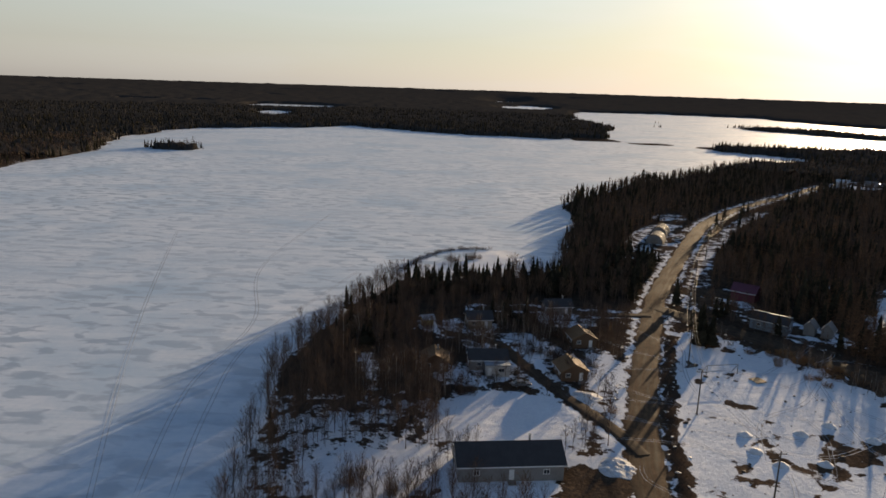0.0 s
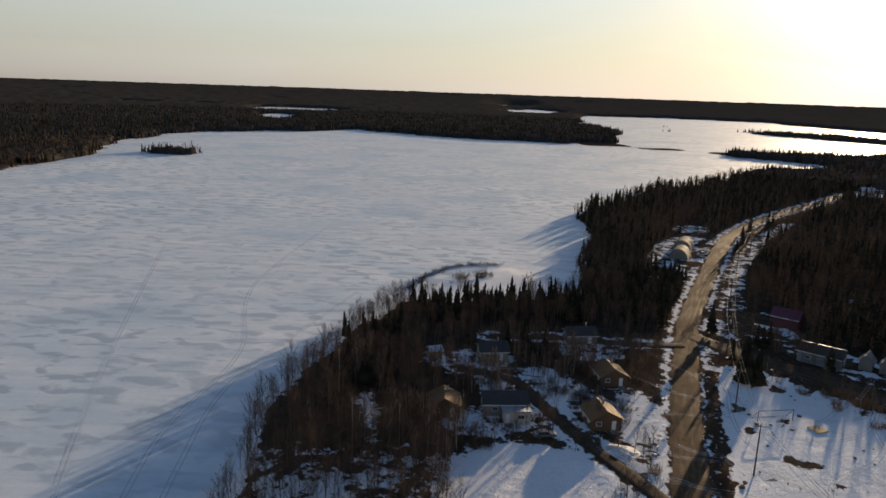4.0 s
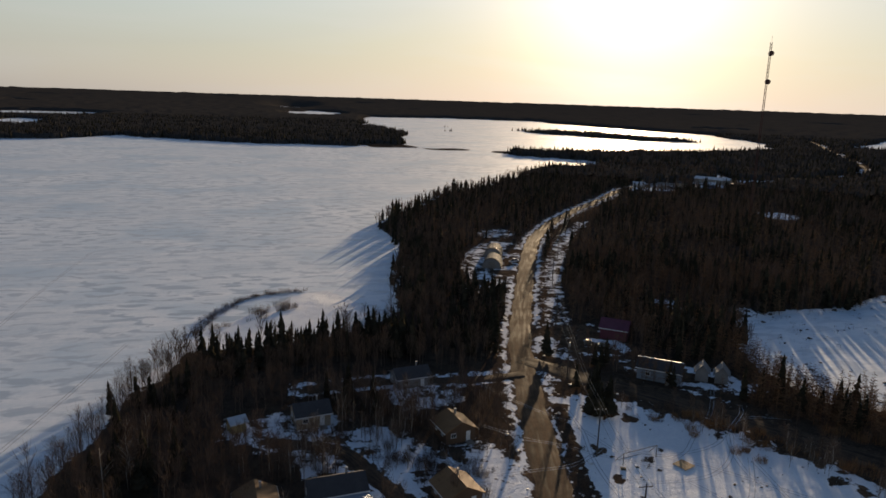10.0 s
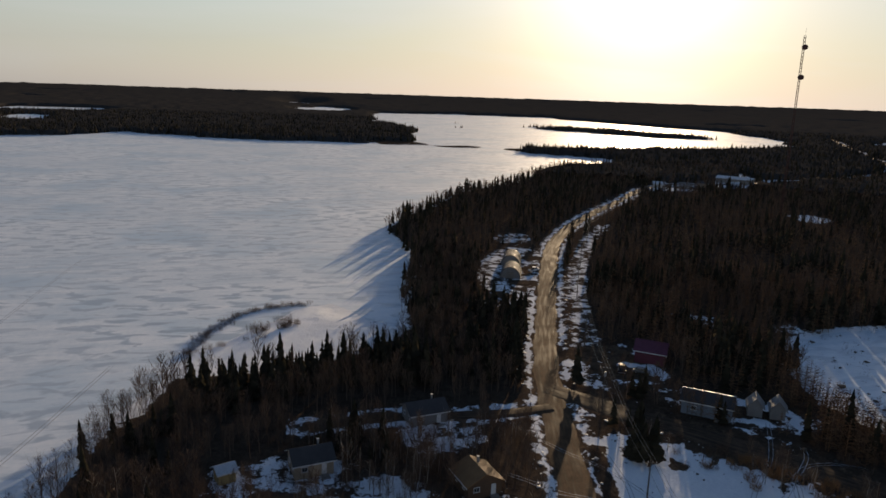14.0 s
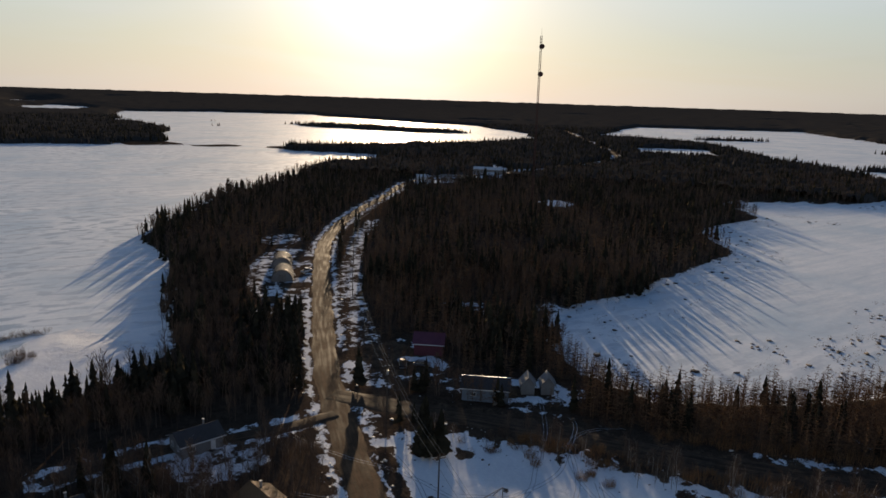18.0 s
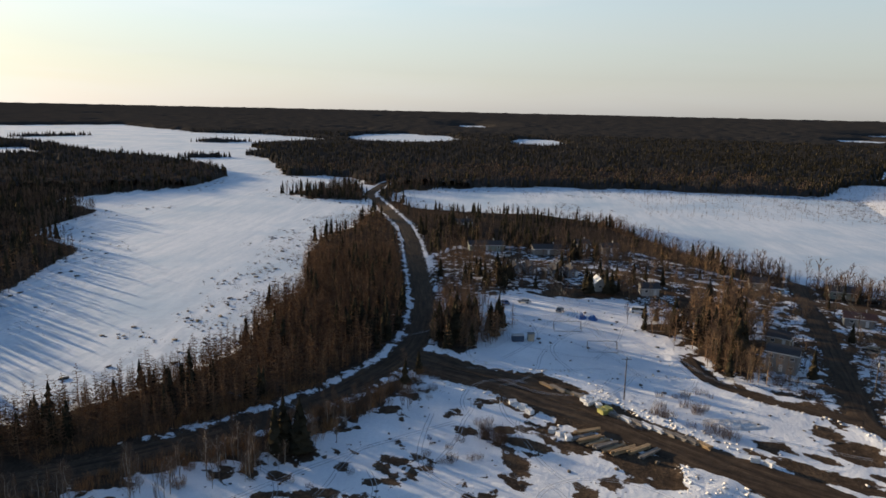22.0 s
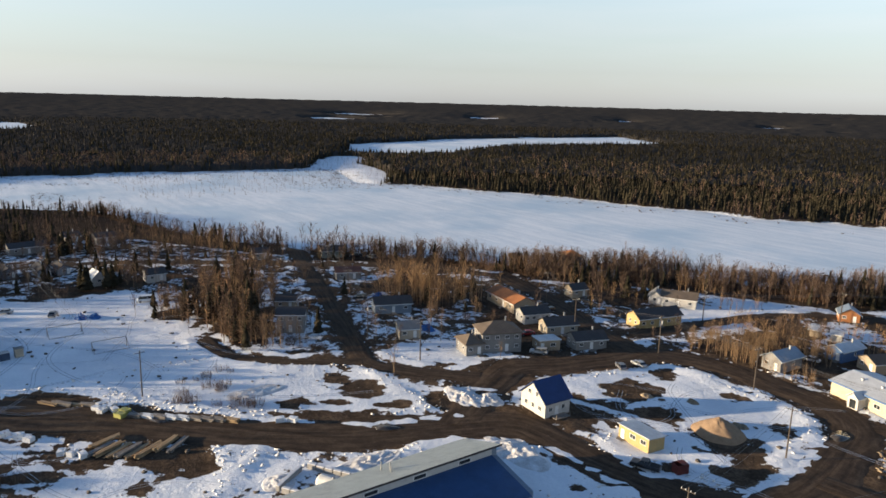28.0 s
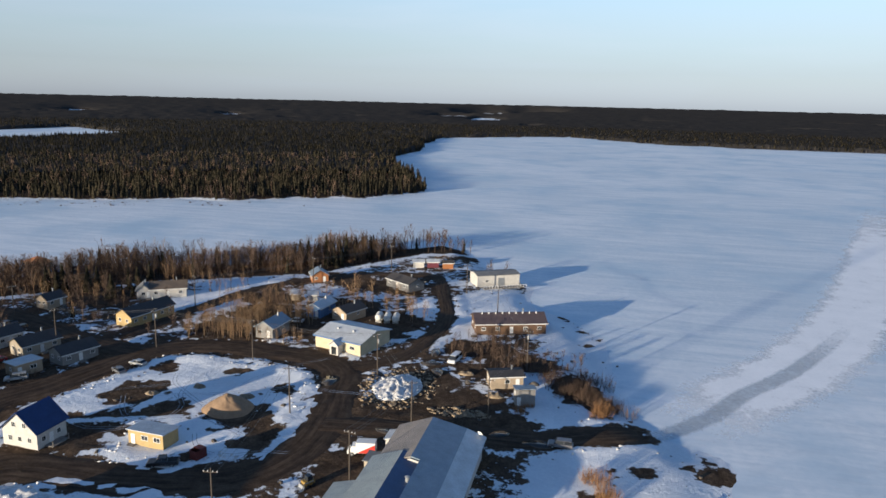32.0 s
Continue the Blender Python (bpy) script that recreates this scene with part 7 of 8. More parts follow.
goal(71.3, 166.2, 10)
goal(214.0, 60.0, 95)
goal(196.0, 52.0, 95)
pal = thing("wooden_platform", 78.8, 162.6, 20, "flat square wooden frame lying on snow", "platform")
for k in range(6):
    part("plank", boxed((-1.25 + 0.5 * k, 0, 0.22, 0.42, 3.0, 0.06)), M_WOOD, pal)
for u in (-1.3, 1.3):
    part("beam", boxed((0, u, 0.1, 3.0, 0.15, 0.18)), M_WOOD, pal)
cont = thing("storage_box", 200.8, 75.6, -80, "blue storage box on snow beside a pale hut", "storage box")
part("body", boxed((0, 0, 0.9, 3.4, 2.0, 1.8), bevel=0.04), speckled("faded_blue_paint", (0.025, 0.04, 0.07), (0.06, 0.09, 0.14), 1.0, 0.6), cont)
part("lid", boxed((0, 0, 1.85, 3.5, 2.1, 0.1)), M_STEEL, cont)
hut = thing("hut", 201.5, 71.8, -80, "small pale plywood hut on snow", "hut")
part("wall", boxed((0, 0, 1.1, 1.8, 1.6, 2.2)), PAINT["cream"], hut)
part("roof", boxed((0, 0, 2.25, 2.1, 1.9, 0.12)), ROOF["grey"], hut)
loader = thing("skid_loader", 52.0, -17.5, 60, "old yellow-brown skid loader with a raised bucket", "loader")
part("body", boxed((0, 0, 0.9, 2.0, 1.4, 0.8), bevel=0.06), speckled("worn_yellow_paint", (0.20, 0.13, 0.03), (0.38, 0.25, 0.06), 1.5, 0.6), loader)
part("cage", boxed((-0.1, 0, 1.7, 1.0, 1.1, 0.9), bevel=0.04), M_GLASS, loader)
part("bucket", prism(bmesh.new(), [(1.2, 0.2), (2.0, 0.15), (1.5, 0.3), (1.35, 0.85), (1.2, 0.85)], -0.8, 0.8, "y"), M_STEEL, loader)
for s in (-1, 1):
    part("lift_arm", boxed((0.4, s * 0.78, 1.2, 2.0, 0.12, 0.16)), M_STEEL, loader)
    for a in (-0.6, 0.6):
        part("wheel", rods(((a, s * 0.55, 0.4), (a, s * 0.85, 0.4), 0.4), sides=12), M_RUBBER, loader)


def puddle(x, y, a, b, turn):
    """Standing meltwater: a flat sheet with a ragged rim."""
    n = 40
    z = max(level(x, y) + 0.33, float(ground_z(x, y)) + 0.06)
    m = pose(x, y, z, 0, 0, turn)
    ring = []
    for k in range(n):
        t = 2 * math.pi * k / n
        w = 1 + 0.35 * noise.noise(Vector((math.cos(t) * 1.4 + x, math.sin(t) * 1.4 + y, 0)))
        ring.append(m @ Vector((a * w * math.cos(t), b * w * math.sin(t), 0)))
    verts = [tuple(m @ Vector((0, 0, 0.02)))] + [tuple(p) for p in ring] + [(p.x, p.y, p.z - 0.3) for p in ring]
    faces = [(0, 1 + k, 1 + (k + 1) % n) for k in range(n)]
    for k in range(n):
        c, d = 1 + k, 1 + (k + 1) % n
        faces += [(c, c + n, d + n), (c, d + n, d)]
    tagged(mesh_object("puddle", verts, faces, M_PUDDLE), "shallow meltwater puddle lying on a dirt road", "puddle", "meltwater puddles")


M_WASTE = speckled("brush_and_dirt", (0.07, 0.045, 0.025), (0.42, 0.33, 0.22), 1.6, 0.95, bump=0.9)
M_PUDDLE = speckled("meltwater", (0.030, 0.026, 0.022), (0.060, 0.052, 0.044), 0.5, 0.12, 0.0, 0.0, 0.5)
for row in ((66, -61, 1.6, 2.6, 10), (43, -74, 1.2, 2.4, 30), (46, -79, 2.2, 1.4, 0), (46.5, -87, 1.2, 3.0, 5), (45, -40, 2.2, 1.0, 0), (23, -45, 2.0, 1.2, 20), (15, -43, 3.0, 1.4, 0), (119, 15, 1.2, 2.6, -30), (146, 52, 2.0, 0.8, 45)):
    puddle(*row)

for k, (px, py, ax, ay, hh) in enumerate(((32, -52.5, 2.6, 1.4, 0.9), (27, -64, 2.4, 1.6, 0.9), (36, -75, 2.2, 1.3, 0.8), (80, -48, 2.0, 1.4, 0.7), (93, -50, 1.6, 1.2, 0.7), (101, -44, 1.8, 1.2, 0.6))):
    heap("debris_mound", px, py, ax, ay, hh, M_WASTE, "low ragged pile of brush, dirt and snow", "debris pile", 0.9, 90 + k, "roadside debris piles")

random.seed(77)
M_SCRAP = speckled("dark_scrap", (0.030, 0.028, 0.027), (0.13, 0.115, 0.10), 1.8, 0.8, bump=0.8)
for k, row in enumerate((HOUSES_STREET + HOUSES_CENTRE + HOUSES_HILL + HOUSES_SHORE + HOUSES_BACK) * 2):
    a, d = random.uniform(0, 6.283), max(row[2], row[3]) / 2 + random.uniform(1.5, 5.0)
    x, y = row[0] + d * math.cos(a), row[1] + d * math.sin(a)
    if lookup(from_road, x, y) > 1.5 and lookup(inland, x, y) > 3 and all(math.hypot(x - q[0], y - q[1]) > max(q[2], q[3]) / 2 + 1.0 for q in HOUSES_STREET + HOUSES_CENTRE + HOUSES_HILL + HOUSES_SHORE + HOUSES_BACK):
        heap("scrap_mound", x, y, random.uniform(0.6, 1.5), random.uniform(0.5, 1.1), random.uniform(0.4, 0.9), M_SCRAP, "low dark heap of yard scrap beside a house", "scrap heap", 0.9, 200 + k, "yard scrap heaps")


# ---------------------------------------------------------------- village trees, shrubs, stones, chunks
M_POPLAR = foliage("poplar_twigs", (0.125, 0.076, 0.042), (0.36, 0.235, 0.128))
M_WILLOW = foliage("willow_shoots", (0.105, 0.056, 0.030), (0.33, 0.190, 0.092))
# lighter copy of the tamarack twigs, sunlight on village trees put into its colour
M_TAMARACK_LIT = foliage("sunlit_tamarack_twigs", (0.090, 0.055, 0.033), (0.31, 0.19, 0.110))


M_POPLARBARK = speckled("golden_bark", (0.11, 0.080, 0.052), (0.27, 0.20, 0.125), 2.0)


def data_of(name, shape, mat):
    v, f = shape
    ob = mesh_object(name, v, f, mat)
    me = ob.data
    bpy.data.objects.remove(ob)
    return me


def stem_shape(seed, bare):
    """A tapered stem with a few limbs, of unit height."""
    r = np.random.default_rng(seed)
    bm = bmesh.new()
    bend = [Vector((0, 0, -0.02)), Vector((0.015 * r.standard_normal(), 0.015 * r.standard_normal(), 0.35)), Vector((0.03 * r.standard_normal(), 0.03 * r.standard_normal(), 0.7)), Vector((0, 0, 0.98))]
    w = [0.0085, 0.0062, 0.004, 0.0012]
    for k in range(3):
        rod(bm, bend[k], bend[k + 1], w[k], w[k + 1], sides=5)
    for k in range(7 if bare else 0):
        h, a = 0.3 + 0.09 * k, r.random() * 6.28
        rod(bm, (0, 0, h), (0.15 * math.cos(a), 0.15 * math.sin(a), h + 0.17), 0.0024, 0.0010, sides=3)
    bmesh.ops.triangulate(bm, faces=bm.faces)
    v = np.array([p.co for p in bm.verts])
    f = np.array([[p.index for p in q.verts] for q in bm.faces])
    bm.free()
    return v, f


TREES = {"spruce": ([data_of("trunk", stem_shape(k, False), M_BARK) for k in range(2)], [data_of("crown", spruce_shape(13, 9, 100 + k, 0.17), M_SPRUCE) for k in range(5)]),
         "poplar": ([data_of("trunk", stem_shape(10 + k, True), M_POPLARBARK) for k in range(3)], [data_of("crown", bare_shape(16, 8, 120 + k, 0.50, 0.0019, 0.18), M_POPLAR) for k in range(6)]),
         "birch": ([data_of("trunk", stem_shape(20 + k, True), M_BIRCH) for k in range(3)], [data_of("crown", bare_shape(17, 9, 140 + k, 0.46, 0.0030, 0.18), M_TWIG) for k in range(5)]),
         "tamarack": ([data_of("trunk", stem_shape(30 + k, False), M_BARK) for k in range(2)], [data_of("crown", bare_shape(40, 3, 160 + k, 0.5, 0.0065, 0.10, True), M_TAMARACK_LIT) for k in range(5)])}
TREE_LABEL = {"spruce": "dark green spruce with a narrow ragged crown", "poplar": "tall leafless poplar with golden-brown upright twigs", "birch": "leafless birch with a wide brown twiggy crown", "tamarack": "bare rusty tamarack with a thin cone of twigs"}


def tree(kind, x, y, h):
    stems, crowns = TREES[kind]
    t = thing(kind + "_tree", x, y, random.uniform(0, 360), TREE_LABEL[kind], "tree", kind + " trees")
    w = h * random.uniform(0.85, 1.2)
    for nm, pool in (("trunk", stems), ("crown", crowns)):
        o = new(nm, random.choice(pool))
        o.parent, o.scale = t, (w, w, h)


random.seed(11)
BUILT = [(r[0], r[1], max(r[2], r[3]) / 2 + 1.0) for r in HOUSES_STREET + HOUSES_CENTRE + HOUSES_HILL + HOUSES_SHORE + HOUSES_WEST + HOUSES_NORTH + HOUSES_BACK + HOUSES_ROW] + [(108.6, -19.2, 6), (70, -87, 10), (43, -164, 9), (86.6, -24, 5), (20, -61.6, 3.5), (100, 202.6, 7), (100.6, 326, 7), (108.3, 345.5, 7)]


def free(x, y):
    """Whether a tree may stand here: off the roads, the houses and the ice."""
    if lookup(from_road, x, y) < 1.5 or lookup(inland, x, y) < 1.0 or lookup(lit_field, x, y) > -1.5:
        return False
    return all(math.hypot(x - a, y - b) > r for a, b, r in BUILT)


# groves: centre, spread, how many, height, kinds
GROVES_A = (
    (198, -38, 9, 62, 10.5, "poplar"), (191, -48, 9, 62, 10.5, "poplar"), (184, -55, 7, 34, 11, "poplar"), (179, 24, 6, 16, 8.5, "birch tamarack poplar birch poplar tamarack spruce"), (188, 21, 7, 27, 8.5, "birch tamarack poplar birch poplar tamarack spruce"), (198, 17, 8, 41, 10.5, "birch tamarack poplar birch poplar tamarack spruce"),
    (210, 13, 10, 45, 11.5, "birch tamarack poplar birch poplar tamarack spruce"), (224, 9, 9, 30, 11.5, "birch tamarack poplar birch poplar tamarack spruce"), (238, 8, 9, 21, 12, "birch tamarack poplar birch poplar tamarack spruce"), (216, 30, 6, 18, 7.5, "spruce birch poplar tamarack"), (178, 11, 5, 10, 7, "poplar"), (285, -8, 7, 18, 12, "poplar"),
    (308, -80, 12, 16, 10, "birch"), (213, 22, 9, 22, 9, "spruce tamarack birch"), (176, 18, 6, 12, 8, "birch poplar"), (222, 32, 9, 16, 7, "birch spruce"),
)
GROVES_B = (
    (107, -87, 10, 142, 5.6, "poplar"), (97, -98, 9, 90, 5.6, "poplar"), (100, -78, 6, 60, 4.8, "poplar"), (88, -80, 6, 40, 4.4, "poplar"), (110, -108, 10, 75, 5.4, "poplar"), (100, -110, 7, 26, 7, "poplar birch"),
    (84, -122, 9, 30, 7.5, "poplar"), (70, -124, 7, 18, 8, "poplar"), (60, -112, 5, 10, 7, "poplar"), (196, 94, 6, 44, 8.5, "tamarack tamarack birch tamarack birch spruce"), (206, 95, 7, 50, 9, "tamarack tamarack birch tamarack birch spruce"), (217, 95, 7, 38, 8.5, "tamarack tamarack birch spruce"),
    (230, 94, 7, 34, 8, "tamarack birch"), (242, 92, 7, 26, 7.5, "birch tamarack"), (198, 86, 5, 26, 8, "tamarack birch"), (212, 86, 8, 22, 8.5, "spruce spruce tamarack"),
)
GROVES_C = (
    (222, 90, 7, 18, 7, "tamarack birch"), (259, 47, 2, 4, 8.5, "spruce"), (259, 40, 2, 3, 8.5, "spruce"), (268, 36, 4, 8, 8, "poplar birch"), (126, 122, 2.5, 7, 10, "spruce"), (121, 127, 5, 14, 5, "birch"),
    (134, 118, 6, 16, 5, "birch"), (74.5, 187, 2.2, 7, 9.5, "spruce"), (80, 192, 4, 9, 4.5, "birch"), (250, 60, 8, 10, 6, "birch"), (283, 20, 10, 22, 8, "birch spruce poplar"), (312, 30, 10, 30, 8, "birch poplar"),
    (280, 60, 9, 30, 7, "birch"), (275, 85, 12, 40, 8, "birch spruce poplar"), (300, 95, 12, 44, 8, "birch tamarack"), (322, 10, 12, 44, 8, "birch poplar"),
)
GROVES_D = (
    (325, 45, 9, 24, 8, "birch spruce"), (296, 15, 8, 24, 8, "poplar birch"), (255, 5, 8, 20, 9, "poplar birch"), (236, 100, 10, 24, 7, "birch tamarack"), (118, 132, 6, 22, 6.5, "birch"), (111, 142, 6, 22, 6, "birch"),
    (104, 158, 6, 18, 5, "birch"), (96, 174, 5, 16, 5, "birch"), (142, 114, 5, 16, 5, "birch"), (152, 106, 5, 16, 5, "birch"), (240, -95, 9, 20, 9, "poplar birch"), (200, -92, 7, 14, 8, "poplar birch"),
    (262, -62, 8, 16, 9, "poplar"), (160, -112, 6, 12, 7, "birch spruce"), (128, -128, 8, 20, 7, "birch poplar"), (150, -132, 8, 20, 8, "birch poplar"),
)
GROVES_E = (
    (318, 90, 12, 44, 8, "birch tamarack poplar"), (350, 100, 16, 44, 8, "birch spruce poplar"), (350, 70, 12, 36, 8, "birch spruce"), (380, 115, 18, 40, 8, "spruce birch"), (300, -5, 10, 26, 8, "poplar birch"), (250, -10, 8, 16, 9, "poplar"),
    (228, -60, 10, 26, 9, "poplar birch"), (246, -78, 10, 24, 9, "poplar birch"), (215, -72, 8, 18, 8, "poplar"), (195, -105, 8, 14, 8, "birch poplar"), (178, -104, 5, 9, 8, "spruce birch"), (176, -112, 5, 8, 8, "poplar spruce"),
    (160, -96, 4, 5, 7, "poplar"), (155, -47, 4, 5, 6, "birch"), (124, -60, 3, 4, 5, "birch"), (151, -68, 3, 4, 7, "poplar"),
)
GROVES_F = (
    (38, -92, 6, 34, 4.2, "birch"), (28, -90, 6, 34, 4.2, "birch"), (14, -86, 6, 20, 4, "birch"), (33, -84, 6, 16, 3.6, "birch"), (68, -182, 4, 5, 8, "poplar"), (46, -178, 5, 6, 6, "birch"),
    (2, 150, 8, 22, 7, "birch"), (24, 192, 9, 30, 6.5, "birch"), (6, 182, 9, 34, 7, "birch"), (26, 172, 7, 9, 5, "birch"), (36, 198, 7, 18, 6, "birch"), (48, 200, 4, 10, 6, "birch"),
    (24, 186, 6, 14, 5, "birch"), (45, 174, 3, 4, 4, "birch"), (18, 204, 6, 14, 7, "birch spruce"), (-10, 150, 9, 22, 8, "birch"),
)
GROVES_G = (
    (-18, 180, 9, 24, 9, "birch spruce"),
)
GROVES_SPIT = ((5.5, 279.5, 4.5, 10, 3.4, "birch"), (12.5, 279, 2.5, 6, 3.6, "birch"))
GROVES = GROVES_SPIT + GROVES_A + GROVES_B + GROVES_C + GROVES_D + GROVES_E + GROVES_F + GROVES_G
POPLAR_HALF = [bare_shape(10, 5, 220 + k, 0.46, 0.0032, 0.20) for k in range(5)]
BELT_TREES = [bare_shape(9, 4, 240 + k, 0.42, 0.0052, 0.12) for k in range(6)]
STAND = []
for gx_, gy_, spread, count, high, names in GROVES:
    for _ in range(count):
        a, d = random.uniform(0, 6.283), spread * 1.15 * math.sqrt(random.random())
        x, y = gx_ + d * math.cos(a), gy_ + d * math.sin(a)
        if free(x, y):
            STAND.append((math.hypot(x - EYE[0], y - EYE[1]), random.choice(names.split()), x, y, high * random.uniform(0.5, 1.3)))
# single yard trees among the houses, thicker behind the main street
for _ in range(2600):
    x, y = random.uniform(118, 345), random.uniform(-135, 105)
    thick = float(fractal(np.array(x), np.array(y), 46, 2, 51.0)) + 0.0045 * (x - 190)
    if thick > random.uniform(-0.35, 0.75) and float(inside_by(VILLAGE, x, y)) > 0 and max(float(inside_by(f, x, y)) for f in FIELDS) < -2 and free(x, y):
        STAND.append((math.hypot(x - EYE[0], y - EYE[1]), random.choice("poplar poplar birch birch birch poplar birch birch spruce".split()), x, y, random.uniform(4.0, 9.5)))
STAND.sort()
for kind, mat, shapes in (("spruce", M_SPRUCE, SPRUCE_NEAR), ("poplar", M_POPLAR, POPLAR_HALF), ("birch", M_TWIG, BARE_HALF), ("tamarack", M_TAMARACK_LIT, TAM_HALF)):
    mine = [s for s in STAND if s[1] == kind]
    for _, _, x, y, h in mine[:290]:
        tree(kind, x, y, h)
    if len(mine) > 290:
        x, y, h = np.array([s[2:] for s in mine[290:]]).T
        planted("grove", shapes, x, y, ground_z(x, y), h, h, mat, "grove of " + TREE_LABEL[kind].split(" with")[0] + "s behind the houses", "grove")

M_BELT = foliage("golden_birch_twigs", (0.056, 0.036, 0.025), (0.195, 0.122, 0.074))
# the belt of poplars, birches and a few spruces between the village and the southern shore
x, y = scattered(92, 440, -225, 30, 1.75)
d, hx = shore(x, y), fractal(x, y, 40, 2, 41.0)
m = (d > 1.2) & (d < (22 + 7 * hx) * (1 - 0.5 * smooth(200, 245, x))) & (rng.random(len(x)) > 0.45 * smooth(200, 235, x)) & (np.maximum(inside_by(FIELD_BANK, x, y), inside_by(FIELD_LAWN, x, y)) < -0.5) & (inside_by(SHORE_WEST + SHORE_NEAR, x, y) > -40) & (y < -20 + (x - 330) * 0.5) & (y < -60 + np.clip(x - 200, 0, 200) * 0.6) & (road_by(x, y) > 2.0)
m &= np.all([np.hypot(x - a, y - b) > r for a, b, r in BUILT], axis=0)
x, y, hx = x[m], y[m], hx[m]
pick = rng.random(len(x)) + 0.25 * fractal(x, y, 25, 2, 42.0)
for lo, hi, mat, shapes, words in ((-1, 0.20, M_POPLAR, POPLAR_HALF, "leafless golden poplars"), (0.20, 1.06, M_BELT, BELT_TREES, "leafless brown birches"), (1.06, 2, M_SPRUCE, SPRUCE_NEAR, "dark green spruces")):
    k = (pick > lo) & (pick <= hi)
    h = np.clip(6.2 + 2.1 * rng.standard_normal(k.sum()) + 2.6 * fractal(x[k], y[k], 55, 2, 45.0), 2.5, 13)
    planted("grove", shapes, x[k], y[k], ground_z(x[k], y[k]), h, h, mat, "belt of " + words + " along a frozen lake shore", "grove")


def shrub_shape(n, seed, thick=1.0):
    r = np.random.default_rng(seed)
    verts, faces = [], []
    for _ in range(n):
        a, d, lean = r.random() * 6.283, 0.45 * r.random() ** 0.5, 0.25 * r.random()
        base = np.array((d * math.cos(a), d * math.sin(a), 0))
        tip = base + np.array((lean * math.cos(a), lean * math.sin(a), 0.5 + 0.5 * r.random()))
        sliver(verts, faces, base, tip, 0.009 * thick, 0, r)
        mid = base + (tip - base) * 0.5
        sliver(verts, faces, mid, mid + (tip - base) * 0.4 + r.standard_normal(3) * 0.12, 0.007 * thick, 0, r)
    return np.array(verts), np.array(faces)


SHRUBS = [data_of("shrub", shrub_shape(130, k), M_WILLOW) for k in range(4)]
SHRUBS_GREY = [data_of("shrub", shrub_shape(70, 10 + k), M_TWIG) for k in range(4)]


# brush fills the foot of the shore belt
x, y = scattered(92, 440, -225, 30, 1.9)
d = shore(x, y)
m = (d > 0.6) & (d < (23 + 7 * fractal(x, y, 40, 2, 41.0)) * (1 - 0.5 * smooth(200, 245, x))) & (inside_by(SHORE_WEST + SHORE_NEAR, x, y) > -40) & (y < -20 + (x - 330) * 0.5) & (y < -60 + np.clip(x - 200, 0, 200) * 0.6) & (road_by(x, y) > 2.0) & (np.maximum(inside_by(FIELD_BANK, x, y), inside_by(FIELD_LAWN, x, y)) < 0)
m &= np.all([np.hypot(x - a, y - b) > r for a, b, r in BUILT], axis=0)
x, y = x[m], y[m]
planted("brush", [shrub_shape(12, 150 + k, 3.0) for k in range(5)], x, y, ground_z(x, y), 1.2 + 2.2 * rng.random(len(x)), 2.2 + 1.4 * rng.random(len(x)), M_BELT, "dense brown brush under a belt of shore trees", "brush")


def shrub(x, y, h, golden=True):
    o = new("willow_shrub", random.choice(SHRUBS if golden else SHRUBS_GREY))
    w = h * random.uniform(0.9, 1.4)
    o.matrix_world = pose(x, y, max(0.0, float(ground_z(x, y))) - 0.05, 0, 0, random.uniform(0, 360)) @ Matrix.Diagonal((w, w, h, 1))
    tagged(o, "dense golden-brown leafless willow shrub" if golden else "low grey-brown leafless shrub on snow", "shrub", "willow shrubs")


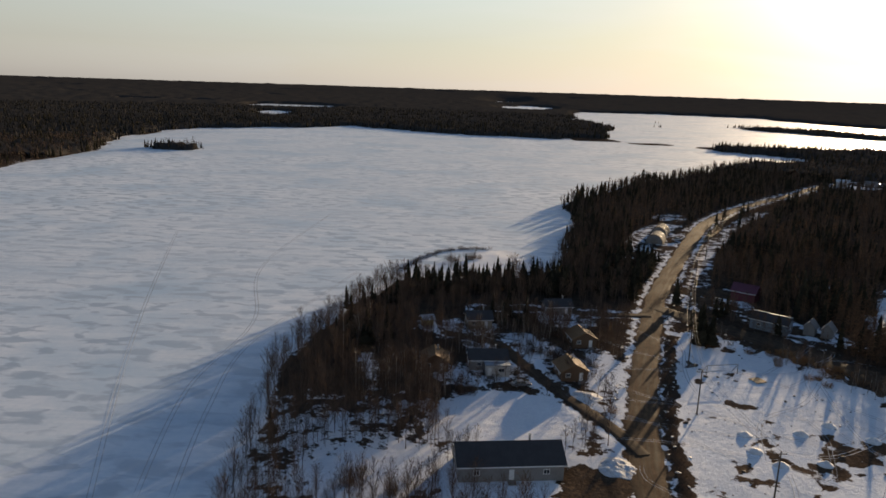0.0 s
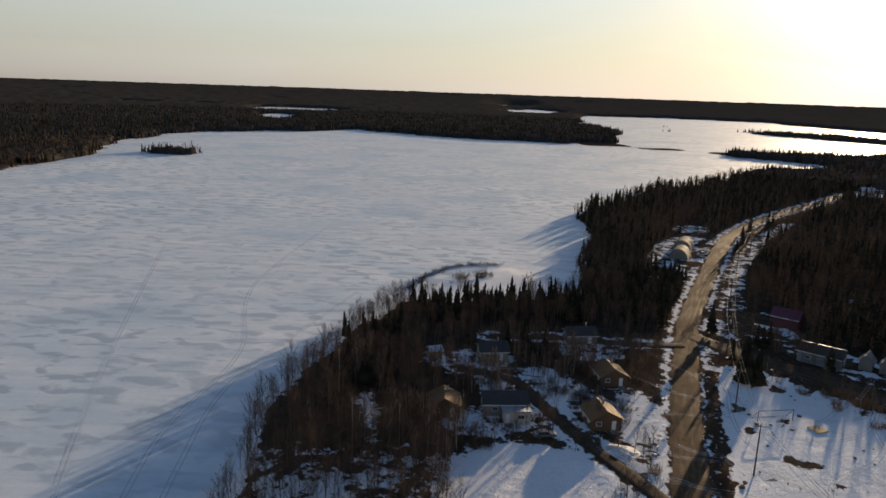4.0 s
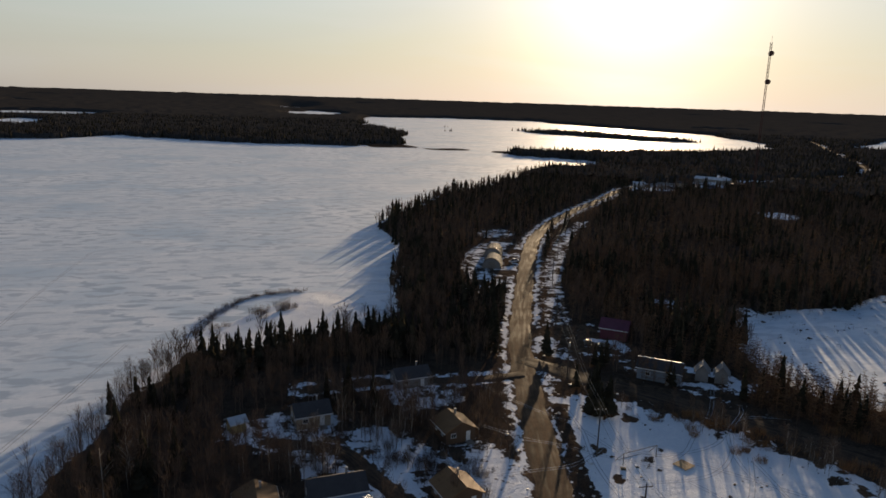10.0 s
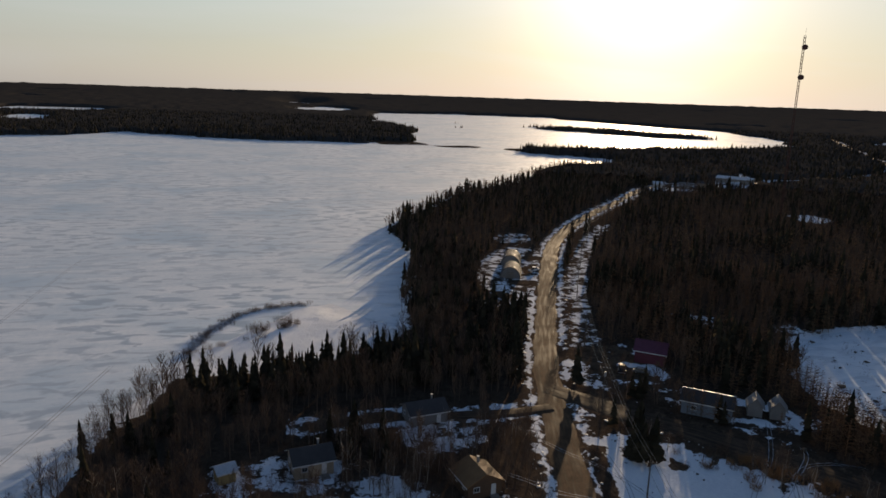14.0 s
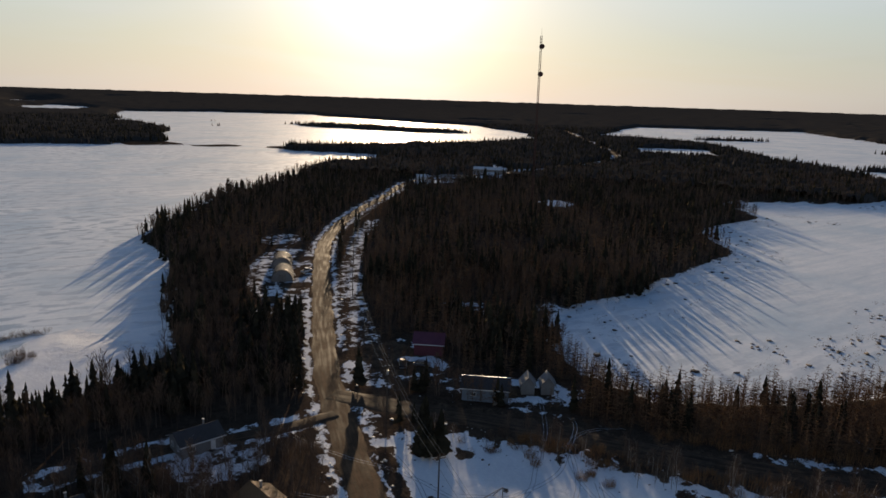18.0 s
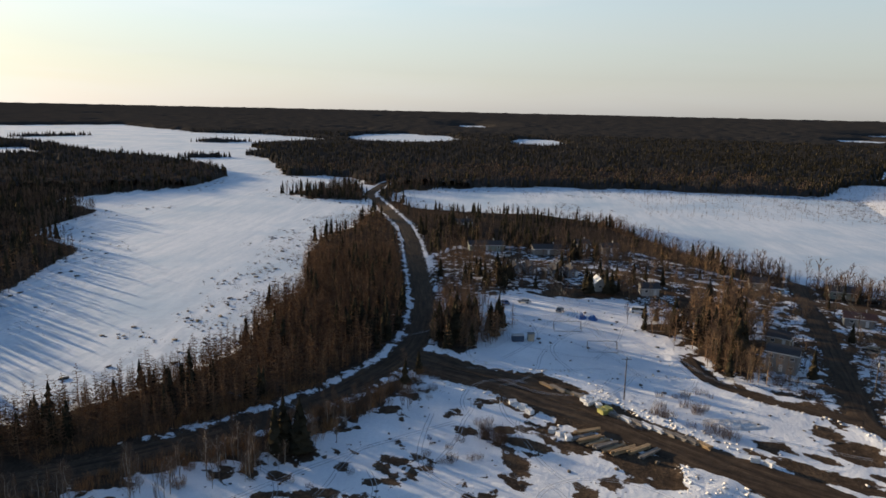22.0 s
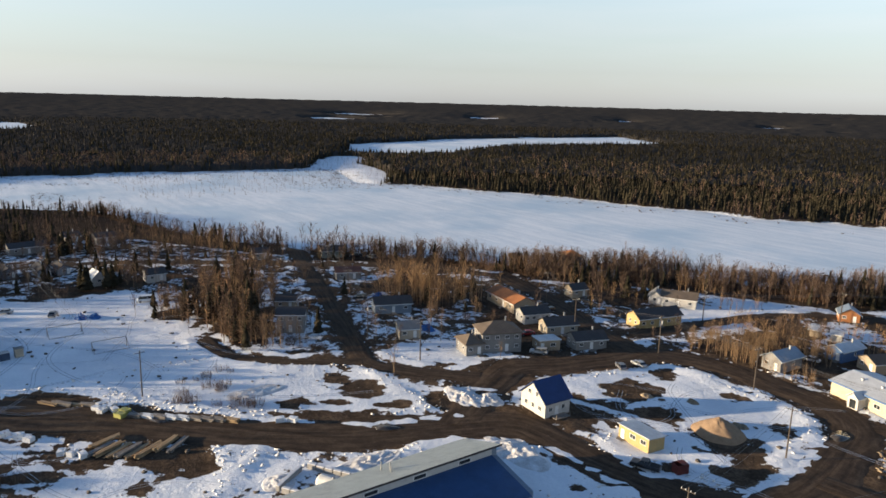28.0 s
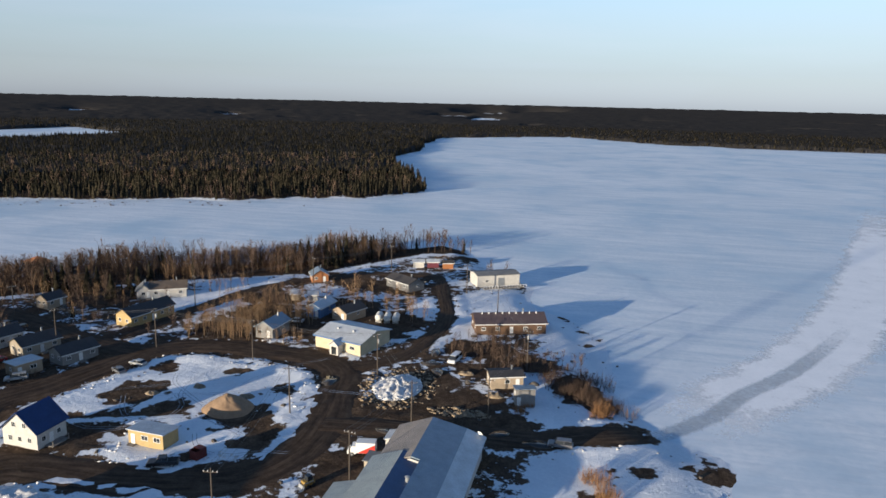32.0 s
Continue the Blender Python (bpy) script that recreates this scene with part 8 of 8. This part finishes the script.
BRUSH = []
for cx, cy, spread, count, high, golden in ((9, -73, 6, 26, 3.4, True), (9, -73, 6, 14, 2.6, False), (3, -68, 4, 18, 3.2, True), (14, -80, 6, 20, 2.8, True), (4, -60, 2, 4, 3.0, True), (22, -84, 6, 12, 3.0, True), (4, -28, 3, 4, 3.5, True), (20, -60, 3, 5, 2.0, True), (152, 45, 3, 7, 2.6, False), (146, 36, 4, 10, 2.8, False),
                                            (156, 38, 5, 8, 2.6, False), (164, 33, 5, 6, 2.2, False), (137, 81, 3, 10, 2.6, False), (142, 84, 3, 8, 2.6, False), (160, 104, 6, 26, 2.4, False), (170, 100, 4, 12, 2.4, False), (148, 112, 5, 14, 2.6, False), (140, 122, 5, 14, 2.8, False), (116, 100, 18, 14, 1.5, False),
                                            (130, 92, 8, 10, 1.6, False), (56, 160, 1.5, 10, 1.4, False), (50, 140, 1.2, 10, 1.4, False), (60, 175, 2, 10, 1.4, False), (88, 186, 6, 14, 1.8, False), (104, 172, 6, 14, 1.8, False), (36, 140, 3, 8, 2.4, True), (12, 178, 5, 12, 2.2, False), (28, 176, 5, 12, 2.4, False), (34, 170, 5, 12, 2.4, False),
                                            (186, 12, 4, 8, 2.4, True), (176, 8, 4, 8, 2.2, True), (168, 6, 3, 6, 2.0, False), (212, -56, 5, 8, 3.0, True), (180, -40, 5, 10, 2.4, True), (168, -46, 5, 8, 2.4, True), (130, -42, 3, 5, 2.0, True), (152, -100, 4, 5, 2.4, False), (150, -86, 3, 5, 2.4, True), (-8, 273, 5, 14, 2.2, False), (-2, 284, 5, 14, 2.4, False), (6, 280, 7, 10, 2.6, False), (13, 280, 3, 6, 2.4, False),
                                            (118, -44, 5, 8, 1.2, False), (70, -50, 3, 5, 1.2, False), (110, 180, 8, 12, 2.2, False), (124, 150, 2, 8, 2.2, False), (186, -30, 26, 40, 1.8, True), (160, -75, 22, 36, 1.6, False), (220, 0, 26, 44, 1.8, True), (180, -100, 26, 40, 2.0, True), (250, -40, 24, 30, 2.0, False), (110, -125, 16, 26, 2.0, True), (22, 176, 16, 40, 2.6, False), (20, 200, 16, 40, 2.8, False), (8, 150, 14, 30, 2.8, False), (126, 136, 9, 22, 2.2, True), (150, 118, 9, 22, 2.2, True), (100, 176, 12, 26, 2.0, True), (-14, 112, 4, 8, 3.0, False), (-4, 106, 6, 10, 3.0, False)):
    for _ in range(count):
        x, y = random.gauss(cx, spread * 0.6), random.gauss(cy, spread * 0.6)
        if lookup(from_road, x, y) > 0.8 and lookup(inland, x, y) > 0.3 and lookup(lit_field, x, y) < -0.5:
            BRUSH.append((math.hypot(x - EYE[0], y - EYE[1]), x, y, high * random.uniform(0.6, 1.2), golden))
x, y = scattered(90, 178, 92, 205, 2.1)
m = (road_by(x, y) > 1.6) & (line_by(ROADS["cross"][0], x, y) + 4 * fractal(x, y, 18, 2, 29.0) + 4 * smooth(130, 100, x) + 3 * rng.random(len(x)) < 14) & (x + y < 287)
x, y = x[m], y[m]
tall = rng.random(len(x)) < 0.28
planted("brush", [shrub_shape(46, 90 + k) for k in range(4)], x[~tall], y[~tall], ground_z(x[~tall], y[~tall]), 1.6 + 1.8 * rng.random((~tall).sum()), 2.2 + 1.4 * rng.random((~tall).sum()), M_WILLOW, "dense leafless brush beside a road", "brush")
h = 3.5 + 3.0 * rng.random(tall.sum())
planted("grove", BARE_NEAR, x[tall], y[tall], ground_z(x[tall], y[tall]), h, h, M_TWIG, "young leafless birches beside a road", "grove")
BRUSH.sort()
for _, x, y, h, golden in BRUSH[:280]:
    shrub(x, y, h, golden)
x, y, h = np.array([b[1:4] for b in BRUSH[280:]]).T
planted("brush", [shrub_shape(60, 70 + k) for k in range(4)], x, y, ground_z(x, y), h, h * 1.1, M_TWIG, "low leafless brush between houses", "brush")


ditch_line = curve_points(((43.0, 104), (47.5, 130), (53, 149.5), (58, 167), (66, 192)), 0.45)
x, y = np.array([(p.x, p.y) for p in ditch_line]).T
x, y = x + 0.7 * rng.standard_normal(len(x)), y + 0.7 * rng.standard_normal(len(x))
m = road_by(x, y) > 0.4
planted("brush", [shrub_shape(30, 130 + k) for k in range(4)], x[m], y[m], ground_z(x[m], y[m]), 0.5 + 0.9 * rng.random(m.sum()), 0.9 + 0.8 * rng.random(m.sum()), M_TWIG, "dead weeds and low brush in a roadside ditch", "brush")
spit = curve_points(((-15, 265), (-12, 276), (-7, 288), (0, 298), (9, 304), (19, 305)), 0.35)
x, y = np.array([(p.x, p.y) for p in spit]).T
x, y = x + 0.9 * rng.standard_normal(len(x)), y + 0.9 * rng.standard_normal(len(x))
planted("brush", [shrub_shape(40, 110 + k) for k in range(4)], x, y, np.maximum(ground_z(x, y), 0), 0.6 + 1.7 * rng.random(len(x)) ** 2, 1.3 + 1.3 * rng.random(len(x)), M_TWIG, "dark low brush along a snowy spit", "brush")


def lumps(name, x, y, size, mat, label, category, flat=0.7):
    """Loose angular lumps, joined: stones, clods or chunks of ploughed snow."""
    shapes = []
    r = np.random.default_rng(3)
    for k in range(8):
        bm = bmesh.new()
        box(bm, 0, 0, 0, 0.9, 0.7, 0.8)
        bmesh.ops.triangulate(bm, faces=bm.faces)
        bm.verts.index_update()
        v = np.array([q.co for q in bm.verts]) + 0.17 * r.standard_normal((len(bm.verts), 3))
        shapes.append((v * (1, 1, flat) + (0, 0, 0.12), np.array([[q.index for q in f.verts] for f in bm.faces])))
        bm.free()
    return planted(name, shapes, x, y, np.maximum(ground_z(x, y), 0) + 0.1, size, size * 1.1, mat, label, category)


def along(line, width, count, spread):
    pts = curve_points(line, 1.0)
    k = rng.integers(1, len(pts) - 1, count)
    out = []
    for i in k:
        d = (pts[i + 1] - pts[i - 1]).normalized()
        off = (width / 2 + 0.6 + abs(rng.standard_normal()) * spread) * (1 if rng.random() < 0.5 else -1)
        out.append((pts[i].x + d.y * off, pts[i].y - d.x * off))
    return np.array(out).T


for key, count in (("main", 900), ("yard", 700), ("ring", 450), ("cross", 300), ("street", 220), ("landing", 160), ("hill_street", 120), ("shore_street", 220)):
    line, width = ROADS[key]
    x, y = along(line, width, count, 1.8)
    m = (road_by(x, y) > 0.2) & (np.hypot(x - 100, y - 80) < 320) & np.array([lookup(dirt, a, b) < 0.45 for a, b in zip(x, y)])
    x, y = x[m], y[m]
    lumps("snow_chunks", x, y, 0.15 + 0.55 * rng.random(len(x)) ** 2, M_DIRTSNOW, "broken chunks of dirty ploughed snow along a road", "snow chunks", 0.45)
for plot_line, count in ((FIELD_SQUARE, 420), (FIELD_WEDGE, 520), (FIELD_TONGUE, 70), (FIELD_HALL, 260), (FIELD_VERGE, 110)):
    x, y = along(plot_line + plot_line[:1], -1.6, count, 0.9)
    m = road_by(x, y) > -1.5
    x, y = x[m], y[m]
    lumps("snow_chunks", x, y, 0.18 + 0.5 * rng.random(len(x)) ** 2, M_DIRTSNOW, "broken chunks of ploughed snow rimming a field", "snow chunks", 0.5)
x, y = scattered(-20, 260, -200, 230, 4.2)
m = (inside_by(VILLAGE, x, y) > 0) & (road_by(x, y) > 1) & (fractal(x, y, 30, 3, 21.0) > 0.05)
x, y = x[m], y[m]
lumps("stones", x, y, 0.25 + 0.7 * rng.random(len(x)) ** 3, M_STONE, "dark stones and clods melting out of the snow", "stones")
a = rng.random(420) * 6.283
lumps("snow_chunks", 49.5 + np.cos(a) * (2.5 + 3.0 * rng.random(420)), -62.5 + np.sin(a) * (3.4 + 4.2 * rng.random(420)), 0.4 + 0.7 * rng.random(420), M_DIRTSNOW, "broken snow chunks round a ploughed mound", "snow chunks")

a, d = rng.random(300) * 6.283, 1.0 + 0.5 * rng.random(300) ** 1.5
lumps("clods", 49.5 + np.cos(a) * 6.2 * d, -62.5 + np.sin(a) * 8.2 * d, 0.25 + 0.6 * rng.random(300) ** 2, M_WASTE, "brown clods and brush round a ploughed snow mound", "clods", 0.5)
a, d = rng.random(160) * 6.283, rng.random(160) ** 0.5
lumps("clods", 33 + np.cos(a) * 7 * d, -53 + np.sin(a) * 2.5 * d, 0.25 + 0.6 * rng.random(160) ** 2, M_WASTE, "brown clods and rubble beside a dirt road", "clods", 0.6)

# reeds and low brush on the marshy edges of the lakes
x, y = scattered(120, 720, -330, 330, 3.0)
d = shore(x, y)
m = (np.abs(d + 6) < 14 + 16 * fractal(x, y, 60, 2, 31.0)) & (fractal(x, y, 26, 3, 33.0) + 0.5 * rng.standard_normal(len(x)) > 0.30) & (road_by(x, y) > 2) & (inside_by(VILLAGE, x, y) < 0)
x, y = x[m], y[m]
planted("reeds", [shrub_shape(7, 40 + k) for k in range(4)], x, y, np.maximum(ground_z(x, y), 0) + 0.1, 0.6 + 0.9 * rng.random(len(x)), 1.4 + 1.6 * rng.random(len(x)), M_TWIG, "brown reeds and low brush along a frozen shore", "reeds")
x, y = x[::3] + 2, y[::3] + 1
lumps("tussocks", x, y, 0.5 + 1.2 * rng.random(len(x)) ** 2, M_STONE, "dark marsh tussocks showing through snow", "tussocks", 0.4)
# the tussocky bog along the bay's southern shore and round the southern marsh
x, y = scattered(190, 450, 150, 215, 1.9)
d = inside_by(SHORE_BAY, x, y)
m = (d > -3) & (d < 30 + 14 * fractal(x, y, 70, 2, 71.0)) & (fractal(x, y, 24, 3, 72.0) + 0.35 * rng.standard_normal(len(x)) - 0.014 * d > 0.0)
x2, y2 = scattered(380, 690, -240, 60, 2.5)
d2 = shore(x2, y2)
along_shore = fractal(0.35 * x2 + 0.12 * y2, 0.9 * y2 - 0.3 * x2, 34, 3, 73.0)
m2 = (d2 < 4) & (d2 > -22 - 50 * smooth(440, 560, x2)) & (along_shore + 0.25 * rng.standard_normal(len(x2)) > 0.30)
x, y = np.concatenate([x[m], x2[m2]]), np.concatenate([y[m], y2[m2]])
lumps("tussocks", x, y, 0.3 + 0.9 * rng.random(len(x)) ** 3, M_STONE, "dark bog tussocks showing through snow", "tussocks", 0.35)
x, y = x[::2] + 1, y[::2] + 0.7
planted("reeds", [shrub_shape(8, 50 + k) for k in range(4)], x, y, np.maximum(ground_z(x, y), 0) + 0.1, 0.5 + 1.0 * rng.random(len(x)), 1.2 + 1.4 * rng.random(len(x)), M_TWIG, "brown reeds and low brush on a frozen bog", "reeds")
# sparse small trees out on the southern marsh
x, y = scattered(470, 740, -300, -20, 8.0)
m = (shore(x, y) < 30) & ((x < 640) & (y > -215)) | (blob_by(BOG, x, y) > -6)
planted("marsh_trees", TAM_MID, x[m], y[m], np.maximum(ground_z(x[m], y[m]), 0), 2.5 + 3 * rng.random(m.sum()), 3 + 2 * rng.random(m.sum()), M_TAMARACK, "sparse stunted tamaracks on a snowy marsh", "marsh trees")
